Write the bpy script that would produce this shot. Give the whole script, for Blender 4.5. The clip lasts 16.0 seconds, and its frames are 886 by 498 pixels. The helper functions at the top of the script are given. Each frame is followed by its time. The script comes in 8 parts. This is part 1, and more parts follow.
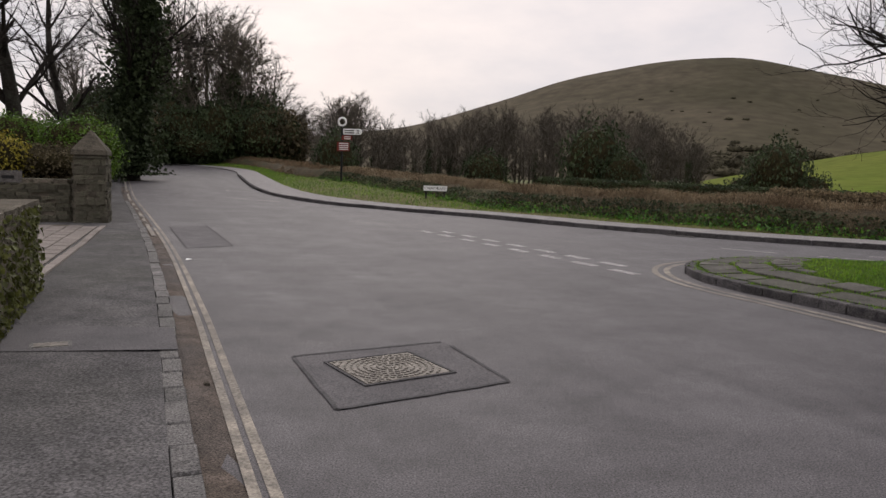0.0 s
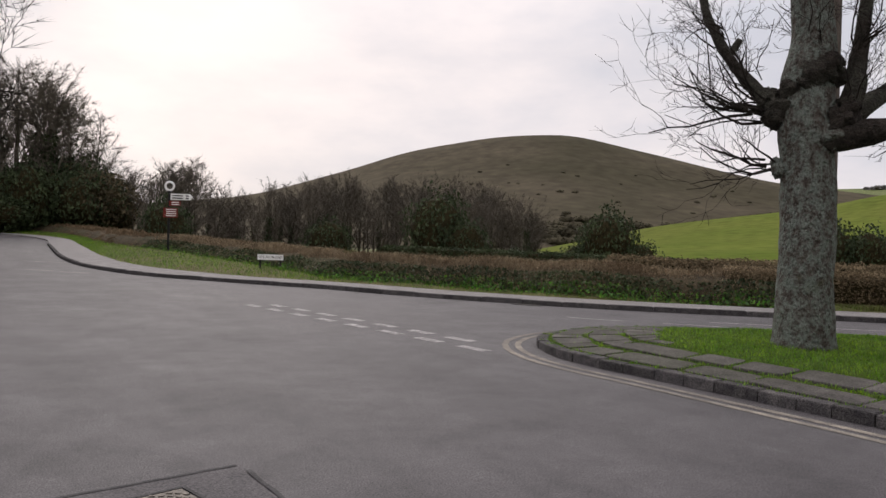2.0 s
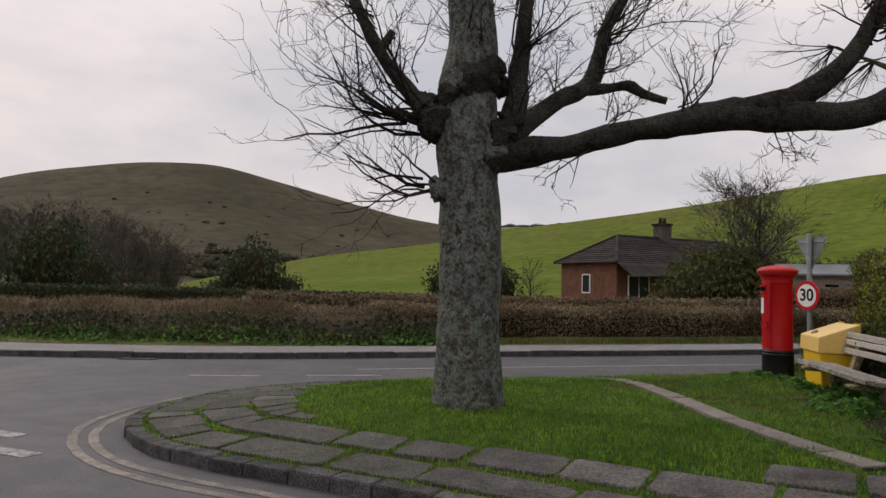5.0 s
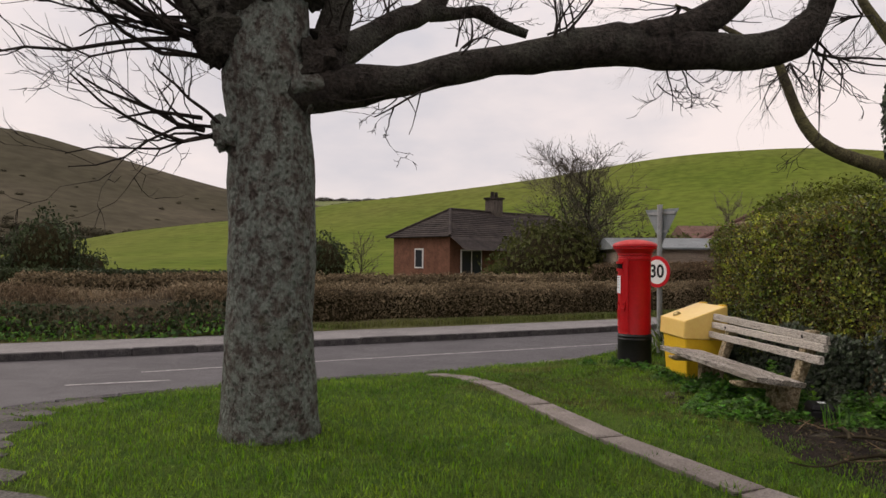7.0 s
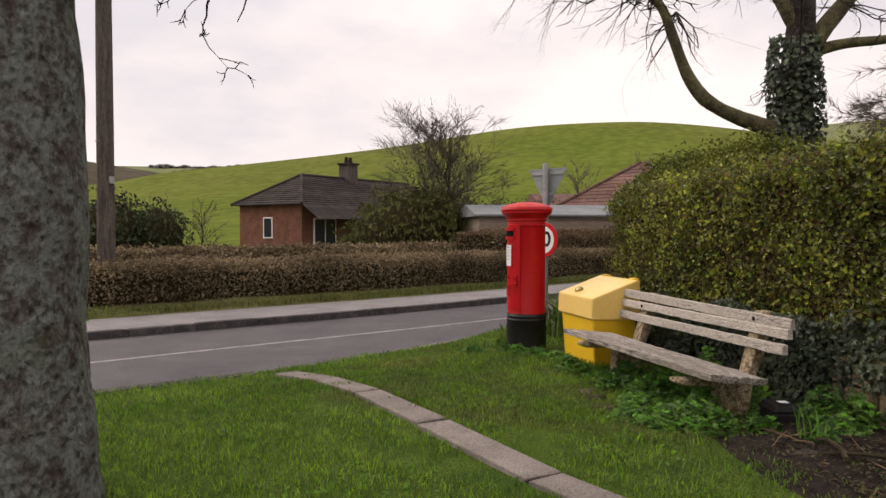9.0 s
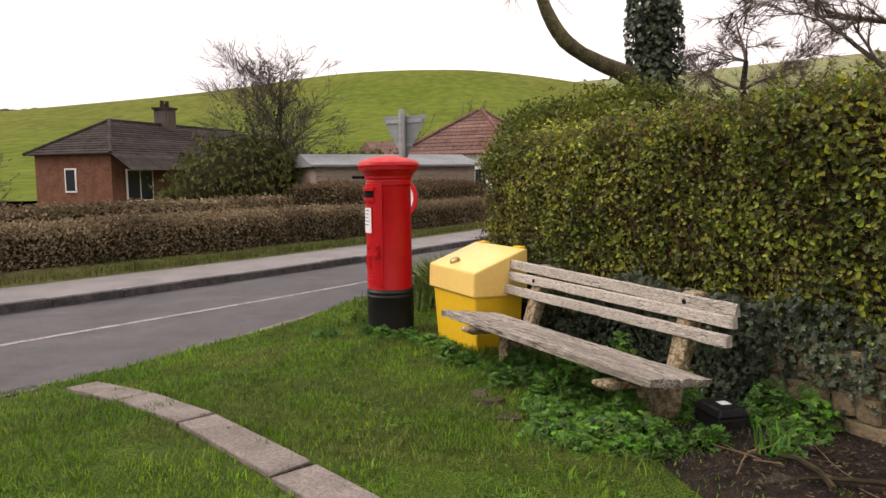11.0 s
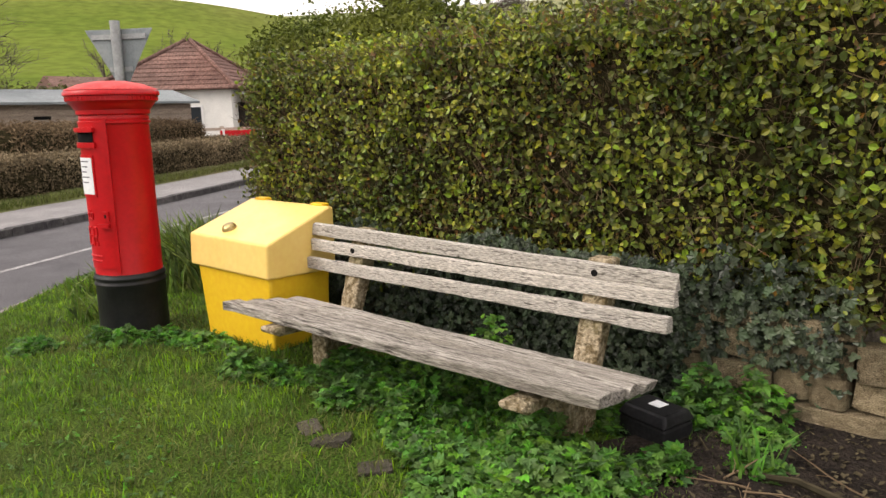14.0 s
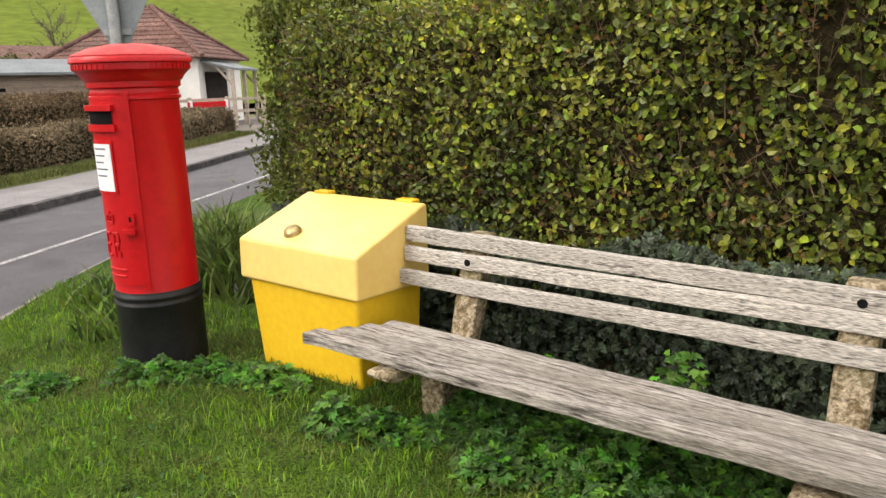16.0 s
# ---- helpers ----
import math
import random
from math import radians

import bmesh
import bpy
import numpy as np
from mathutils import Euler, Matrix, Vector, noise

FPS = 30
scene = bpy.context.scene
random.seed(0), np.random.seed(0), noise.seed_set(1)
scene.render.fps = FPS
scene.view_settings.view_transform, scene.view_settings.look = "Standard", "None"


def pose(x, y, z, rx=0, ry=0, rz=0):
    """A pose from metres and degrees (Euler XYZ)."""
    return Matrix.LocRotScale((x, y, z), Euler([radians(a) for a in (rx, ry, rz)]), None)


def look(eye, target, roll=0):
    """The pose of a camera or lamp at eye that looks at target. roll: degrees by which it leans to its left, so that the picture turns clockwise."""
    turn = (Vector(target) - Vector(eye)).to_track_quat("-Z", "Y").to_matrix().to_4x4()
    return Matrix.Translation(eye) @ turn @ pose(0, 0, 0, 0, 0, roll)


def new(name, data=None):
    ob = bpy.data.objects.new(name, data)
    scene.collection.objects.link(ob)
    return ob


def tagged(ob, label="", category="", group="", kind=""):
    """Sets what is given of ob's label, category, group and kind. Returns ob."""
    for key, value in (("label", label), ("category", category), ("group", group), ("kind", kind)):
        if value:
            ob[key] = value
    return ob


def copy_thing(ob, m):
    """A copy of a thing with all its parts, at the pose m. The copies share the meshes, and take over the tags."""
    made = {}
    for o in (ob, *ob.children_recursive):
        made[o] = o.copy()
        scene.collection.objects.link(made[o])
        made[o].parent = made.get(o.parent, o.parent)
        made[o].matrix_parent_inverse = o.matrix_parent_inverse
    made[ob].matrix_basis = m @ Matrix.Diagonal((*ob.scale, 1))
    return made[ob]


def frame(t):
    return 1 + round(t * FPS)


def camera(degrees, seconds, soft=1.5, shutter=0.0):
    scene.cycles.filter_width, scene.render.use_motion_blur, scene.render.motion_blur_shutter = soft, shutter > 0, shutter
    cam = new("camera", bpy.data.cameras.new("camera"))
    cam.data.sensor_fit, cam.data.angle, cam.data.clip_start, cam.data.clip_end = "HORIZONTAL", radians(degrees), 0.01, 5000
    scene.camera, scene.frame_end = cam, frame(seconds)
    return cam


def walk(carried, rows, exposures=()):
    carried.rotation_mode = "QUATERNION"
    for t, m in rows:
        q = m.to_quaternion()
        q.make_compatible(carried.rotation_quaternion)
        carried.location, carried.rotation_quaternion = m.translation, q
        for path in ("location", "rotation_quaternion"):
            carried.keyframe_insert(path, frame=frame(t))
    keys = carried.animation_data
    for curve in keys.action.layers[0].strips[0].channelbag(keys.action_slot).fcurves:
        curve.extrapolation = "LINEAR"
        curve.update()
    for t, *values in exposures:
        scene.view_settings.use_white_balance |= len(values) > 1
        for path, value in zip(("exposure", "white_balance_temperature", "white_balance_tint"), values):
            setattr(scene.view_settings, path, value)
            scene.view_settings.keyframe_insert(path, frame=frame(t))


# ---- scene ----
cam = camera(62.7, 16.0)
METRES, EYE, TILT, LEAN, TURN = 11.11, 1.3, 0.0, 0.0, 0.0
ROWS = [
    (0.0, 0.0, 0.0, 0.0, 0.21, -6.22, -1.91),
    (0.5, -0.0021, 0.035, 0.0009, -0.71, -4.7, -1.84),
    (1.0, -0.0001, 0.0613, 0.0017, -3.04, -3.97, -1.84),
    (1.5, 0.0082, 0.0883, -0.0025, -8.13, -2.06, -1.9),
    (2.0, 0.0236, 0.1138, -0.0037, -11.89, -0.41, -1.84),
    (2.5, 0.0362, 0.1439, -0.0002, -15.67, 0.97, -1.7),
    (3.0, 0.048, 0.171, 0.0003, -19.34, 1.72, -1.61),
    (3.5, 0.0679, 0.2048, 0.0013, -24.14, 2.42, -1.53),
    (4.0, 0.0846, 0.2368, 0.0038, -29.08, 2.73, -1.47),
    (4.5, 0.1077, 0.2688, 0.0023, -34.52, 2.91, -1.23),
    (5.0, 0.1319, 0.298, 0.0044, -39.06, 2.82, -1.03),
    (7.5, 0.2842, 0.4358, 0.01, -55.04, 0.4, -0.4),
    (8.0, 0.3137, 0.4609, 0.0099, -57.91, -0.17, -0.29),
    (8.5, 0.3434, 0.4828, 0.0074, -60.78, -0.84, -0.05),
    (9.0, 0.3712, 0.5022, 0.0087, -63.77, -1.42, 0.01),
    (11.5, 0.4869, 0.5706, 0.0187, -80.27, -6.43, 0.7),
    (12.0, 0.5061, 0.5787, 0.0179, -83.68, -7.03, 0.82),
    (12.5, 0.5272, 0.587, 0.0189, -87.5, -7.79, 1.01),
    (13.0, 0.547, 0.5989, 0.0184, -90.93, -8.44, 1.12),
    (13.5, 0.566, 0.6098, 0.0174, -95.16, -9.3, 1.33),
    (14.0, 0.5884, 0.6186, 0.0151, -99.21, -10.69, 1.31),
    (14.5, 0.6088, 0.6307, 0.0151, -101.93, -12.36, 1.45),
    (15.0, 0.629, 0.6456, 0.0164, -102.24, -13.59, 1.46),
    (15.5, 0.6519, 0.6579, 0.0167, -102.69, -14.04, 1.58),
    (16.0, 0.6757, 0.6696, 0.0172, -102.37, -13.11, 1.62),
]
EXPO = [(0.0, -0.05, 6450, 12), (1.0, 0.08, 6450, 12), (2.0, 0.02, 6450, 12), (3.5, -0.23, 6450, 11), (5.0, -0.23, 6500, 12), (7.5, 0.10, 6900, 15), (9.0, 0.31, 7000, 16), (11.5, 0.72, 7000, 16), (14.0, 0.95, 6800, 10), (16.0, 1.14, 6700, 8)]
walk(cam, [(t, pose(0, 0, EYE, TILT, LEAN, TURN) @ pose(METRES * x, METRES * y, METRES * z, 90 + pitch, roll, yaw)) for t, x, y, z, yaw, pitch, roll in ROWS], EXPO)

# ---- world, sun, light ----
world = bpy.data.worlds.new("overcast_sky")
scene.world = world
world.use_nodes = True
WN, WL = world.node_tree.nodes, world.node_tree.links
WN.clear()
w_out = WN.new("ShaderNodeOutputWorld")
w_bg = WN.new("ShaderNodeBackground")
w_sky = WN.new("ShaderNodeTexSky")
w_sky.sky_type = "NISHITA"
w_sky.sun_disc = False
w_sky.sun_elevation, w_sky.sun_rotation = radians(17), radians(-8)
w_sky.air_density, w_sky.dust_density = 1.0, 3.0
w_co = WN.new("ShaderNodeTexCoord")
w_map = WN.new("ShaderNodeMapping")
w_map.inputs["Scale"].default_value = (1.0, 1.0, 2.6)
w_n1 = WN.new("ShaderNodeTexNoise")
w_n1.inputs["Scale"].default_value, w_n1.inputs["Detail"].default_value, w_n1.inputs["Roughness"].default_value = 2.2, 6.0, 0.55
w_r1 = WN.new("ShaderNodeValToRGB")
w_r1.color_ramp.elements[0].position, w_r1.color_ramp.elements[0].color = 0.34, (0.70, 0.705, 0.765, 1)
w_r1.color_ramp.elements[1].position, w_r1.color_ramp.elements[1].color = 0.60, (1.02, 0.94, 0.93, 1)
w_mul = WN.new("ShaderNodeMixRGB")
w_mul.blend_type, w_mul.inputs[0].default_value = "MIX", 0.96
w_scale = WN.new("ShaderNodeMixRGB")
w_scale.blend_type, w_scale.inputs[0].default_value = "MULTIPLY", 1.0
w_scale.inputs[2].default_value = (0.09, 0.09, 0.09, 1)
WL.new(w_co.outputs["Generated"], w_map.inputs["Vector"])
WL.new(w_map.outputs["Vector"], w_n1.inputs["Vector"])
WL.new(w_n1.outputs["Fac"], w_r1.inputs["Fac"])
WL.new(w_sky.outputs["Color"], w_scale.inputs[1])
WL.new(w_scale.outputs["Color"], w_mul.inputs[1])
WL.new(w_r1.outputs["Color"], w_mul.inputs[2])
w_sep = WN.new("ShaderNodeSeparateXYZ")
w_lift = WN.new("ShaderNodeMapRange")
w_lift.inputs["From Min"].default_value, w_lift.inputs["From Max"].default_value = 0.25, 0.9
w_lift.inputs["To Min"].default_value, w_lift.inputs["To Max"].default_value = 0.92, 1.45
WL.new(w_co.outputs["Generated"], w_sep.inputs[0])
WL.new(w_sep.outputs["Z"], w_lift.inputs["Value"])
WL.new(w_mul.outputs["Color"], w_bg.inputs["Color"])
WL.new(w_lift.outputs["Result"], w_bg.inputs["Strength"])
WL.new(w_bg.outputs["Background"], w_out.inputs["Surface"])
sun = new("sun", bpy.data.lights.new("sun", "SUN"))
sun.data.energy, sun.data.angle, sun.data.color = 1.3, radians(30), (1.0, 0.93, 0.86)
sun.matrix_world = look((0, 0, 40), (0 + 40 * math.sin(radians(8)), -40 * math.cos(radians(8)), 10))

# ---- materials ----
def mat(name, c1, c2, scale=8.0, rough=0.85, bump=0.3, fine=60.0, c3=None, patch=0.6, metal=0.0, stretch=(1, 1, 1), vary=0.0, island=0.0, detail=6.0, spec=0.15, dist=0.01, grain=0.4, lo=0.36, hi=0.64):
    """Two-scale noise colour: c1/c2 mixed by medium noise, c3 in large stains; fine bump."""
    m = bpy.data.materials.new(name)
    m.use_nodes = True
    N, L = m.node_tree.nodes, m.node_tree.links
    b = N["Principled BSDF"]
    co = N.new("ShaderNodeTexCoord")
    mp = N.new("ShaderNodeMapping")
    mp.inputs["Scale"].default_value = stretch
    L.new(co.outputs["Object"], mp.inputs["Vector"])
    n1 = N.new("ShaderNodeTexNoise")
    n1.inputs["Scale"].default_value, n1.inputs["Detail"].default_value = scale, detail
    n1.inputs["Roughness"].default_value = 0.65
    L.new(mp.outputs["Vector"], n1.inputs["Vector"])
    r1 = N.new("ShaderNodeValToRGB")
    r1.color_ramp.elements[0].position, r1.color_ramp.elements[0].color = lo, (*c1, 1)
    r1.color_ramp.elements[1].position, r1.color_ramp.elements[1].color = hi, (*c2, 1)
    L.new(n1.outputs["Fac"], r1.inputs["Fac"])
    col = r1.outputs["Color"]
    n2 = N.new("ShaderNodeTexNoise")
    n2.inputs["Scale"].default_value, n2.inputs["Detail"].default_value = fine, 3.0
    L.new(mp.outputs["Vector"], n2.inputs["Vector"])
    if c3:
        n3 = N.new("ShaderNodeTexNoise")
        n3.inputs["Scale"].default_value, n3.inputs["Detail"].default_value = scale * 0.13, 5.0
        L.new(mp.outputs["Vector"], n3.inputs["Vector"])
        r3 = N.new("ShaderNodeValToRGB")
        r3.color_ramp.elements[0].position, r3.color_ramp.elements[1].position = 0.45, 0.66
        r3.color_ramp.elements[1].color = (patch, patch, patch, 1)
        L.new(n3.outputs["Fac"], r3.inputs["Fac"])
        mx = N.new("ShaderNodeMixRGB")
        L.new(r3.outputs["Color"], mx.inputs[0])
        L.new(col, mx.inputs[1])
        mx.inputs[2].default_value = (*c3, 1)
        col = mx.outputs["Color"]
    ov = N.new("ShaderNodeMixRGB")
    ov.blend_type, ov.inputs[0].default_value = "OVERLAY", grain
    L.new(col, ov.inputs[1])
    sharp = N.new("ShaderNodeMapRange")
    sharp.inputs["From Min"].default_value, sharp.inputs["From Max"].default_value = 0.30, 0.70
    L.new(n2.outputs["Fac"], sharp.inputs["Value"])
    L.new(sharp.outputs["Result"], ov.inputs[2])
    col = ov.outputs["Color"]
    for amount, kind, out in ((vary, "ShaderNodeObjectInfo", "Random"), (island, "ShaderNodeNewGeometry", "Random Per Island")):
        if amount:
            src = N.new(kind)
            mr = N.new("ShaderNodeMapRange")
            mr.inputs["To Min"].default_value, mr.inputs["To Max"].default_value = 1 - amount, 1 + amount
            L.new(src.outputs[out], mr.inputs["Value"])
            hs = N.new("ShaderNodeHueSaturation")
            L.new(mr.outputs["Result"], hs.inputs["Value"])
            L.new(col, hs.inputs["Color"])
            col = hs.outputs["Color"]
    L.new(col, b.inputs["Base Color"])
    b.inputs["Roughness"].default_value, b.inputs["Metallic"].default_value = rough, metal
    b.inputs["Specular IOR Level"].default_value = spec
    if bump:
        bp = N.new("ShaderNodeBump")
        bp.inputs["Strength"].default_value, bp.inputs["Distance"].default_value = bump, dist
        ad = N.new("ShaderNodeMath")
        ad.operation = "ADD"
        L.new(n1.outputs["Fac"], ad.inputs[0])
        L.new(n2.outputs["Fac"], ad.inputs[1])
        L.new(ad.outputs["Value"], bp.inputs["Height"])
        L.new(bp.outputs["Normal"], b.inputs["Normal"])
    return m


def leafmat(name, c1, c2, rough=0.5, trans=0.25, scale=1.2, island=0.35, hue=0.0, spec=0.15):
    """Leaf colour that varies leaf by leaf and in drifts, with some light coming through."""
    m = mat(name, c1, c2, scale=scale, rough=rough, bump=0.0, fine=14, island=island, spec=spec)
    N, L = m.node_tree.nodes, m.node_tree.links
    b, out = N["Principled BSDF"], N["Material Output"]
    if hue:
        isl, wn = N.new("ShaderNodeNewGeometry"), N.new("ShaderNodeTexWhiteNoise")
        wn.noise_dimensions = "1D"
        L.new(isl.outputs["Random Per Island"], wn.inputs["W"])
        hr, sr_, hs = N.new("ShaderNodeMapRange"), N.new("ShaderNodeMapRange"), N.new("ShaderNodeHueSaturation")
        hr.inputs["To Min"].default_value, hr.inputs["To Max"].default_value = 0.5 - hue, 0.5 + hue * 0.8
        sr_.inputs["To Min"].default_value, sr_.inputs["To Max"].default_value = 0.75, 1.05
        L.new(wn.outputs["Value"], hr.inputs["Value"])
        L.new(isl.outputs["Random Per Island"], sr_.inputs["Value"])
        L.new(hr.outputs["Result"], hs.inputs["Hue"])
        L.new(sr_.outputs["Result"], hs.inputs["Saturation"])
        L.new(b.inputs["Base Color"].links[0].from_socket, hs.inputs["Color"])
        L.new(hs.outputs["Color"], b.inputs["Base Color"])
    tr = N.new("ShaderNodeBsdfTranslucent")
    L.new(b.inputs["Base Color"].links[0].from_socket, tr.inputs["Color"])
    mx = N.new("ShaderNodeMixShader")
    mx.inputs[0].default_value = trans
    L.new(b.outputs[0], mx.inputs[1])
    L.new(tr.outputs[0], mx.inputs[2])
    L.new(mx.outputs[0], out.inputs["Surface"])
    return m


def worn_road(m):
    """Adds dark oily mottling and long wheel streaks to a road surface."""
    N, L = m.node_tree.nodes, m.node_tree.links
    b = N["Principled BSDF"]
    co, mp, turn = N.new("ShaderNodeTexCoord"), N.new("ShaderNodeMapping"), N.new("ShaderNodeMapping")
    mp.inputs["Rotation"].default_value = (0, 0, radians(-24))
    turn.inputs["Scale"].default_value = (1.0, 0.12, 1.0)
    L.new(co.outputs["Object"], mp.inputs["Vector"])
    L.new(mp.outputs["Vector"], turn.inputs["Vector"])
    col = b.inputs["Base Color"].links[0].from_socket
    def shade(src, lo, hi, a, z):
        rng_node = N.new("ShaderNodeMapRange")
        for key, v in (("From Min", lo), ("From Max", hi), ("To Min", a), ("To Max", z)):
            rng_node.inputs[key].default_value = v
        L.new(src, rng_node.inputs["Value"])
        return rng_node.outputs["Result"]
    def times(c, f):
        x = N.new("ShaderNodeMixRGB")
        x.blend_type, x.inputs[0].default_value = "MULTIPLY", 1.0
        L.new(c, x.inputs[1])
        L.new(f, x.inputs[2])
        return x.outputs["Color"]
    for vec, scale, lo, hi, a, z in ((co.outputs["Object"], 3.0, 0.42, 0.66, 1.06, 0.76), (turn.outputs["Vector"], 1.6, 0.35, 0.65, 0.86, 1.12), (co.outputs["Object"], 26.0, 0.35, 0.65, 0.85, 1.14), (co.outputs["Object"], 75.0, 0.35, 0.65, 0.88, 1.12)):
        n = N.new("ShaderNodeTexNoise")
        n.inputs["Scale"].default_value, n.inputs["Detail"].default_value, n.inputs["Roughness"].default_value = scale, 8.0, 0.7
        L.new(vec, n.inputs["Vector"])
        col = times(col, shade(n.outputs["Fac"], lo, hi, a, z))
    L.new(col, b.inputs["Base Color"])
    return m


M_ASPH = worn_road(mat("asphalt", (0.050, 0.0465, 0.050), (0.080, 0.0750, 0.0795), scale=0.8, rough=0.73, bump=0.4, fine=110, c3=(0.091, 0.085, 0.086), patch=0.45, dist=0.005, grain=0.9, detail=12.0, spec=0.34))
M_ASPH2 = mat("patched_asphalt", (0.066, 0.063, 0.066), (0.095, 0.090, 0.093), scale=2.0, rough=0.8, bump=0.4, fine=100, dist=0.005, grain=0.5, detail=10.0)
M_TAR = mat("tar_seam", (0.035, 0.034, 0.036), (0.06, 0.058, 0.06), scale=9, rough=0.8, fine=90)
M_PAVE = worn_road(mat("pavement_asphalt", (0.060, 0.058, 0.060), (0.098, 0.094, 0.094), scale=2.4, rough=0.9, bump=0.6, fine=75, c3=(0.044, 0.044, 0.038), patch=0.7, dist=0.005, grain=0.6, detail=9.0))
M_PAVE2 = mat("far_pavement", (0.145, 0.138, 0.138), (0.205, 0.196, 0.193), scale=1.8, rough=0.85, bump=0.3, fine=120, c3=(0.17, 0.16, 0.155), spec=0.3)
M_SILT = mat("gutter_silt", (0.055, 0.044, 0.036), (0.112, 0.091, 0.076), scale=6, rough=0.95, bump=0.7, fine=110, c3=(0.060, 0.056, 0.054), patch=0.9, grain=0.7, dist=0.008)
M_KERB = mat("kerb_stone", (0.10, 0.097, 0.095), (0.16, 0.153, 0.148), scale=5, rough=0.9, bump=0.5, fine=90, c3=(0.07, 0.07, 0.065), vary=0.15, grain=0.7)
M_KERBD = mat("dark_kerb_stone", (0.04, 0.038, 0.04), (0.085, 0.08, 0.078), scale=7, rough=0.9, bump=0.6, fine=90, vary=0.25, grain=0.7)
M_SLAB = mat("stone_slab", (0.055, 0.051, 0.048), (0.126, 0.117, 0.110), scale=3.0, rough=0.9, bump=0.7, fine=55, c3=(0.058, 0.060, 0.042), patch=0.6, vary=0.22, grain=0.5, detail=10.0)
M_PATH = mat("path_slab", (0.15, 0.132, 0.118), (0.23, 0.205, 0.185), scale=4, rough=0.9, bump=0.5, fine=80, c3=(0.11, 0.10, 0.085), vary=0.10, grain=0.3)
M_STONE = mat("rubble_stone", (0.085, 0.074, 0.056), (0.17, 0.15, 0.118), scale=5, rough=0.95, bump=0.8, fine=60, c3=(0.06, 0.066, 0.042), vary=0.35, dist=0.02, grain=0.7)
M_TAN = mat("tan_rubble_stone", (0.17, 0.132, 0.078), (0.34, 0.275, 0.175), scale=5, rough=0.95, bump=0.8, fine=45, c3=(0.15, 0.15, 0.088), vary=0.35, dist=0.02, grain=0.6)
M_MORTAR = mat("mortar", (0.085, 0.074, 0.058), (0.155, 0.135, 0.105), scale=9, rough=0.98, bump=0.7, fine=90)
M_LINE = mat("worn_white_line", (0.16, 0.155, 0.155), (0.34, 0.33, 0.325), scale=7, rough=0.8, bump=0.2, fine=60, grain=0.8)
M_YEL = mat("worn_yellow_line", (0.145, 0.132, 0.116), (0.285, 0.258, 0.215), scale=5, rough=0.85, bump=0.2, fine=70, c3=(0.10, 0.094, 0.09), patch=0.8, grain=0.4)
M_SOIL = mat("soil", (0.014, 0.011, 0.009), (0.038, 0.029, 0.023), scale=9, rough=1, bump=1.0, fine=70, dist=0.03)
M_TURF = mat("turf", (0.036, 0.080, 0.006), (0.074, 0.122, 0.013), scale=3.2, rough=1, bump=1.0, fine=95, c3=(0.066, 0.068, 0.022), patch=0.5, dist=0.03, grain=0.8)
M_VERGE = mat("verge_turf", (0.06, 0.075, 0.02), (0.11, 0.12, 0.04), scale=2, rough=1, bump=0.9, fine=40, c3=(0.13, 0.10, 0.06), dist=0.04)
M_BANK = mat("bank_soil", (0.040, 0.032, 0.020), (0.080, 0.064, 0.038), scale=2.4, rough=1, bump=1, fine=25, c3=(0.035, 0.045, 0.018), dist=0.06)
M_DOWN = mat("downland", (0.060, 0.052, 0.036), (0.086, 0.074, 0.051), scale=0.04, spec=0.03, rough=1, bump=0.0, fine=0.09, c3=(0.049, 0.045, 0.028), patch=0.8, grain=0.18, stretch=(1, 1, 1.6), detail=9.0)
M_FIELD = mat("field_grass", (0.078, 0.110, 0.016), (0.104, 0.132, 0.022), scale=0.03, spec=0.02, rough=1, bump=0.0, fine=0.25, c3=(0.118, 0.118, 0.034), patch=0.7, grain=0.22)
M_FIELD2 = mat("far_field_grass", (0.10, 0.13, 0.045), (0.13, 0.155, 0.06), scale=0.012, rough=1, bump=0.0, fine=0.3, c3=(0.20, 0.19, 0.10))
M_VALLEY = mat("rough_pasture", (0.07, 0.085, 0.03), (0.11, 0.11, 0.05), scale=0.12, rough=1, bump=0.0, fine=2)
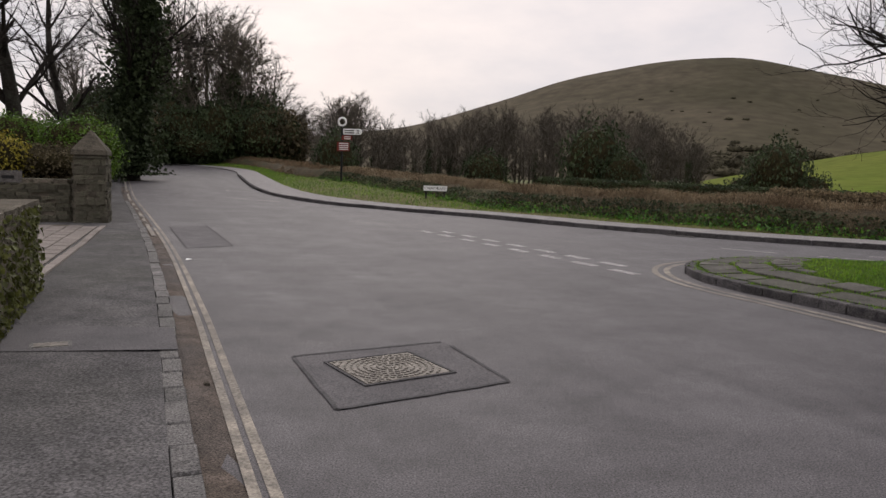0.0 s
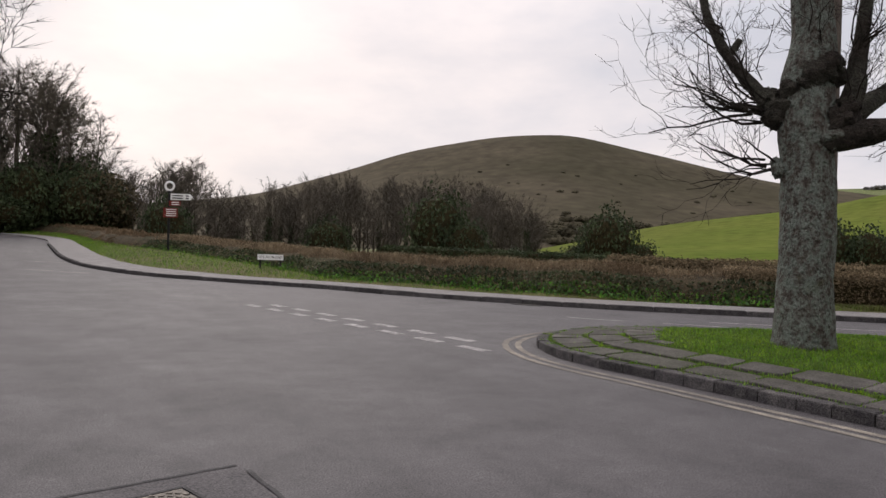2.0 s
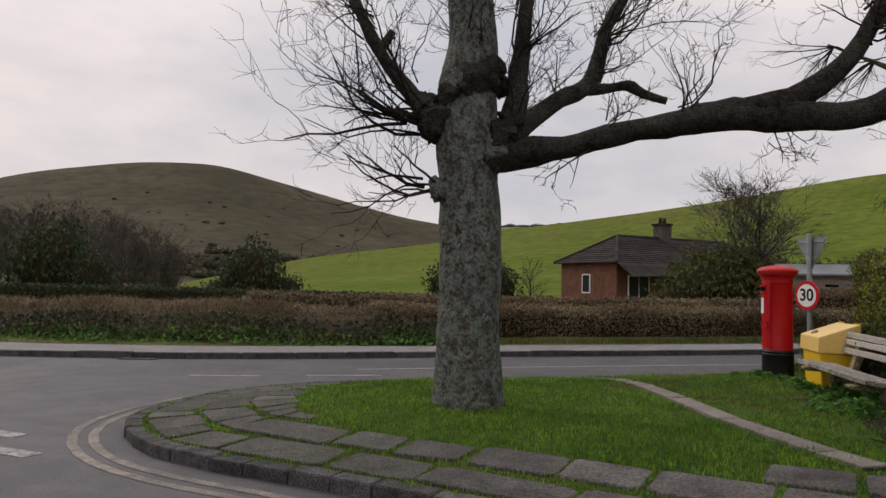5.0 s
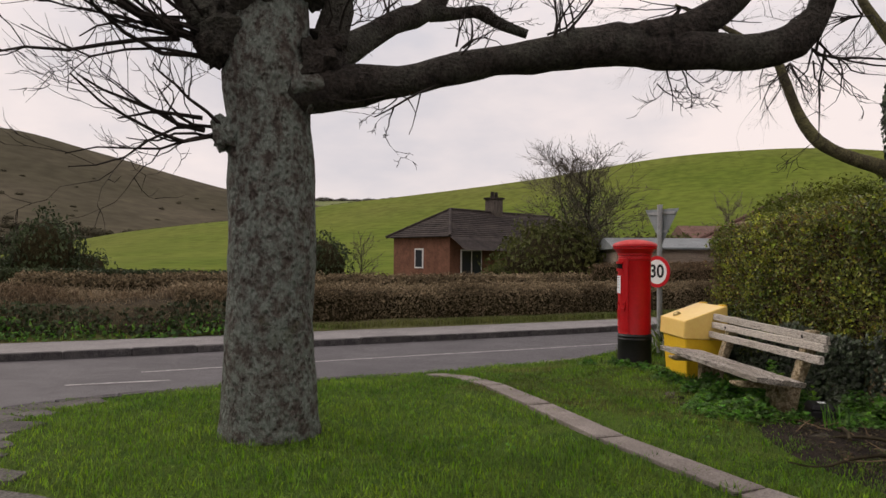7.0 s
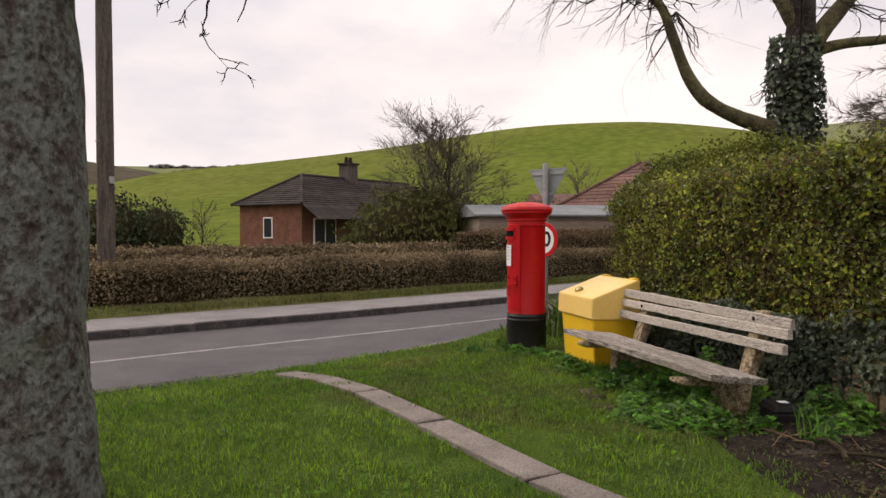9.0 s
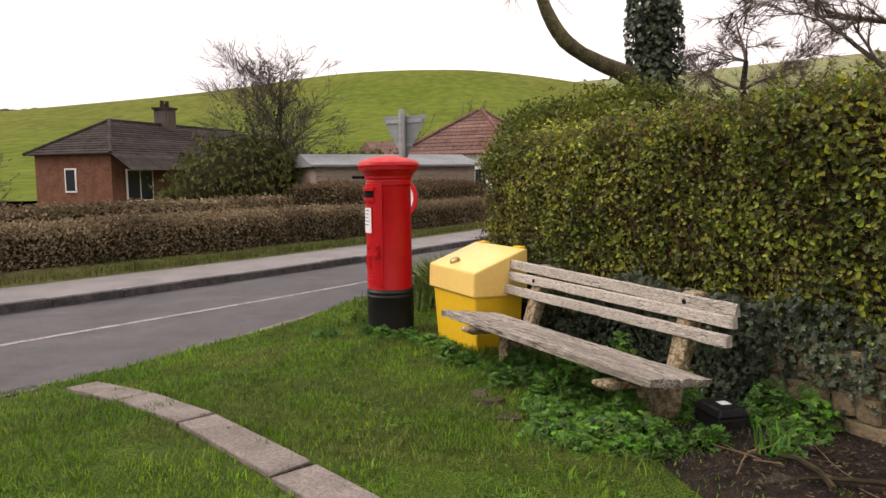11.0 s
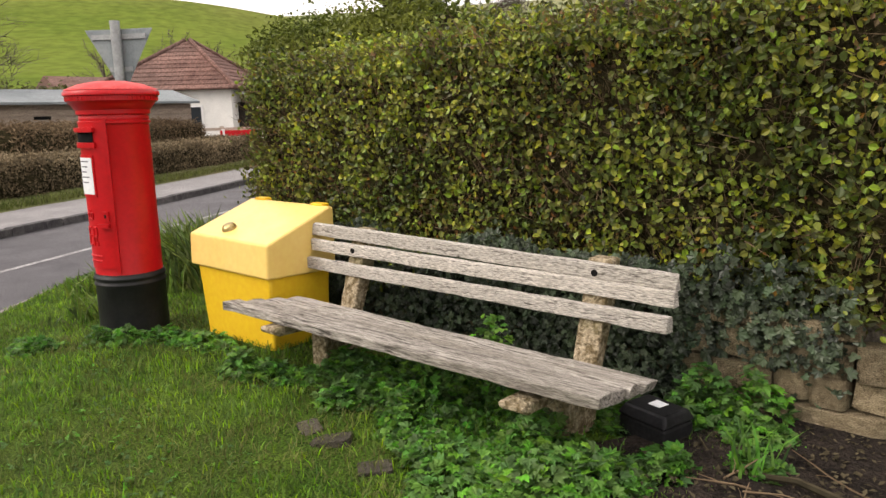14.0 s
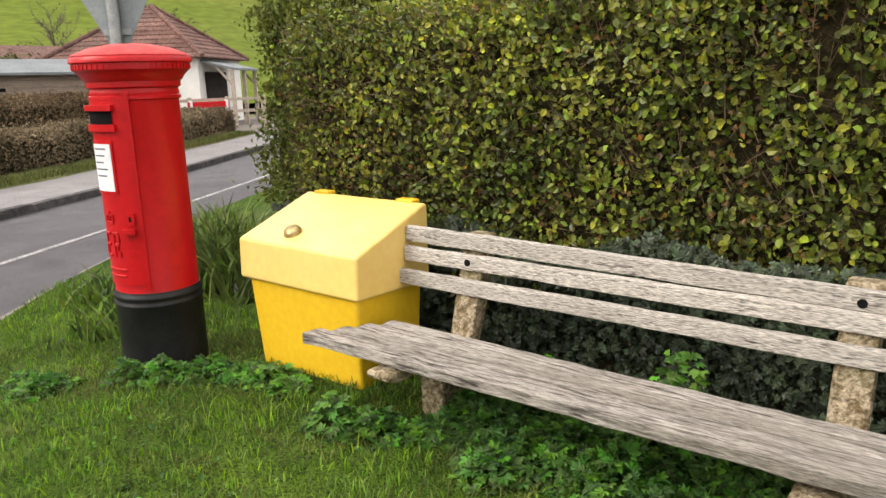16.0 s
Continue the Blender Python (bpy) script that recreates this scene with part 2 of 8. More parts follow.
def bark():
    """Brown flaking bark under patches of grey-green lichen, with dark pits and moss."""
    m = bpy.data.materials.new("lichened_bark")
    m.use_nodes = True
    N, L = m.node_tree.nodes, m.node_tree.links
    b = N["Principled BSDF"]
    co = N.new("ShaderNodeTexCoord")
    mp = N.new("ShaderNodeMapping")
    mp.inputs["Scale"].default_value = (1, 1, 0.75)
    L.new(co.outputs["Object"], mp.inputs["Vector"])
    def tex(scale, detail, lo, hi, kind="ShaderNodeTexNoise", rough=0.65):
        n = N.new(kind)
        n.inputs["Scale"].default_value = scale
        if kind == "ShaderNodeTexNoise":
            n.inputs["Detail"].default_value, n.inputs["Roughness"].default_value = detail, rough
        L.new(mp.outputs["Vector"], n.inputs["Vector"])
        r = N.new("ShaderNodeMapRange")
        r.inputs["From Min"].default_value, r.inputs["From Max"].default_value = lo, hi
        L.new(n.outputs["Fac"] if kind == "ShaderNodeTexNoise" else n.outputs["Distance"], r.inputs["Value"])
        return r.outputs["Result"]
    def mix(f, a, c):
        x = N.new("ShaderNodeMixRGB")
        L.new(f, x.inputs[0])
        for s, v in ((1, a), (2, c)):
            if isinstance(v, tuple):
                x.inputs[s].default_value = (*v, 1)
            else:
                L.new(v, x.inputs[s])
        return x.outputs["Color"]
    brown = mix(tex(22, 7, 0.35, 0.65), (0.044, 0.036, 0.030), (0.108, 0.091, 0.077))
    lich = mix(tex(45, 6, 0.32, 0.68), (0.094, 0.112, 0.096), (0.198, 0.222, 0.194))
    col = mix(tex(11, 12, 0.43, 0.55, rough=0.78), brown, lich)
    col = mix(tex(2.6, 6, 0.60, 0.74), col, (0.060, 0.064, 0.032))
    col = mix(tex(55, 6, 0.60, 0.66), col, (0.046, 0.040, 0.034))
    L.new(col, b.inputs["Base Color"])
    b.inputs["Roughness"].default_value, b.inputs["Specular IOR Level"].default_value = 0.95, 0.2
    h = N.new("ShaderNodeMath")
    h.operation = "ADD"
    L.new(tex(22, 7, 0.2, 0.8), h.inputs[0])
    L.new(tex(26, 0, 0.0, 0.5, "ShaderNodeTexVoronoi"), h.inputs[1])
    bp = N.new("ShaderNodeBump")
    bp.inputs["Strength"].default_value, bp.inputs["Distance"].default_value = 1.0, 0.025
    L.new(h.outputs[0], bp.inputs["Height"])
    L.new(bp.outputs["Normal"], b.inputs["Normal"])
    return m


M_BARK = bark()
# Near black base: the backlit look against the sky is put into this colour.
M_BARKD = mat("silhouette_dark_bark", (0.014, 0.012, 0.010), (0.052, 0.044, 0.037), scale=14, rough=0.95, bump=1.0, fine=45, dist=0.045, c3=(0.085, 0.088, 0.070), patch=0.55, detail=10.0)
M_MOSSB = mat("mossy_bark", (0.050, 0.044, 0.026), (0.135, 0.128, 0.062), scale=6, rough=0.95, bump=0.8, fine=40, dist=0.02, c3=(0.060, 0.048, 0.036), patch=0.6)
# Twig colour lowered as well, to read as silhouettes against the sky.
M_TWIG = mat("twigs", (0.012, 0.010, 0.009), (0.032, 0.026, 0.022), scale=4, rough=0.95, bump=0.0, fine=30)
# Twig brown made lighter to paint the haze over the wood into it.
M_TWIGF = mat("hazed_twigs", (0.068, 0.059, 0.048), (0.116, 0.101, 0.080), scale=0.6, rough=0.95, bump=0.0, fine=8, vary=0.3)
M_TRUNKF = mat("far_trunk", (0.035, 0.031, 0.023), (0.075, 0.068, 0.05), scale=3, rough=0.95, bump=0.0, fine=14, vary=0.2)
M_IVY = leafmat("ivy_leaf", (0.022, 0.036, 0.018), (0.076, 0.104, 0.056), rough=0.34, trans=0.12, island=0.55, hue=0.02, spec=0.3)
M_IVYF = leafmat("far_ivy_leaf", (0.020, 0.032, 0.012), (0.042, 0.058, 0.020), rough=0.6, trans=0.1, scale=0.4)
# Leaf green raised a little in place of haze over the far bushes.
M_EVER = leafmat("evergreen_leaf", (0.024, 0.036, 0.016), (0.058, 0.076, 0.034), rough=0.6, trans=0.1, scale=0.4)
M_PRIVET = leafmat("privet_leaf", (0.066, 0.094, 0.012), (0.242, 0.286, 0.033), rough=0.36, trans=0.26, scale=1.6, island=0.75, hue=0.04, spec=0.22)
M_SHRUB = leafmat("shrub_leaf", (0.05, 0.062, 0.016), (0.10, 0.105, 0.03), rough=0.6, trans=0.2, scale=0.5)
M_TALL = leafmat("garden_hedge_leaf", (0.07, 0.095, 0.016), (0.15, 0.17, 0.03), rough=0.5, trans=0.25, scale=1.2, island=0.4)
M_LAUREL = leafmat("box_hedge_leaf", (0.05, 0.10, 0.012), (0.10, 0.17, 0.02), rough=0.4, trans=0.2, scale=1.0)
M_GOLD = leafmat("golden_shrub_leaf", (0.22, 0.19, 0.02), (0.32, 0.27, 0.04), rough=0.5, trans=0.2)
M_DRY = leafmat("dry_bramble", (0.10, 0.068, 0.040), (0.19, 0.14, 0.085), rough=0.9, trans=0.15, scale=0.7, island=0.45)
M_DRYD = leafmat("dark_dry_hedge", (0.05, 0.042, 0.024), (0.10, 0.082, 0.048), rough=0.9, trans=0.15, scale=0.6, island=0.45)
M_STRAW = leafmat("dry_grass_stalk", (0.150, 0.112, 0.070), (0.290, 0.235, 0.155), rough=0.9, trans=0.2, scale=0.7, island=0.4)
M_STRAP = leafmat("strap_leaf", (0.060, 0.112, 0.016), (0.150, 0.205, 0.036), rough=0.4, trans=0.25, scale=1.5, island=0.5, hue=0.03)
M_BRONZE = leafmat("bronze_privet_leaf", (0.120, 0.062, 0.014), (0.235, 0.150, 0.030), rough=0.4, trans=0.25, scale=1.6, island=0.5, hue=0.03)
M_DRYH = leafmat("clipped_dry_hedge", (0.108, 0.082, 0.048), (0.250, 0.198, 0.124), rough=0.9, trans=0.2, scale=0.7, island=0.5)
# Greyish olive, lifted so the far scrub looks hazed by its colour alone.
M_SCRUB = mat("hazed_hill_scrub", (0.046, 0.043, 0.029), (0.078, 0.070, 0.046), scale=1.0, rough=1, bump=0.0, fine=6, vary=0.35, spec=0.05)
# Scrub colour lightened to pale grey; distance haze is painted in here.
M_HAZE = mat("hazed_distant_trees", (0.13, 0.13, 0.125), (0.18, 0.18, 0.17), scale=0.2, rough=1, bump=0.0, fine=1, vary=0.2, spec=0.05)
M_WEED = leafmat("weed_leaf", (0.046, 0.134, 0.016), (0.120, 0.275, 0.036), rough=0.45, trans=0.3, scale=1.5, island=0.45, hue=0.02)
M_GRASS = leafmat("grass_blade", (0.066, 0.160, 0.007), (0.150, 0.262, 0.016), rough=0.55, trans=0.3, scale=1.4, island=0.55, hue=0.02)
M_GRASSV = leafmat("rough_grass_blade", (0.075, 0.105, 0.022), (0.15, 0.15, 0.048), rough=0.7, trans=0.3, scale=0.7, island=0.4)
# Filling behind the leaves; its dark colour stands for the shade between them.
M_CORE = mat("shade_dark_hedge_core", (0.016, 0.014, 0.007), (0.044, 0.037, 0.018), scale=6, rough=1, bump=0.8, fine=40, dist=0.04, spec=0.05)
M_RED = mat("red_gloss_paint", (0.42, 0.004, 0.007), (0.49, 0.006, 0.010), scale=6, rough=0.36, bump=0.05, fine=40, c3=(0.38, 0.006, 0.009), spec=0.3, dist=0.002, grain=0.08)
# Paler, rougher red for the top of the cap.
M_REDTOP = mat("pale_red_paint", (0.46, 0.04, 0.04), (0.53, 0.075, 0.07), scale=12, rough=0.6, bump=0.1, fine=70, grain=0.2)
M_BLACKP = mat("black_gloss_paint", (0.008, 0.008, 0.009), (0.016, 0.016, 0.017), scale=8, rough=0.5, bump=0.15, fine=50, grain=0.2, spec=0.3)
M_SLOT = mat("dark_void", (0.004, 0.004, 0.004), (0.008, 0.008, 0.008), rough=1, bump=0)
M_PAPER = mat("notice_paper", (0.66, 0.68, 0.70), (0.74, 0.75, 0.76), scale=20, rough=0.5, bump=0, grain=0.1)
M_INK = mat("printed_ink", (0.10, 0.10, 0.12), (0.16, 0.16, 0.18), scale=20, rough=0.6, bump=0)
M_YPLAS = mat("yellow_plastic", (0.72, 0.45, 0.018), (0.77, 0.49, 0.026), scale=1.2, rough=0.42, bump=0.03, fine=30, c3=(0.73, 0.45, 0.03), patch=0.5, spec=0.5, grain=0.08)
# The tub's plastic made paler: sky reflection on the lid painted into its colour.
M_YLID = mat("sheen_yellow_plastic", (0.75, 0.52, 0.14), (0.81, 0.58, 0.20), scale=1.5, rough=0.35, bump=0.03, fine=30, c3=(0.79, 0.57, 0.19), patch=0.5, spec=0.4, grain=0.06)
M_BRASS = mat("worn_catch", (0.30, 0.22, 0.08), (0.48, 0.38, 0.18), scale=18, rough=0.4, metal=0.7, bump=0.2)
M_WOOD = mat("weathered_wood", (0.110, 0.094, 0.082), (0.50, 0.465, 0.415), scale=10, rough=0.95, bump=1.0, fine=40, c3=(0.41, 0.375, 0.325), patch=0.5, stretch=(1.0, 7, 7), vary=0.08, dist=0.008, grain=0.5, detail=10.0, lo=0.32, hi=0.45)
# Darker version of the bench wood, for the seat slats.
M_SEAT = mat("darker_seat_wood", (0.058, 0.050, 0.043), (0.430, 0.395, 0.350), scale=9, rough=0.95, bump=1.0, fine=40, c3=(0.20, 0.18, 0.15), patch=0.7, stretch=(0.8, 9, 9), vary=0.12, dist=0.010, grain=0.5, detail=10.0, lo=0.36, hi=0.54)
M_CONC = mat("aggregate_concrete", (0.150, 0.112, 0.060), (0.380, 0.315, 0.215), scale=30, rough=0.95, bump=1.0, fine=85, c3=(0.13, 0.13, 0.06), patch=0.6, dist=0.014, lo=0.42, hi=0.58)
M_STEEL = mat("galvanised_steel", (0.27, 0.28, 0.28), (0.36, 0.37, 0.37), scale=10, rough=0.5, metal=0.5, bump=0.1, grain=0.1)
M_SIGNB = mat("sign_back_grey", (0.20, 0.225, 0.235), (0.26, 0.285, 0.29), scale=4, rough=0.55, metal=0.2, bump=0.05, grain=0.1)
M_WHITE = mat("white_paint", (0.70, 0.70, 0.69), (0.80, 0.80, 0.78), scale=5, rough=0.6, bump=0.1, grain=0.1)
M_BLACK = mat("black_lettering", (0.012, 0.012, 0.012), (0.02, 0.02, 0.02), rough=0.6, bump=0)
M_SIGNR = mat("sign_red", (0.48, 0.01, 0.016), (0.55, 0.014, 0.02), rough=0.5, bump=0, grain=0.1)
M_BROWN = mat("sign_brown", (0.14, 0.022, 0.018), (0.17, 0.03, 0.022), rough=0.5, bump=0, grain=0.1)
M_BLUE = mat("sign_blue", (0.02, 0.07, 0.42), (0.03, 0.09, 0.48), rough=0.5, bump=0, grain=0.1)
M_POLEB = mat("black_post", (0.012, 0.012, 0.013), (0.022, 0.022, 0.022), rough=0.5, bump=0.05)
M_PLASB = mat("black_plastic", (0.012, 0.012, 0.013), (0.02, 0.02, 0.021), rough=0.4, bump=0.05)
M_BRICK = mat("red_brick", (0.140, 0.066, 0.044), (0.215, 0.106, 0.070), scale=2.5, rough=0.9, bump=0.4, fine=20, vary=0.2)
M_TILE = mat("brown_roof_tile", (0.022, 0.018, 0.017), (0.046, 0.038, 0.034), scale=2, rough=0.9, bump=0.5, fine=15, vary=0.25)
M_TILER = mat("red_roof_tile", (0.098, 0.052, 0.042), (0.165, 0.094, 0.076), scale=1.5, rough=0.9, bump=0.5, fine=12, c3=(0.12, 0.09, 0.078), vary=0.25)
M_RENDER = mat("white_render", (0.66, 0.66, 0.63), (0.78, 0.77, 0.73), scale=1.5, rough=0.9, bump=0.2, fine=30)
M_CLAD = mat("timber_cladding", (0.22, 0.175, 0.138), (0.31, 0.255, 0.205), scale=3, rough=0.9, bump=0.3, fine=30, stretch=(1, 1, 6), vary=0.12)
M_FELT = mat("grey_roof_sheet", (0.15, 0.168, 0.172), (0.205, 0.222, 0.226), scale=1.2, rough=0.8, bump=0.1)
M_FENCE = mat("pale_fence_wood", (0.34, 0.29, 0.23), (0.46, 0.40, 0.33), scale=6, rough=0.9, bump=0.3, stretch=(1, 1, 4))
M_TELE = mat("creosoted_pole", (0.055, 0.045, 0.04), (0.11, 0.095, 0.08), scale=6, rough=0.95, bump=0.5, fine=40, stretch=(3, 3, 0.4))
M_IRON = mat("cast_iron_cover", (0.095, 0.085, 0.074), (0.165, 0.15, 0.13), scale=9, rough=0.6, metal=0.2, bump=0.4, fine=60)
M_GLASS = bpy.data.materials.new("window_glass")
M_GLASS.use_nodes = True
gb = M_GLASS.node_tree.nodes["Principled BSDF"]
gb.inputs["Base Color"].default_value, gb.inputs["Roughness"].default_value = (0.03, 0.035, 0.04, 1), 0.06
gb.inputs["Specular IOR Level"].default_value = 0.8


# ---- mesh helpers ----
class Geo:
    """Collects vertices and faces."""

    def __init__(self):
        self.v, self.f, self.n = [], [], 0

    def add(self, verts, faces):
        verts = np.asarray(verts, dtype=float).reshape(-1, 3)
        n = self.n
        self.v.append(verts)
        self.f.extend([tuple(i + n for i in f) for f in faces])
        self.n += len(verts)
        return self

    def fold(self, verts, faces):
        """faces: an integer array, all of one size"""
        self.v.append(verts)
        self.f.extend((np.asarray(faces) + self.n).tolist())
        self.n += len(verts)
        return self

    def mesh(self, name, material, smooth=False):
        me = bpy.data.meshes.new(name)
        me.from_pydata(np.concatenate(self.v).tolist() if self.v else [], [], self.f)
        me.materials.append(material)
        if smooth:
            me.polygons.foreach_set("use_smooth", [True] * len(me.polygons))
            me.set_sharp_from_angle(angle=radians(50))
        me.update()
        return me

    def tube(self, pts, radii, sides=6, cap=True):
        pts = [Vector(p) for p in pts]
        rings = []
        for i, p in enumerate(pts):
            d = (pts[min(i + 1, len(pts) - 1)] - pts[max(i - 1, 0)]).normalized()
            a = d.cross(Vector((0.31, 0.17, 0.94)))
            if a.length < 0.05:
                a = d.cross(Vector((1, 0, 0)))
            a.normalize()
            b = d.cross(a)
            for k in range(sides):
                t = 2 * math.pi * k / sides
                rings.append(p + (a * math.cos(t) + b * math.sin(t)) * radii[i])
        faces = [(i * sides + k, i * sides + (k + 1) % sides, (i + 1) * sides + (k + 1) % sides, (i + 1) * sides + k)
                 for i in range(len(pts) - 1) for k in range(sides)]
        if cap and sides > 3:
            faces += [tuple(range(sides))[::-1], tuple(range((len(pts) - 1) * sides, len(pts) * sides))]
        return self.add([tuple(r) for r in rings], faces)

    def box(self, lo, hi, m=None, jitter=0.0, rng=random):
        vs = []
        for x in (lo[0], hi[0]):
            for y in (lo[1], hi[1]):
                for z in (lo[2], hi[2]):
                    p = Vector((x + rng.uniform(-jitter, jitter), y + rng.uniform(-jitter, jitter), z + rng.uniform(-jitter, jitter))) if jitter else Vector((x, y, z))
                    vs.append(tuple(m @ p) if m else tuple(p))
        return self.add(vs, [(0, 1, 3, 2), (4, 6, 7, 5), (0, 4, 5, 1), (2, 3, 7, 6), (0, 2, 6, 4), (1, 5, 7, 3)])

    def prism(self, outline, z0, z1, m=None):
        n = len(outline)
        vs = [(x, y, z) for z in (z0, z1) for x, y in outline]
        if m:
            vs = [tuple(m @ Vector(p)) for p in vs]
        return self.add(vs, [tuple(range(n))[::-1], tuple(range(n, 2 * n))] + [(i, (i + 1) % n, n + (i + 1) % n, n + i) for i in range(n)])

    def lathe(self, profile, sides=32, m=None):
        vs, faces = [], []
        for r, z in profile:
            for k in range(sides):
                t = 2 * math.pi * k / sides
                p = Vector((r * math.cos(t), r * math.sin(t), z))
                vs.append(tuple(m @ p) if m else tuple(p))
        for i in range(len(profile) - 1):
            for k in range(sides):
                faces.append((i * sides + k, i * sides + (k + 1) % sides, (i + 1) * sides + (k + 1) % sides, (i + 1) * sides + k))
        faces += [tuple(range(sides))[::-1], tuple(range((len(profile) - 1) * sides, len(profile) * sides))]
        return self.add(vs, faces)

    def leaves(self, P, size, rng, N=None, spread=1.0, aspect=0.55, fold=0.25, up=0.0):
        """A folded four-cornered leaf at each place. N: the way it faces, more or less."""
        n = len(P)
        if not n:
            return self
        P = np.asarray(P, dtype=float)
        d = rng.normal(size=(n, 3))
        d[:, 2] += up
        if N is not None:
            nn = np.asarray(N) + spread * rng.normal(size=(n, 3)) * 0.6
        else:
            nn = rng.normal(size=(n, 3))
        nn /= np.linalg.norm(nn, axis=1)[:, None] + 1e-9
        d -= nn * (d * nn).sum(1)[:, None]
        d /= np.linalg.norm(d, axis=1)[:, None] + 1e-9
        s = np.cross(nn, d)
        L = (size * rng.uniform(0.6, 1.3, n))[:, None]
        w, h = L * aspect * 0.5, L * fold * 0.5
        v = np.stack([P - d * L * 0.5, P + s * w + nn * h - d * L * 0.05, P + d * L * 0.5, P - s * w + nn * h - d * L * 0.05], axis=1).reshape(-1, 3)
        b = np.arange(n)[:, None] * 4
        return self.fold(v, np.concatenate([b + [0, 1, 2], b + [0, 2, 3]]))

    def ovals(self, P, size, rng, N, spread=1.0, aspect=0.7, fold=0.25):
        """A rounded leaf of six corners, folded along its middle, at each place."""
        P, n = np.asarray(P, dtype=float), len(P)
        nn = np.asarray(N) + spread * rng.normal(size=(n, 3)) * 0.6
        nn /= np.linalg.norm(nn, axis=1)[:, None] + 1e-9
        d = rng.normal(size=(n, 3))
        d -= nn * (d * nn).sum(1)[:, None]
        d /= np.linalg.norm(d, axis=1)[:, None] + 1e-9
        e = np.cross(nn, d)
        L = (size * rng.uniform(0.6, 1.3, n))[:, None]
        w, h = L * aspect * 0.5, L * fold * 0.5
        v = np.stack([P - d * L * 0.5, P - d * L * 0.2 + e * w * 0.92 + nn * h, P + d * L * 0.2 + e * w * 0.8 + nn * h, P + d * L * 0.5, P + d * L * 0.2 - e * w * 0.8 + nn * h, P - d * L * 0.2 - e * w * 0.92 + nn * h], 1).reshape(-1, 3)
        i = np.arange(n)[:, None] * 6
        return self.fold(v, np.concatenate([i + [0, 1, 2], i + [0, 2, 3], i + [0, 3, 4], i + [0, 4, 5]]))

    def palmate(self, P, size, rng, N, spread=0.6, lobes=5, fan=1.35, aspect=0.5):
        """A leaf of several lobes that fan out from its stalk, at each place."""
        P, N = np.asarray(P, dtype=float), np.asarray(N, dtype=float)
        n = len(P)
        nn = N + spread * rng.normal(size=(n, 3)) * 0.6
        nn /= np.linalg.norm(nn, axis=1)[:, None] + 1e-9
        d = rng.normal(size=(n, 3))
        d -= nn * (d * nn).sum(1)[:, None]
        d /= np.linalg.norm(d, axis=1)[:, None] + 1e-9
        e = np.cross(nn, d)
        S = (size * rng.uniform(0.55, 1.25, n))[:, None]
        vs = [P]
        for k in range(lobes):
            a = fan * (2 * k / (lobes - 1) - 1)
            L = S * 0.62 * (1 - 0.28 * abs(a) / fan)
            o = d * math.cos(a) + e * math.sin(a)
            w = e * math.cos(a) - d * math.sin(a)
            m = P + o * L * 0.6 + nn * S * 0.05
            vs += [m - w * L * aspect * 0.5, m + w * L * aspect * 0.5, P + o * L - nn * S * 0.10 * rng.random((n, 1))]
        k_ = 1 + 3 * lobes
        v = np.stack(vs, 1).reshape(-1, 3)
        i = np.arange(n)[:, None] * k_
        f = np.concatenate([np.concatenate([i + [0, 1 + 3 * k, 3 + 3 * k], i + [0, 3 + 3 * k, 2 + 3 * k]]) for k in range(lobes)])
        return self.fold(v, f)

    def slivers(self, P, D, length, width, rng, spread=0.45, up=0.25):
        """A thin pointed twig at each place, growing more or less along D."""
        P, D = np.asarray(P, dtype=float), np.asarray(D, dtype=float)
        n = len(P)
        d = D + rng.normal(size=(n, 3)) * spread
        d[:, 2] += up
        d /= np.linalg.norm(d, axis=1)[:, None] + 1e-9
        s = np.cross(d, rng.normal(size=(n, 3)))
        s /= np.linalg.norm(s, axis=1)[:, None] + 1e-9
        L = (length * rng.uniform(0.4, 1.2, n))[:, None]
        v = np.stack([P - s * width * 0.5, P + s * width * 0.5, P + d * L], 1).reshape(-1, 3)
        return self.fold(v, np.arange(n)[:, None] * 3 + [0, 1, 2])

    def blades(self, P, height, width, rng, lean=0.5):
        """A bent tapering blade at each place."""
        P = np.asarray(P, dtype=float)
        n = len(P)
        a = rng.uniform(0, 2 * math.pi, n)
        s = np.stack([np.cos(a), np.sin(a), np.zeros(n)], 1)
        b = a + rng.uniform(0.6, 2.5, n)
        l = np.stack([np.cos(b), np.sin(b), np.zeros(n)], 1) * (rng.uniform(0.1, 1, n) * lean)[:, None]
        H = (height * rng.uniform(0.5, 1.25, n))[:, None]
        W = width * 0.5
        zz = np.array([[0, 0, 1.0]])
        mid = P + (zz * 0.6 + l * 0.4) * H
        v = np.stack([P - s * W, P + s * W, mid + s * W * 0.8, mid - s * W * 0.8, P + (zz * 0.95 + l) * H], 1).reshape(-1, 3)
        i = np.arange(n)[:, None] * 5
        return self.fold(v, np.concatenate([i + [0, 1, 2], i + [0, 2, 3], i + [3, 2, 4]]))


def part(name, geo, material, parent=None, label="", smooth=False):
    ob = new(name, geo.mesh(name, material, smooth))
    if parent:
        ob.parent = parent
    return tagged(ob, label)


def thing(name, at, label, category, group="", kind="", rz=0.0, tilt=(0, 0)):
    ob = new(name)
    ob.matrix_basis = pose(*at, tilt[0], tilt[1], rz)
    return tagged(ob, label, category, group, kind)


def structure(name, geo, material, label, category="", smooth=False):
    return tagged(part(name, geo, material, None, label, smooth), category=category, kind="structure")


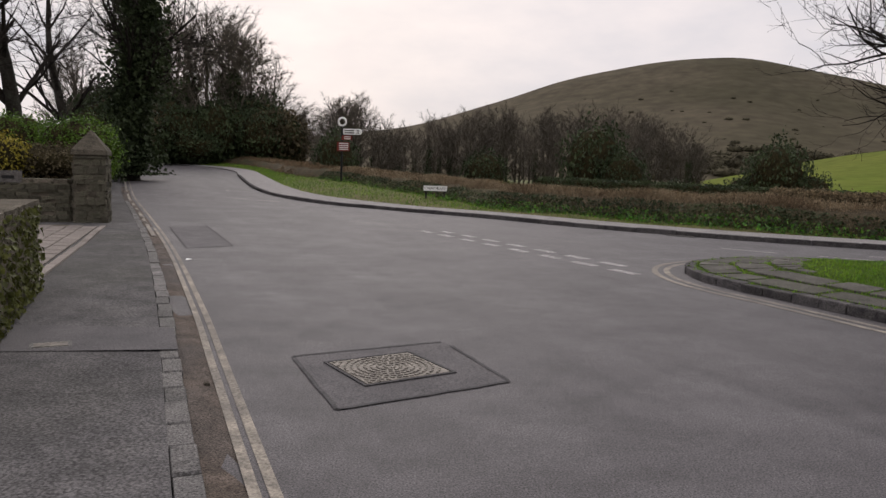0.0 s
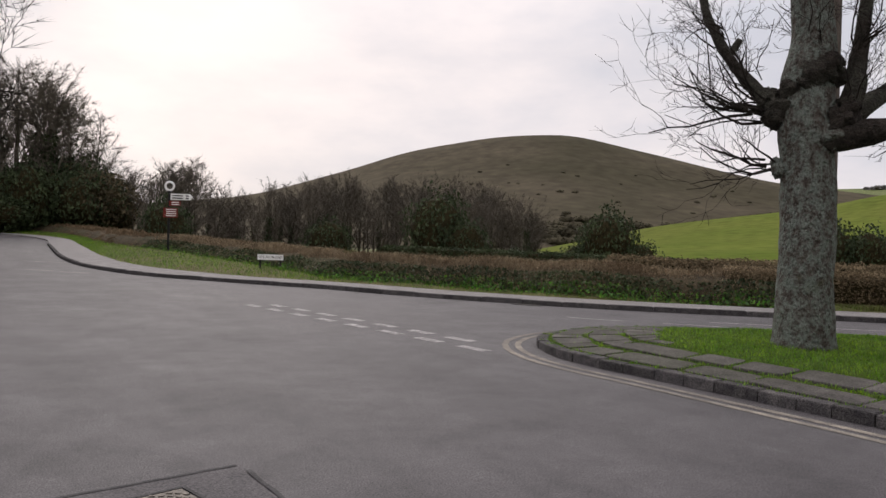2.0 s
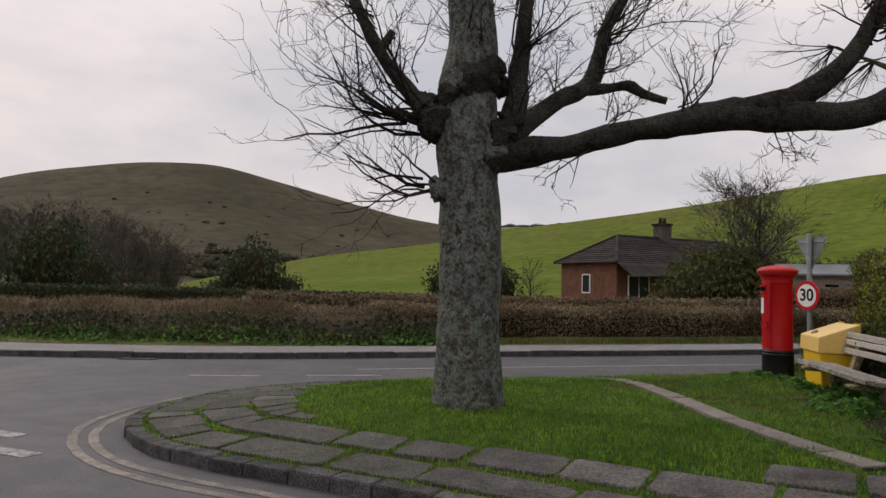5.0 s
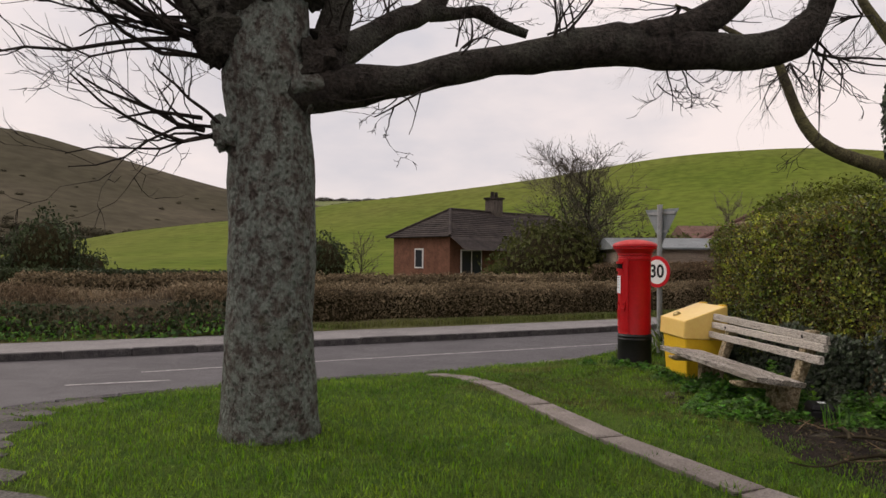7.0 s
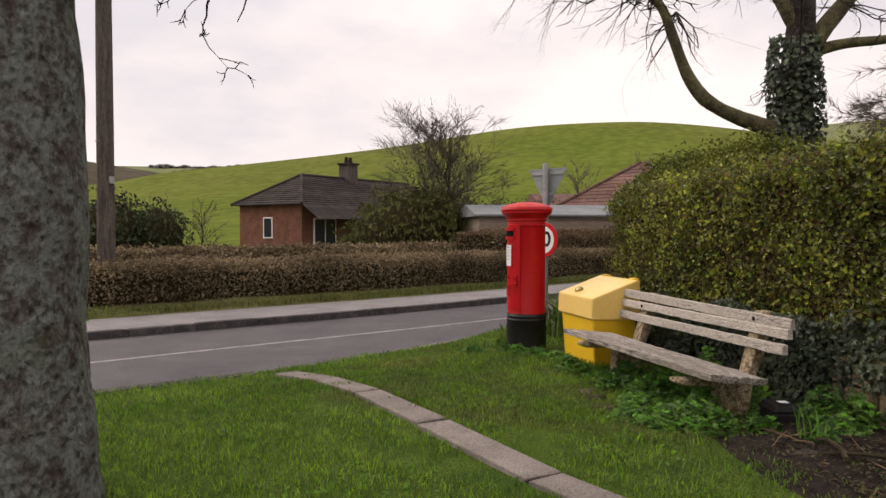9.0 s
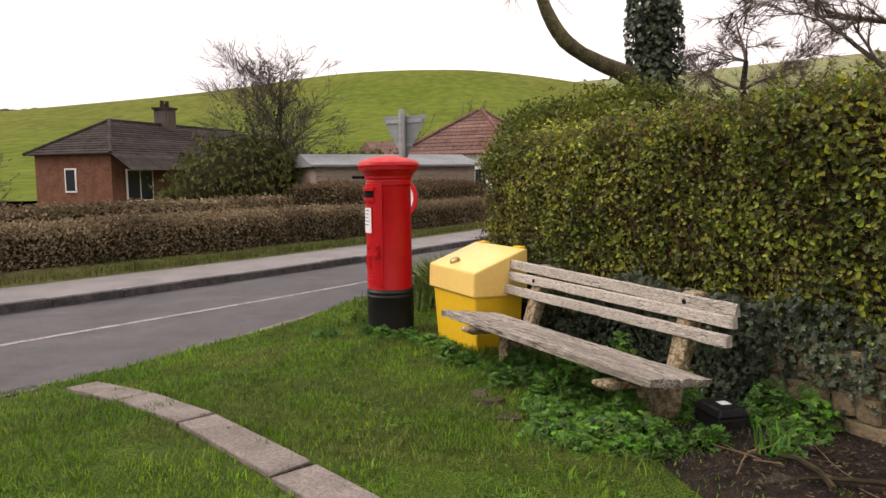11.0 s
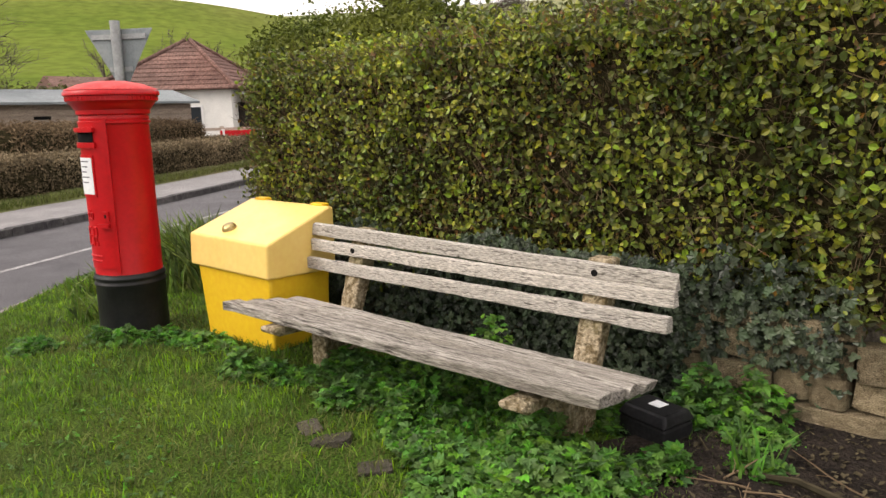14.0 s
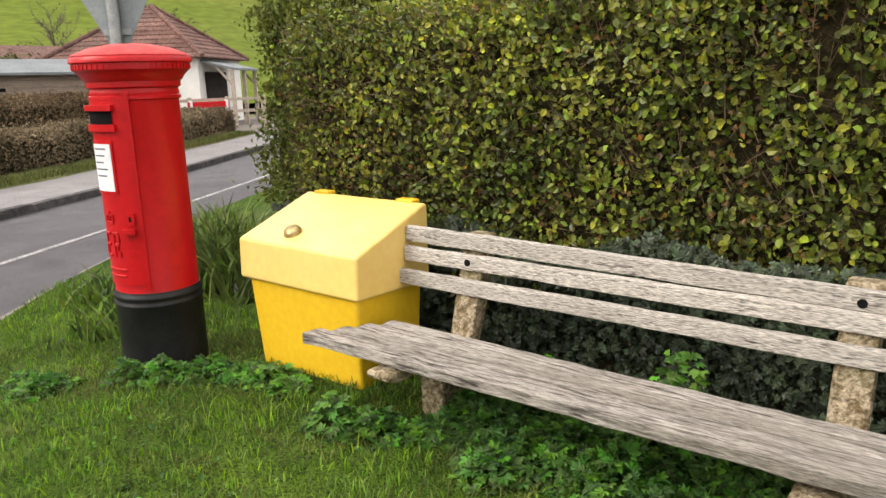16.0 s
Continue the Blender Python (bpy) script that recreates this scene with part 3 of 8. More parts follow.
def soften(ob, width=0.006, segments=2):
    b = ob.modifiers.new("bevel", "BEVEL")
    b.width, b.segments, b.limit_method = width, segments, "ANGLE"
    return ob


def smooth_line(pts, step=0.5):
    """Catmull-Rom through 2D points, at even steps."""
    P = [Vector(p) for p in pts]
    P = [P[0] * 2 - P[1], *P, P[-1] * 2 - P[-2]]
    fine = []
    for i in range(1, len(P) - 2):
        n = max(2, int((P[i + 1] - P[i]).length / 0.1))
        for k in range(n):
            t = k / n
            fine.append(0.5 * ((2 * P[i]) + (P[i + 1] - P[i - 1]) * t + (2 * P[i - 1] - 5 * P[i] + 4 * P[i + 1] - P[i + 2]) * t * t
                               + (3 * P[i] - P[i - 1] - 3 * P[i + 1] + P[i + 2]) * t ** 3))
    fine.append(P[-2])
    out, run = [fine[0]], 0.0
    for a, b in zip(fine, fine[1:]):
        run += (b - a).length
        if run >= step:
            out.append(b)
            run = 0.0
    return out


def sides_of(line):
    """Unit normals to the left of the way along a 2D line."""
    out = []
    for i in range(len(line)):
        d = (line[min(i + 1, len(line) - 1)] - line[max(i - 1, 0)]).normalized()
        out.append(Vector((-d.y, d.x)))
    return out


def shifted(line, off):
    return [p + n * off for p, n in zip(line, sides_of(line))]


def sweep(line, profile, base, wob=0.0, seed=0):
    """A strip of cross-section profile [(offset to the left, height)] along a line; base(x, y) gives the ground."""
    g, k = Geo(), len(profile)
    vs = []
    for i, (p, n) in enumerate(zip(line, sides_of(line))):
        for j, (o, h) in enumerate(profile):
            q = p + n * o
            w = wob * noise.noise((q.x * 0.9, q.y * 0.9, seed + h)) if 0 < j < k - 1 else 0
            q = q + n * w
            vs.append((q.x, q.y, base(q.x, q.y) + h + w * 0.6))
    return g.add(vs, [(i * k + j, (i + 1) * k + j, (i + 1) * k + j + 1, i * k + j + 1) for i in range(len(line) - 1) for j in range(k - 1)])


def lerp_table(table, x):
    return float(np.interp(x, [a for a, _ in table], [b for _, b in table]))


# ---- plan ----
def road_z(x, y):
    """The road lies level and climbs a little beyond the junction."""
    return 0.023 * max(0.0, min(y, 95.0) - 24.0)


FAR_KERB = smooth_line([(-44, 71.5), (-36, 69.5), (-27, 66), (-20, 60.5), (-15.6, 53), (-12.85, 45.1), (-8.35, 31.9), (-5.4, 26.1), (-1.5, 22.3), (1.0, 20.3), (3.0, 18.2), (5.2, 16.4),
                        (7.1, 15.2), (10.9, 13.5), (14.4, 11.9), (18.0, 10.4), (22.4, 8.8), (30, 6.6), (45, 3.0)], 0.5)
NEAR_KERB = smooth_line([(3.5, -8), (0.9, -2), (0.13, 0.0), (-1.02, 2.81), (-1.71, 4.49), (-2.53, 6.47), (-4.35, 10.66), (-7.0, 16.4), (-11.5, 26), (-16.7, 37.5), (-21.5, 47.5), (-28, 55), (-36, 60), (-46, 63)], 0.25)
ISLAND = smooth_line([(9.5, -2.5), (7.2, 0.5), (5.6, 3.2), (4.63, 5.70), (4.20, 6.77), (3.80, 7.75), (3.47, 8.5), (3.30, 9.2), (3.36, 9.95), (3.68, 10.6), (4.38, 11.2), (5.2, 11.5), (6.1, 11.45),
                      (7.2, 11.15), (8.4, 10.6), (9.7, 9.95), (10.5, 9.72), (12.1, 9.4), (13.9, 9.0), (16.5, 8.2), (22, 6.0)], 0.25)
HEDGE_A, HEDGE_B = Vector((6.2, 2.64)), Vector((11.85, 7.47))
ALONG = (HEDGE_B - HEDGE_A).normalized()
BACK = Vector((ALONG.y, -ALONG.x))
ISL = np.array([tuple(p) for p in ISLAND])


def edge_distance(x, y):
    return float(np.min(np.hypot(ISL[:, 0] - x, ISL[:, 1] - y)))


def green_z(x, y):
    """The green rises from its kerb to about 0.22 m."""
    d = min(1.0, edge_distance(x, y) / 1.6)
    t = d * d * (3 - 2 * d)
    dip = 0.085 * math.exp(-((x - 11.7) ** 2 + (y - 8.6) ** 2) / 1.1)
    return 0.085 + 0.135 * t - dip + 0.02 * noise.noise((x * 0.8, y * 0.8, 3.0)) * t


# ---- ground, road, pavements ----
g = Geo()
rings, spokes = [0, 12, 22, 30, 40, 55, 80, 120, 180, 260, 360, 520, 800, 1300, 2200, 4000], 120
vs = []
for r in rings:
    for k in range(spokes):
        a = 360 * k / spokes
        x, y = 5 + r * math.sin(radians(a)), 6 + r * math.cos(radians(a))
        drop = -0.12 if r <= 30 else -0.12 - 2.2 * min(1.0, (r - 30) / 60) * (0.5 + 0.5 * math.cos(radians(a - 15)))
        if r > 500:
            drop -= (r - 500) * 0.004
        vs.append((x, y, drop))
g.add(vs, [(i * spokes + k, i * spokes + (k + 1) % spokes, (i + 1) * spokes + (k + 1) % spokes, (i + 1) * spokes + k) for i in range(len(rings) - 1) for k in range(spokes)])
structure("ground", g, M_VALLEY, "rough green pasture ground reaching the horizon", "ground", True)

g = Geo()
nx, ny = 60, 90
vs = []
for j in range(ny + 1):
    for i in range(nx + 1):
        x, y = -38 + 90 * i / nx, -14 + 92 * j / ny
        vs.append((x, y, road_z(x, y)))
road_ok = []
fk = np.array([tuple(p) for p in FAR_KERB])


def beyond_kerb(x, y):
    i = int(np.argmin(np.hypot(fk[:, 0] - x, fk[:, 1] - y)))
    j = min(i, len(fk) - 2)
    d = fk[j + 1] - fk[j]
    return ((x - fk[i][0]) * -d[1] + (y - fk[i][1]) * d[0]) / float(np.hypot(*d))


for j in range(ny):
    for i in range(nx):
        x, y = -38 + 90 * (i + 0.5) / nx, -14 + 92 * (j + 0.5) / ny
        if beyond_kerb(x, y) < 1.6:
            road_ok.append((j * (nx + 1) + i, j * (nx + 1) + i + 1, (j + 1) * (nx + 1) + i + 1, (j + 1) * (nx + 1) + i))
g.add(vs, road_ok)
structure("road", g, M_ASPH, "worn grey asphalt road surface at a junction", "road", True)

structure("pavement_far", sweep(FAR_KERB, [(0.13, 0.0), (0.13, 0.09), (0.9, 0.10), (1.62, 0.09), (1.62, -0.05)], road_z), M_PAVE2, "pale grey asphalt footpath beside the hedge bank", "pavement")
near_pav = [p for p in NEAR_KERB if p.y < 40]
structure("pavement_near", sweep(near_pav, [(0.045, -0.02), (0.045, 0.055), (0.7, 0.065), (2.2, 0.06), (5.5, 0.07), (6.0, -0.1)], road_z), M_PAVE, "patched dark asphalt footpath", "pavement")
structure("gutter_silt", sweep([p for p in NEAR_KERB if p.y < 30], [(-0.25, 0.001), (-0.19, 0.008), (-0.10, 0.014), (0.02, 0.012)], road_z, 0.10), M_SILT, "brown silt washed along the gutter", "silt")
structure("yellow_line", sweep([p for p in NEAR_KERB if p.y < 50], [(-0.365, 0.004), (-0.315, 0.004)], road_z), M_YEL, "worn faded yellow road line", "road marking")
structure("yellow_line_middle", sweep([p for p in NEAR_KERB if p.y < 14], [(-0.285, 0.006), (-0.235, 0.010)], road_z), M_YEL, "worn faded yellow road line", "road marking")
structure("yellow_line_inner", sweep([p for p in NEAR_KERB if 12 < p.y < 50], [(-0.19, 0.022), (-0.12, 0.024)], road_z), M_YEL, "worn faded yellow road line", "road marking")
isl_road = [p for p in ISLAND if p.y > 3.0 and p.x < 8.5]
structure("yellow_line_island", sweep(isl_road, [(0.22, 0.004), (0.30, 0.004)], road_z), M_YEL, "faded yellow line beside the stone kerb", "road marking")
structure("yellow_line_island_outer", sweep(isl_road, [(0.38, 0.004), (0.46, 0.004)], road_z), M_YEL, "faded yellow line beside the stone kerb", "road marking")
structure("road_edge_line", sweep([p for p in FAR_KERB if p.x > 8], [(-1.75, 0.004), (-1.67, 0.004)], road_z), M_LINE, "thin worn white centre line", "road marking")


def flat_patch(name, corners, material, label, z=0.004):
    n = len(corners)
    return structure(name, Geo().add([(x, y, road_z(x, y) + z) for x, y in corners], [tuple(range(n))]), material, label, "road patch")


flat_patch("road_patch", [(-1.0, 4.84), (0.01, 5.40), (0.44, 4.41), (-0.54, 3.78)], M_ASPH2, "darker asphalt patch round the iron cover")
flat_patch("road_patch_far", [(-5.4, 14.27), (-4.85, 14.81), (-3.29, 11.32), (-3.84, 10.82)], M_ASPH2, "darker square asphalt repair")
for a, b in (((-1.0, 4.84), (0.01, 5.40)), ((0.08, 5.3), (0.44, 4.41)), ((0.44, 4.41), (-0.54, 3.78)), ((-0.54, 3.78), (-1.0, 4.84)), ((-5.4, 14.27), (-3.84, 10.82)), ((-3.29, 11.32), (-4.85, 14.81))):
    line = smooth_line([a, tuple((Vector(a) + Vector(b)) / 2), b], 0.06)
    structure("tar_seam", sweep([p + Vector((0.012 * noise.noise((p.x * 9, p.y * 9, 1)), 0.012 * noise.noise((p.x * 9, p.y * 9, 7)))) for p in line], [(-0.014, 0.007), (0.014, 0.007)], road_z), M_TAR, "dark irregular tar seam", "road seam")

# manhole cover with rows of raised studs
mh = thing("manhole_cover", (-0.325, 4.63, 0.006), "worn cast iron manhole cover with raised studs set in the road", "manhole cover", rz=33.5)
part("cover_plate", Geo().box((-0.30, -0.27, 0), (0.30, 0.27, 0.006)), M_IRON, mh)
g = Geo()
for k in range(4):
    s = [((-0.33, -0.30, 0), (0.33, -0.28, 0.007)), ((-0.33, 0.28, 0), (0.33, 0.30, 0.007)), ((-0.33, -0.28, 0), (-0.31, 0.28, 0.007)), ((0.31, -0.28, 0), (0.33, 0.28, 0.007))][k]
    g.box(*s)
part("cover_frame", g, M_TAR, mh)
g = Geo()
for ring in range(9):
    r = 0.035 + ring * 0.042
    for k in range(max(4, int(r * 2 * math.pi / 0.042))):
        t = k / max(4, int(r * 2 * math.pi / 0.042)) * 2 * math.pi + ring * 0.3
        x, y = r * math.cos(t), r * math.sin(t)
        if abs(x) < 0.285 and abs(y) < 0.255:
            g.box((-0.008, -0.014, 0.006), (0.008, 0.014, 0.012), pose(x, y, 0, 0, 0, math.degrees(t)))
tagged(part("stud_pattern", g, M_IRON, mh), kind="stuff")
ic = thing("pavement_cover", (-2.56, 4.68, 0.066), "small pale iron service cover in the footpath", "service cover", rz=28)
part("cover_lid", Geo().box((-0.10, -0.055, 0), (0.10, 0.055, 0.008)), M_IRON, ic)
part("cover_rim", Geo().box((-0.125, -0.08, -0.002), (0.125, 0.08, 0.004)), M_KERB, ic)
structure("pavement_patch", Geo().add([(-3.4, 4.35, 0.070), (-1.72, 4.68, 0.068), (-1.98, 5.3, 0.068), (-3.4, 5.2, 0.070)], [(0, 1, 2, 3)]), M_ASPH2, "dark asphalt trench repair across the footpath", "pavement patch")

# give-way dashes
d0, d1 = Vector((-0.55, 15.3)), Vector((2.62, 9.35))
dv = (d1 - d0).normalized()
dn = Vector((-dv.y, dv.x))
for row, w in ((0.0, 0.17), (0.42, 0.17)):
    for k in range(8 if row == 0 else 7):
        p = d0 + dv * (k * 0.86 + (0.15 if row else 0.0)) + dn * row
        q = p + dv * 0.5
        structure("give_way_dash", Geo().add([(c.x, c.y, 0.004) for c in (p, q, q + dn * w, p + dn * w)], [(0, 1, 2, 3)]), M_LINE, "worn white give-way dash on the asphalt", "road marking")
for (x, y), (u, v), ln in (((5.2, 13.6), (0.82, -0.57), 1.0), ((6.6, 12.75), (0.85, -0.5), 1.1), ((-9.2, 30.2), (0.95, -0.3), 2.4), ((-7.8, 26.0), (0.9, -0.4), 1.0), ((-6.6, 25.4), (0.9, -0.4), 1.0)):
    d, n = Vector((u, v)).normalized(), Vector((-v, u)).normalized() * 0.09
    p = Vector((x, y))
    structure("white_dash", Geo().add([(c.x, c.y, road_z(c.x, c.y) + 0.005) for c in (p, p + d * ln, p + d * ln + n, p + n)], [(0, 1, 2, 3)]), M_LINE, "worn white road marking", "road marking")

# ---- hills and far fields ----
def slope(name, crest, base_r, crest_r, base_el, material, label, power=0.85, rows=14, seed=0, rough=0.0, eye=1.4):
    """A hillside seen from (5, 6): the crest's elevation by azimuth in degrees, rising from base_r to crest_r."""
    a0, a1 = crest[0][0], crest[-1][0]
    n = int((a1 - a0) / 0.5)
    vs = []
    for j in range(rows + 4):
        s = min(1.0, j / rows)
        for i in range(n + 1):
            a = a0 + (a1 - a0) * i / n
            c = lerp_table(crest, a)
            r = base_r + (crest_r - base_r) * s
            el = base_el + (c - base_el) * s ** power
            z = eye + r * math.tan(radians(el))
            if j > rows:
                r += 60 * (j - rows)
                z -= 6 * (j - rows) ** 2
            x, y = 5 + r * math.sin(radians(a)), 6 + r * math.cos(radians(a))
            z += rough * r * noise.noise((x * 0.012, y * 0.012, seed)) * s
            vs.append((x, y, z))
    g = Geo().add(vs, [(j * (n + 1) + i, j * (n + 1) + i + 1, (j + 1) * (n + 1) + i + 1, (j + 1) * (n + 1) + i) for j in range(rows + 3) for i in range(n)])
    return structure(name, g, material, label, "hill", True)


def smooth_table(t):
    return [(p.x, p.y) for p in smooth_line(t, 0.5)]


HILL = smooth_table([(-30, 0.5), (-16, 1.6), (-8, 2.6), (-2.26, 3.59), (3.38, 5.36), (8.9, 7.16), (14, 8.2), (19, 8.68), (22.2, 8.58), (26.4, 7.56), (30.8, 6.43), (35.2, 5.45), (38, 4.95), (42, 4.3), (48, 3.3)])
FIELD = smooth_table([(17, -0.6), (21.2, 0.3), (28.5, 1.95), (38.4, 3.35), (43, 4.3), (48.5, 5.05), (59, 6.45), (69, 7.95), (76.7, 8.28), (82, 7.95), (88, 7.0), (96, 5.6), (106, 4.0), (120, 2.5)])
slope("hill_brown", HILL, 330, 760, -0.9, M_DOWN, "broad rounded brown downland hill", rough=0.0025)
slope("hill_green_field", FIELD, 75, 340, -1.2, M_FIELD, "bright green grass field sloping up to a ridge", power=0.9)
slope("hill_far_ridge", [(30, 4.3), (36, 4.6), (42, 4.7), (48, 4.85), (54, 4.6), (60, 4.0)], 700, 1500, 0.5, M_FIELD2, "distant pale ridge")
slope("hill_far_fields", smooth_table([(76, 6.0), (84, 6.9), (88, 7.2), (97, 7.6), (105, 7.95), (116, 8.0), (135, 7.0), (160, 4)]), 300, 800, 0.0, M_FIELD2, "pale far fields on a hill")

# ---- hedge bank along the far footpath ----
bank = [FAR_KERB[i] for i in range(0, len(FAR_KERB), 2)]
FOOT = smooth_line([(-43, 76), (-35, 73.5), (-26, 70), (-18.5, 64), (-13.4, 54), (-9.0, 43), (-4.9, 36.8), (-2.2, 30.8), (-0.2, 26.9), (1.2, 23.6), (2.6, 21.8), (4.4, 19.9), (6.3, 18.2), (8.2, 16.9), (10.2, 15.8), (12.0, 15.0)], 0.8)


def resample(line, n):
    run = [0.0]
    for a, b in zip(line, line[1:]):
        run.append(run[-1] + (b - a).length)
    L = np.array([tuple(p) for p in line])
    s = np.linspace(0, run[-1], n)
    return [Vector((float(np.interp(t, run, L[:, 0])), float(np.interp(t, run, L[:, 1])))) for t in s]


inner_edge = resample([p for p in shifted(FAR_KERB, 1.55) if p.y < 72 and p.x < 12.6], 90)
foot_edge = resample(FOOT, 90)
vs = []
for a, b in zip(inner_edge, foot_edge):
    for k in range(6):
        p = a.lerp(b, k / 5 * 1.15)
        vs.append((p.x, p.y, road_z(p.x, p.y) + 0.085 + 0.19 * (k / 5) ** 0.8 + 0.03 * noise.noise((p.x, p.y, 1))))
structure("verge_far", Geo().add(vs, [(i * 6 + k, (i + 1) * 6 + k, (i + 1) * 6 + k + 1, i * 6 + k + 1) for i in range(89) for k in range(5)]), M_VERGE, "rough grass verge below the bank", "verge", True)
east = [p for p in bank if 8.5 < p.x < 30.6]
structure("verge_east", sweep(east, [(1.55, 0.085), (1.75, 0.12), (2.1, 0.20), (3.2, 0.25), (3.3, 0.0)], road_z, 0.06), M_VERGE, "rough grass verge below the hedge", "verge")
west = FOOT
structure("bank_west", sweep(west, [(-0.25, 0.10), (0.05, 0.40), (0.35, 0.64), (0.9, 0.74), (1.7, 0.72), (2.7, 0.45), (4.5, -1.2)], road_z, 0.2), M_BANK, "earth bank under dead brambles", "bank", True)
rng = np.random.default_rng(5)


def along(line, n, rng):
    """n random places along a line, with their left normals."""
    L = np.array([tuple(p) for p in line])
    S = np.array([tuple(p) for p in sides_of(line)])
    i = rng.integers(0, len(L) - 1, n)
    t = rng.random(n)[:, None]
    return L[i] * (1 - t) + L[i + 1] * t, S[i]


def bramble(name, line, n, o0, o1, h0, h1, size, material, label, rng, aspect=0.25):
    P, S = along(line, n, rng)
    u = rng.random(n)
    o = o0 + (o1 - o0) * u
    bump = np.array([0.16 * noise.noise((p[0] * 0.7, p[1] * 0.7, 2)) for p in P])
    z = h0 + (h1 - h0) * np.minimum(1, u * 1.9) + bump
    Q = P + S * o[:, None]
    z = z * rng.uniform(0.75, 1.06, n) + np.array([road_z(*q) for q in Q])
    g = Geo().leaves(np.column_stack([Q, z]), size, rng, None, 1.0, aspect, 0.1, up=0.5)
    return tagged(part(name, g, material, None, label), category="undergrowth", kind="stuff")


near_west, far_west = [p for p in west if p.y < 40], [p for p in west if p.y > 38]
bramble("dead_brambles", near_west, 46000, -0.30, 1.7, 0.16, 0.84, 0.15, M_DRY, "tangle of dry brown brambles on the bank", rng, 0.13)
bramble("far_dead_brambles", far_west, 12000, -0.2, 1.8, 0.22, 0.86, 0.28, M_DRY, "dry brown brambles along the bank at the bend", rng, 0.14)
bramble("green_weeds", near_west, 9000, -0.45, 0.25, 0.13, 0.40, 0.09, M_WEED, "low green weeds and ivy on the bank", rng, 0.6)
bramble("dark_ivy_growth", near_west, 13000, -0.35, 0.5, 0.18, 0.62, 0.085, M_EVER, "dark ivy in the brambles", rng, 0.7)
n = 26000
P, S = along(near_west, n, rng)
u = rng.random(n) ** 0.8
Q = P + S * (-0.25 + 1.7 * u)[:, None]
bump = np.array([0.16 * noise.noise((p[0] * 0.7, p[1] * 0.7, 2)) for p in P])
z = np.array([road_z(*q) for q in Q]) + 0.14 + 0.58 * np.minimum(1, u * 1.8) + bump
tagged(part("dry_stalks", Geo().blades(np.column_stack([Q, z]), 0.24, 0.010, rng, 1.5), M_STRAW, None, "bleached dry grass stalks hanging over the bank"), category="undergrowth", kind="stuff")


def grass_strip(name, line, n, o0, o1, h, height, width, material, label, rng):
    P, S = along(line, n, rng)
    Q = P + S * rng.uniform(o0, o1, n)[:, None]
    z = np.array([road_z(*q) for q in Q]) + h
    g = Geo().blades(np.column_stack([Q, z]), height, width, rng, 0.7)
    return tagged(part(name, g, material, None, label), category="grass", kind="stuff")


grass_strip("verge_grass", [p for p in east if p.x < 30], 12000, 1.62, 2.3, 0.11, 0.12, 0.012, M_GRASSV, "rough green grass on the verge", rng)
n = 30000
k = rng.integers(0, 89, n)
t, f = rng.random(n)[:, None], rng.random(n)[:, None]
IA, FA = np.array([tuple(p) for p in inner_edge]), np.array([tuple(p) for p in foot_edge])
Q = (IA[k] * (1 - t) + IA[k + 1] * t) * (1 - f) + (FA[k] * (1 - t) + FA[k + 1] * t) * f
keepq = (Q[:, 1] > 21.5) | (rng.random(n) < 0.22)
Q, f = Q[keepq], f[keepq]
zq = np.array([road_z(*q) for q in Q]) + 0.085 + 0.19 * f[:, 0] ** 0.8 - 0.01
tagged(part("verge_grass_bright", Geo().blades(np.column_stack([Q, zq]), 0.09, 0.012, rng, 0.8), M_GRASS, None, "bright green grass on the verge"), category="grass", kind="stuff")


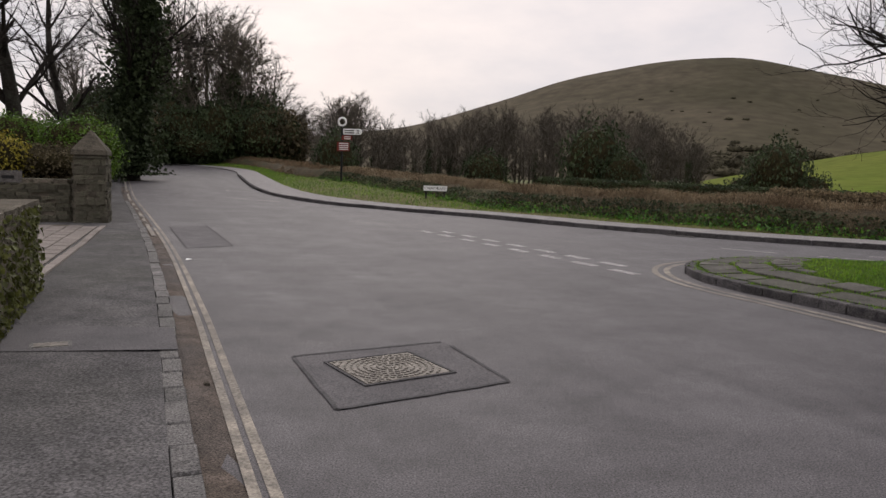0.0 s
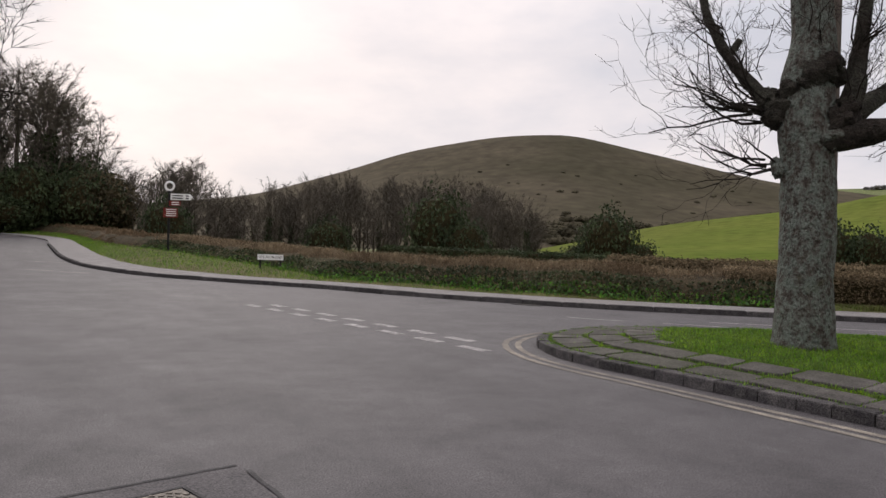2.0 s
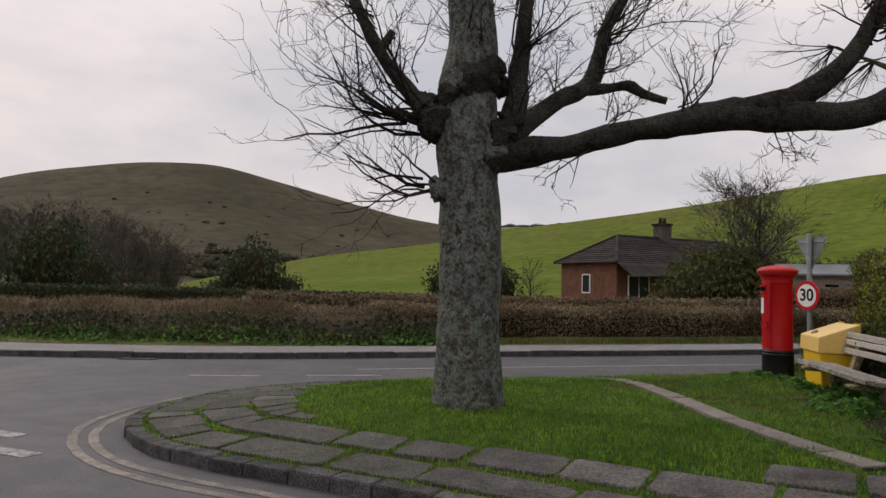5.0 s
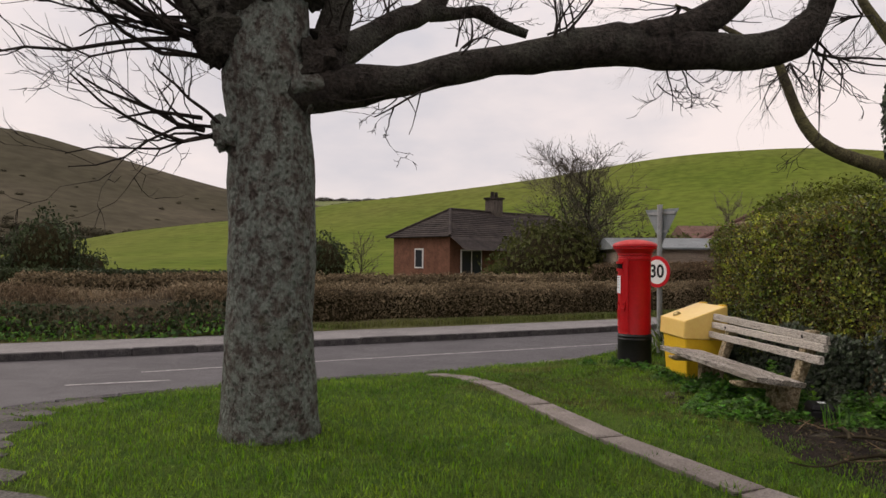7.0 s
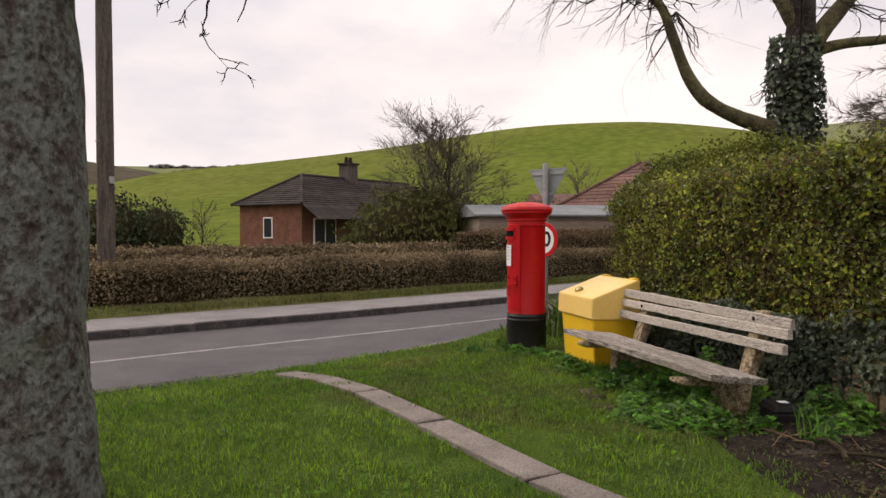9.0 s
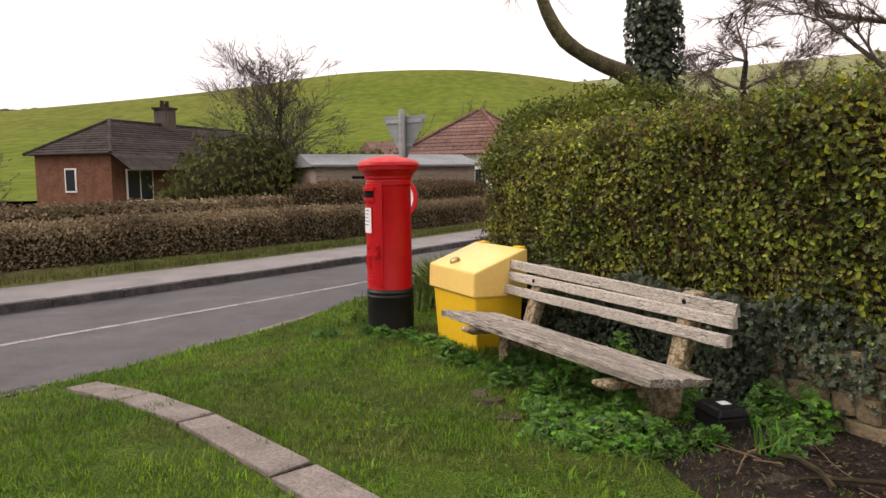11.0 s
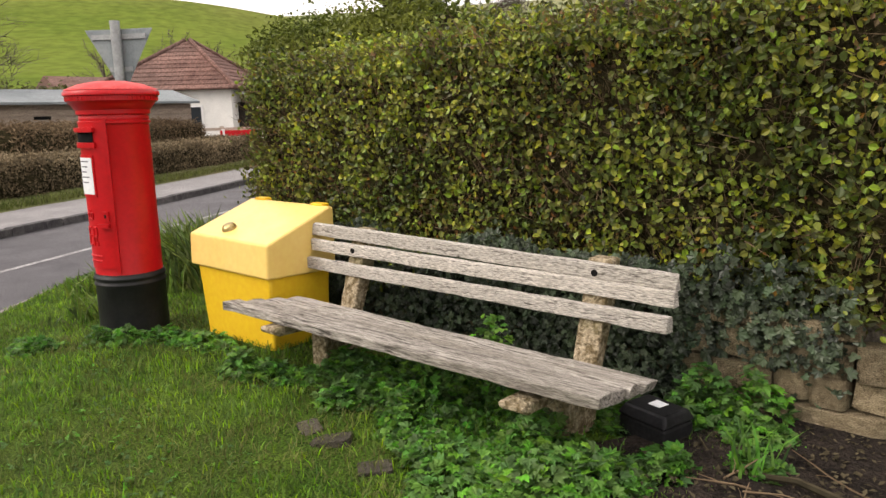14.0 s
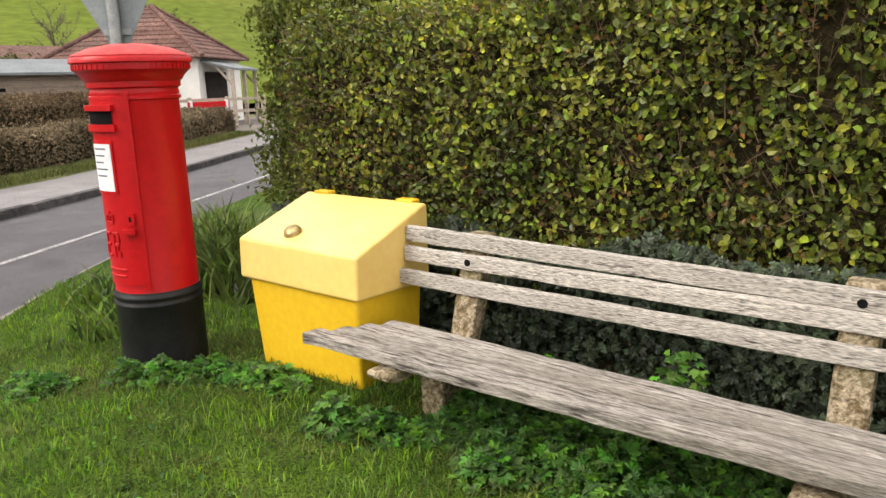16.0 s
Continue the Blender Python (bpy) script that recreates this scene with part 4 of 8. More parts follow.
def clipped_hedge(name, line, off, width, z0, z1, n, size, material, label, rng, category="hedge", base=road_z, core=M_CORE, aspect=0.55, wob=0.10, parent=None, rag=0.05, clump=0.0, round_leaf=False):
    """A trimmed hedge: a twiggy core coloured dark for the shade inside, and a skin of leaves, with an uneven outline.
    """
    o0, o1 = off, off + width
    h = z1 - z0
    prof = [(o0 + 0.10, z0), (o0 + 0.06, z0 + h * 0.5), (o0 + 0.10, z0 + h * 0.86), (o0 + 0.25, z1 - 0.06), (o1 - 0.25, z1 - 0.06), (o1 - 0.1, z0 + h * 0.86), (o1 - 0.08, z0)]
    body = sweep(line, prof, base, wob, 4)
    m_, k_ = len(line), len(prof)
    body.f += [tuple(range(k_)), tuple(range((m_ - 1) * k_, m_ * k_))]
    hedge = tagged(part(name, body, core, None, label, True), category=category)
    for e, sgn in ((0, -1), (m_ - 1, 1)):
        d = (line[min(e + 1, m_ - 1)] - line[max(e - 1, 0)]).normalized() * sgn
        q = int(n * 0.05) + 300
        o, z = rng.uniform(o0, o1, q), rng.uniform(z0, z1 - 0.05, q)
        sd = sides_of(line)[e]
        E_ = np.array([tuple(line[e])]) + np.outer(o, np.array(sd)) + np.outer(rng.normal(size=q) * rag, np.array(d))
        zb = z + np.array([base(*p) for p in E_])
        tagged(part("end_foliage", Geo().leaves(np.column_stack([E_, zb]), size, rng, np.tile([d.x, d.y, 0.2], (q, 1)), 1.3, aspect, 0.3), material, hedge), kind="stuff")
    P, S = along(line, n, rng)
    per = rng.random(n) * (h * 1.25 + width)
    o, z = np.zeros(n), np.zeros(n)
    nx_, nz_ = np.zeros(n), np.zeros(n)
    front, back = per < h, per > h + width
    top = ~front & ~back
    o[front], z[front], nx_[front] = o0, z0 + per[front], -1
    o[top], z[top], nz_[top] = o0 + per[top] - h, z1, 1
    o[back], z[back], nx_[back] = o1, z0 + (per[back] - h - width) / 0.25, 1
    edge = np.clip((z - (z1 - 0.18)) / 0.18, 0, 1)
    rim = np.clip(1 - np.minimum(np.abs(o - o0), np.abs(o - o1)) / 0.18, 0, 1)
    z = z - 0.07 * rim * edge
    o = np.where(front, o + 0.07 * edge ** 2, o)
    Q0 = P + S * o[:, None]
    w = np.array([wob * noise.noise((p[0] * 0.9, p[1] * 0.9, 4 + zz)) for p, zz in zip(Q0, z)])
    if clump:
        lumps = np.array([noise.noise((p[0] * 4.5, p[1] * 4.5, zz * 4.5)) + 0.6 * noise.noise((p[0] * 11, p[1] * 11, zz * 11)) for p, zz in zip(Q0, z)])
        keep = lumps + rng.normal(size=n) * 0.2 > -0.78
        dep0 = clump * lumps
        n = int(keep.sum())
        P, S, o, z, nx_, nz_, Q0, w, dep0 = P[keep], S[keep], o[keep], z[keep], nx_[keep], nz_[keep], Q0[keep], w[keep], dep0[keep]
    else:
        dep0 = 0.0
    dep = rng.normal(size=n) * rag - 0.02 + dep0
    Q = Q0 + S * (nx_ * (dep) + w)[:, None]
    z = z + nz_ * dep + w * 0.6 + np.array([base(*q) for q in Q])
    N = np.column_stack([S * nx_[:, None], nz_])
    g = Geo().ovals(np.column_stack([Q, z]), size, rng, N, 1.3, aspect, 0.3) if round_leaf else Geo().leaves(np.column_stack([Q, z]), size, rng, N, 1.3, aspect, 0.3)
    ob = part("foliage", g, material, hedge)
    tagged(ob, kind="stuff")
    return hedge


clipped_hedge("roadside_hedge", [p for p in east if p.x < 30.4], 2.2, 1.5, 0.0, 0.84, 62000, 0.06, M_DRYH, "clipped dark brown winter hedge beside the footpath", rng)
inner = smooth_line([(9.5, 21.5), (13, 19.2), (17, 17.0), (21, 15.0), (23.5, 14.0)], 0.5)
clipped_hedge("garden_hedge", inner, 0.0, 1.2, -0.1, 1.0, 22000, 0.09, M_DRYH, "clipped brown garden hedge in front of the bungalow", rng)
inner2 = smooth_line([(21, 11.9), (23, 11.2), (26, 10.6), (29.0, 9.6)], 0.5)
clipped_hedge("tall_dry_hedge", inner2, 0.6, 1.6, 0.0, 1.35, 14000, 0.10, M_DRY, "brown leafless hedge at the road bend", rng, aspect=0.3)
far_line = smooth_line([(6, 48), (14, 44), (22, 39), (30, 33.5)], 1.0)
clipped_hedge("field_hedge", far_line, 0, 1.5, -1.2, 0.42, 14000, 0.16, M_EVER, "dark hedge along the near edge of the field", rng)

# ---- the green ----
from mathutils.geometry import delaunay_2d_cdt
outline = [tuple(p) for p in ISLAND] + [(22, -6), (9.5, -6)]
pts = [Vector(p) for p in outline]
n_out = len(pts)
ox, oy = np.meshgrid(np.arange(2.6, 22, 0.3), np.arange(-5.5, 12.5, 0.3))
pts += [Vector((float(x), float(y))) for x, y in zip(ox.ravel(), oy.ravel())]
tv, te, tf = delaunay_2d_cdt(pts, [(i, (i + 1) % n_out) for i in range(n_out)], [list(range(n_out))], 1, 1e-5)[:3]
structure("green", Geo().add([(v.x, v.y, green_z(v.x, v.y)) for v in tv], [tuple(f) for f in tf]), M_TURF, "mown grass green round the old tree", "grass", True)
poly = np.array(outline)


def inside(P, poly):
    x, y = P[:, 0], P[:, 1]
    c = np.zeros(len(P), bool)
    j = len(poly) - 1
    for i in range(len(poly)):
        a, b = poly[i], poly[j]
        c ^= ((a[1] > y) != (b[1] > y)) & (x < (b[0] - a[0]) * (y - a[1]) / (b[1] - a[1] + 1e-12) + a[0])
        j = i
    return c


PATH = smooth_line([(9.35, 9.75), (9.08, 9.36), (8.87, 8.93), (8.58, 8.42), (8.06, 7.66), (7.56, 6.93), (7.10, 6.2), (6.78, 5.6), (6.54, 5.1)], 0.05)
PATHN = np.array([tuple(p) for p in PATH])
PAVE_IN = smooth_line([(8.2, 2.2), (7.2, 4.0), (6.1, 5.75), (5.4, 6.75), (5.0, 7.5), (4.70, 8.2), (4.50, 8.8), (4.62, 9.3), (5.0, 9.9), (5.6, 10.5), (6.2, 11.0)], 0.1)
PAVEN = np.array([tuple(p) for p in PAVE_IN])
pave_poly = np.array([tuple(p) for p in ISLAND if p.x < 6.3 or p.y < 3.0] + [tuple(p) for p in PAVE_IN[::-1]])


def green_places(n, lo, hi, rng):
    P = rng.uniform(lo, hi, (n, 2))
    P = P[inside(P, poly)]
    near_path = np.min(np.hypot(P[:, None, 0] - PATHN[None, ::3, 0], P[:, None, 1] - PATHN[None, ::3, 1]), axis=1) < 0.125
    front = (P - np.array(HEDGE_A)) @ np.array(BACK) < -0.25
    return P[~near_path & front & ~inside(P, pave_poly)]


def thinned(P, rng):
    """Worn turf near the bench: fewer blades in patches."""
    near = np.hypot(P[:, 0] - 9.4, P[:, 1] - 6.9) < 2.2
    worn = np.array([noise.noise((p[0] * 2.1, p[1] * 2.1, 8)) for p in P])
    return P[~(near & (worn > 0.02) & (rng.random(len(P)) < 0.8))]


def z_of(P):
    return np.array([green_z(*p) for p in P])


P = green_places(185000, (4.0, 4.0), (14.0, 11.2), rng)
P = thinned(P, rng)
tuft = np.array([noise.noise((p[0] * 1.7, p[1] * 1.7, 4)) + 0.7 * noise.noise((p[0] * 6, p[1] * 6, 9)) for p in P])
g = Geo()
for lo_, hi_, high_ in ((-9, -0.1, 0.034), (-0.1, 0.35, 0.044), (0.35, 9, 0.060)):
    q = P[(tuft > lo_) & (tuft <= hi_)]
    g.blades(np.column_stack([q, z_of(q) - 0.005]), high_, 0.006, rng, 0.9)
tagged(part("lawn_grass", g, M_GRASS, None, "short green grass blades on the green"), category="grass", kind="stuff")
P = green_places(30000, (8.2, 6.0), (12.2, 9.4), rng)
P = P[np.array([noise.noise((p[0] * 2.1, p[1] * 2.1, 8)) + 0.5 * noise.noise((p[0] * 7, p[1] * 7, 3)) for p in P]) > -0.08]
tagged(part("dry_thatch", Geo().blades(np.column_stack([P, z_of(P) - 0.004]), 0.040, 0.0045, rng, 1.6), M_GRASSV, None, "yellowing thatch in the worn turf"), category="grass", kind="stuff")

# ---- main tree ----
RT, FT = Vector((0.777, -0.63, 0)), Vector((0.63, 0.777, 0))
TREE = Vector((6.09, 8.59, 0))


def limb_at(r, z, d=0.0):
    return TREE + RT * r + FT * d + Vector((0, 0, z))


def grow(g, p, d, length, radius, depth, rnd, sides=4, bend=0.25, up=0.1, kids=(2, 4), shrink=0.62, tip=0.35, twist=0.9, least=0.0, tips=None):
    """A twig that bends on its way and forks."""
    radius = max(radius, least)
    pts, rad = [Vector(p)], [radius]
    d = Vector(d).normalized()
    n = (5 if bend > 0.4 else 4) if radius > least * 1.2 else 3
    for i in range(n):
        d = (d + Vector((rnd.gauss(0, bend), rnd.gauss(0, bend), rnd.gauss(0, bend) + up)) * 0.6).normalized()
        pts.append(pts[-1] + d * length / n)
        rad.append(radius * (1 - (1 - tip) * (i + 1) / n))
    g.tube(pts, rad, sides if radius > 0.004 else 3, False)
    if tips is not None:
        tips += [(p, d) for p in pts[1:]]
    if depth > 0:
        for k in range(rnd.randint(*kids)):
            i = rnd.randint(1, n)
            s = (pts[i] - pts[i - 1]).normalized()
            side = Vector((rnd.gauss(0, 1), rnd.gauss(0, 1), rnd.gauss(0, 0.8)))
            side = (side - s * side.dot(s)).normalized()
            grow(g, pts[i], s + side * twist * rnd.uniform(0.5, 1.1), length * shrink * rnd.uniform(0.7, 1.15), rad[i] * 0.62, depth - 1, rnd, max(3, sides - 1), bend, up, kids, shrink, tip, twist, least, tips)
    return pts


def burl(g, at, r, rnd, squash=1.0):
    n, m = 18, 12
    vs = []
    for j in range(m + 1):
        for i in range(n):
            a, b = 2 * math.pi * i / n, math.pi * j / m
            v = Vector((math.sin(b) * math.cos(a), math.sin(b) * math.sin(a), math.cos(b) * squash))
            k = r * (1 + 0.45 * noise.noise(v * 2.0 + Vector(at) * 3) + 0.3 * noise.noise(v * 5 + Vector(at)))
            vs.append(tuple(Vector(at) + v * k))
    g.add(vs, [(j * n + i, j * n + (i + 1) % n, (j + 1) * n + (i + 1) % n, (j + 1) * n + i) for j in range(m) for i in range(n)])


def bark_tube(g, pts, radii, sides, amp, freq, seed):
    """A limb with a lumpy, ridged surface."""
    line, rad = [], []
    for i in range(len(pts) - 1):
        n = max(2, int((Vector(pts[i + 1]) - Vector(pts[i])).length / 0.12))
        for k in range(n):
            line.append(Vector(pts[i]).lerp(Vector(pts[i + 1]), k / n))
            rad.append(radii[i] + (radii[i + 1] - radii[i]) * k / n)
    line.append(Vector(pts[-1]))
    rad.append(radii[-1])
    for _ in range(2):
        line = [line[0]] + [(a + b * 2 + c) / 4 for a, b, c in zip(line, line[1:], line[2:])] + [line[-1]]
    t = Geo().tube(line, rad, sides)
    V = t.v[0]
    for i in range(len(line)):
        for k in range(sides):
            q = Vector(V[i * sides + k])
            out = q - line[i]
            V[i * sides + k] = line[i] + out * (1 + amp * noise.noise(q * freq + Vector((seed, 0, 0))) + 0.4 * amp * noise.noise(q * freq * 3.3))
    g.add(V, t.f)


rnd = random.Random(11)
tree = thing("old_tree", (0, 0, 0), "large pollarded bare tree with lichen-grey bark standing on the green", "tree")
g = Geo()
bark_tube(g, [(6.09, 8.59, 0.12), (6.09, 8.59, 0.32), (6.09, 8.59, 0.6), (6.09, 8.59, 1.4), (6.07, 8.61, 2.1), (6.07, 8.62, 2.7), (6.05, 8.63, 3.3), (6.08, 8.6, 3.7), (6.04, 8.63, 4.6), (6.0, 8.65, 5.8), (6.0, 8.7, 7.2)],
          [0.38, 0.345, 0.318, 0.30, 0.285, 0.30, 0.275, 0.235, 0.215, 0.175, 0.08], 32, 0.12, 2.8, 1)
part("trunk", g, M_BARK, tree, "grey-green lichened trunk", True)
for r_, z_, d_, s_ in ((-0.34, 2.95, -0.04, 0.19), (-0.46, 3.08, 0.0, 0.15), (-0.40, 2.85, -0.1, 0.13), (0.02, 3.32, -0.12, 0.22), (0.14, 3.42, -0.1, 0.17), (-0.05, 3.2, -0.15, 0.16), (0.22, 3.3, 0, 0.13), (-0.29, 2.25, -0.08, 0.115), (-0.34, 2.32, -0.05, 0.08), (0.28, 2.78, -0.08, 0.2), (0.36, 2.95, -0.05, 0.14), (0.2, 2.6, -0.12, 0.17), (-0.2, 3.15, -0.1, 0.17)):
    bg = Geo()
    burl(bg, limb_at(r_, z_, d_), s_ * 0.92, rnd)
    # Burls above 2.7 m are coloured as backlit silhouettes, lower ones as lichened bark.
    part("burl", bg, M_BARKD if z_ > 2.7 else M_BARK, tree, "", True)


def limb(pts, radii, sides=14, seed=1):
    g = Geo()
    bark_tube(g, pts, radii, sides, 0.30, 4.6, seed)
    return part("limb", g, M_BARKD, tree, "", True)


BIG = [(6.1, 8.55, 2.60), (6.29, 8.33, 2.60), (6.61, 7.87, 2.66), (6.91, 7.45, 2.77), (7.2, 7.04, 2.86), (7.48, 6.66, 2.91), (7.79, 6.21, 2.86), (8.10, 5.78, 2.85), (8.24, 5.6, 2.98), (8.34, 5.47, 3.4), (8.5, 5.3, 4.2)]
limb(BIG, [0.22, 0.17, 0.115, 0.11, 0.12, 0.15, 0.125, 0.115, 0.10, 0.08, 0.04], 16, 2)
limb([(7.5, 6.6, 2.92), (7.75, 6.28, 3.0), (7.95, 6.1, 3.15), (8.15, 5.9, 3.45), (8.4, 5.7, 4.0), (8.9, 5.4, 4.8)], [0.12, 0.11, 0.095, 0.085, 0.07, 0.035], 12, 3)
L2 = [(6.2, 8.5, 2.6), (6.6, 8.4, 2.95), (7.05, 8.35, 3.3), (7.4, 8.3, 3.42), (7.62, 8.33, 3.65), (7.78, 8.35, 4.2), (8.2, 8.2, 4.9), (8.8, 8.0, 6.0)]
limb(L2, [0.19, 0.11, 0.085, 0.085, 0.09, 0.07, 0.055, 0.03], 12, 4)
limb([(7.45, 8.3, 3.45), (7.62, 8.15, 3.46), (7.74, 8.05, 3.5), (7.8, 8.0, 3.5), (7.86, 7.93, 3.40), (8.03, 7.72, 3.32)], [0.08, 0.06, 0.062, 0.07, 0.05, 0.045], 10, 5)
L3 = [limb_at(0.32, 2.75), limb_at(0.42, 3.05), limb_at(0.45, 3.5), limb_at(0.50, 4.0), limb_at(0.60, 5.0), limb_at(0.7, 6.5)]
limb(L3, [0.17, 0.12, 0.085, 0.075, 0.06, 0.02], 10, 6)
L4 = [limb_at(-0.30, 2.9), limb_at(-0.58, 3.15), limb_at(-0.72, 3.36), limb_at(-0.95, 3.62), limb_at(-1.06, 3.88), limb_at(-1.18, 4.1), limb_at(-1.35, 4.9), limb_at(-1.5, 6.0)]
limb(L4, [0.15, 0.09, 0.07, 0.068, 0.06, 0.055, 0.045, 0.02], 10, 7)
limb([limb_at(-0.93, 3.6), limb_at(-0.86, 3.72), limb_at(-0.80, 3.82)], [0.05, 0.045, 0.035], 8, 8)
g = Geo()
sources = [(limb_at(-0.55, 3.02), (-1, 0, 0.12), 13, 1.15, 0.022), (limb_at(-0.5, 2.95), (-1, -0.3, 0.2), 7, 1.1, 0.022), (limb_at(-0.40, 2.28), (-1, 0, 0.3), 8, 0.95, 0.02),
           (limb_at(-0.7, 3.4), (-0.4, 0, 0.8), 6, 0.7, 0.014), (limb_at(-1.0, 3.9), (-0.7, 0, 0.6), 8, 0.7, 0.014), (limb_at(0.06, 3.5), (0, 0, 1), 10, 0.9, 0.014),
           (limb_at(0.35, 2.95), (0.5, 0, 0.7), 9, 0.7, 0.012), (limb_at(0.47, 3.6), (0.6, 0, 0.5), 10, 0.8, 0.013), (limb_at(0.5, 4.2), (0.2, 0, 0.9), 8, 0.9, 0.013),
           (Vector((7.78, 8.35, 4.1)), (0.6, -0.4, 0.4), 12, 0.9, 0.016), (Vector((7.6, 8.33, 3.6)), (0.3, -0.3, 0.6), 9, 0.8, 0.014), (Vector((8.3, 8.2, 5)), (0.5, -0.3, 0.6), 9, 1.0, 0.016),
           (Vector((7.05, 8.35, 3.32)), (0.2, -0.2, 0.7), 5, 0.6, 0.010), (Vector((7.25, 6.95, 2.96)), (0.3, -0.5, 1), 7, 0.65, 0.012), (Vector((6.85, 7.5, 2.84)), (0.3, 0.2, 1), 5, 0.5, 0.010),
           (Vector((8.2, 5.8, 3.6)), (0.5, -0.4, 0.5), 14, 0.9, 0.016), (Vector((8.35, 5.5, 3.5)), (0.6, -0.3, 0.3), 12, 0.9, 0.016), (Vector((8.25, 5.55, 2.9)), (0.8, -0.3, -0.5), 8, 0.6, 0.012),
           (Vector((7.7, 6.35, 2.76)), (0.3, -0.3, -0.9), 4, 0.32, 0.008), (Vector((6.55, 7.95, 2.56)), (-0.2, 0.1, -0.9), 3, 0.35, 0.009), (limb_at(-1.3, 4.8), (-0.5, 0, 0.7), 8, 1.0, 0.018), (limb_at(0, 5.2), (0, 0, 0.8), 14, 1.3, 0.03)]
for p, d, n, ln, r in sources:
    dd = RT * d[0] + FT * d[1] + Vector((0, 0, d[2])) if abs(d[1]) < 0.35 and p.x < 7 else Vector(d)
    for k in range(n):
        w = (dd.normalized() + Vector((rnd.gauss(0, 0.36), rnd.gauss(0, 0.36), rnd.gauss(0, 0.24)))).normalized()
        grow(g, p + Vector((rnd.gauss(0, 0.06), rnd.gauss(0, 0.06), rnd.gauss(0, 0.06))), w, ln * rnd.uniform(0.6, 1.25), r * rnd.uniform(0.55, 0.95), 3, rnd, 5, 0.41, 0.15, (2, 3), 0.62, twist=1.15, least=0.0034)
grow(g, (6.72, 7.65, 2.62), (-0.75, -0.1, -0.45), 0.9, 0.011, 1, rnd, 6, 0.12, -0.02, (3, 4), 0.35)
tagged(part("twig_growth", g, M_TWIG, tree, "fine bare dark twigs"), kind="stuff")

# ---- pillar box ----
pb = thing("pillar_box", (11.15, 8.09, 0.155), "red cast iron pillar box with a black base", "post box", rz=131)
part("base", Geo().lathe([(0.200, -0.10), (0.200, 0.06), (0.198, 0.335), (0.204, 0.342), (0.204, 0.352), (0.198, 0.358), (0.198, 0.372), (0.204, 0.379), (0.204, 0.389), (0.197, 0.396), (0.195, 0.41)], 48), M_BLACKP, pb, "black painted base with moulded rings", True)
part("body", Geo().lathe([(0.192, 0.408), (0.190, 0.415), (0.188, 1.30), (0.192, 1.31), (0.192, 1.325), (0.188, 1.335), (0.19, 1.35)], 48), M_RED, pb, "glossy red cylinder", True)
cap = part("cap", Geo().lathe([(0.185, 1.335), (0.203, 1.345), (0.203, 1.368), (0.210, 1.372), (0.222, 1.392), (0.240, 1.412), (0.25, 1.418), (0.25, 1.445), (0.262, 1.450), (0.262, 1.468), (0.248, 1.482), (0.18, 1.508), (0.09, 1.526), (0.0, 1.530)], 48), M_RED, pb, "domed red cap with a beaded rim", True)
g = Geo()
for k in range(60):
    t = 2 * math.pi * k / 60
    g.box((0.232, -0.008, 1.421), (0.2535, 0.008, 1.441), pose(0, 0, 0, 0, 0, math.degrees(t)))
tagged(part("beading", g, M_RED, cap), kind="stuff")
part("cap_top", Geo().lathe([(0.256, 1.479), (0.248, 1.486), (0.18, 1.513), (0.09, 1.531), (0.0, 1.535)], 40), M_REDTOP, cap, "paler red crown of the cap", True)
def curved(r0, r1, a0, a1, z0, z1, n=8):
    g, vs = Geo(), []
    for i in range(n + 1):
        a = radians(a0 + (a1 - a0) * i / n)
        for r, z in ((r0, z0), (r1, z0), (r1, z1), (r0, z1)):
            vs.append((r * math.cos(a), r * math.sin(a), z))
    f = [(i * 4 + k, (i + 1) * 4 + k, (i + 1) * 4 + (k + 1) % 4, i * 4 + (k + 1) % 4) for i in range(n) for k in range(4)]
    return g.add(vs, f + [(0, 1, 2, 3), (n * 4 + 3, n * 4 + 2, n * 4 + 1, n * 4)])
door = part("door", curved(0.18, 0.197, -48, 48, 0.45, 1.30, 24), M_RED, pb, "red door with a raised edge", True)
part("door_edge", curved(0.19, 0.204, 44, 50, 0.43, 1.32, 2), M_RED, door)
part("door_edge", curved(0.19, 0.204, -50, -44, 0.43, 1.32, 2), M_RED, door)
part("slot_hood", curved(0.19, 0.222, -30, 30, 1.245, 1.27, 8), M_RED, door)
part("slot", curved(0.19, 0.2035, -26, 26, 1.185, 1.243, 8), M_SLOT, door, "dark letter slot")
part("slot_lip", curved(0.19, 0.214, -30, 30, 1.155, 1.186, 8), M_RED, door)
pl = part("collection_plate", curved(0.19, 0.203, -20, 22, 0.875, 1.115, 6), M_RED, door)
part("notice", curved(0.19, 0.2055, -17, 19, 0.89, 1.10, 6), M_PAPER, pl, "white collection notice")
for k in range(5):
    part("notice_bar", curved(0.19, 0.2062, -12, 12 - 3 * (k % 3), 1.075 - k * 0.03, 1.082 - k * 0.03, 4), M_INK, pl)
part("lock", curved(0.19, 0.212, 30, 40, 0.735, 0.79, 2), M_RED, door)
part("handle", curved(0.19, 0.222, 22, 40, 0.695, 0.718, 3), M_RED, door)
part("hinge_boss", curved(0.19, 0.210, -52, -45, 0.56, 0.62, 2), M_RED, door)
part("hinge_boss", curved(0.19, 0.210, -52, -45, 1.10, 1.16, 2), M_RED, door)
part("neck_ring", Geo().lathe([(0.188, 1.285), (0.199, 1.292), (0.199, 1.304), (0.188, 1.311)], 48), M_RED, pb, "", True)
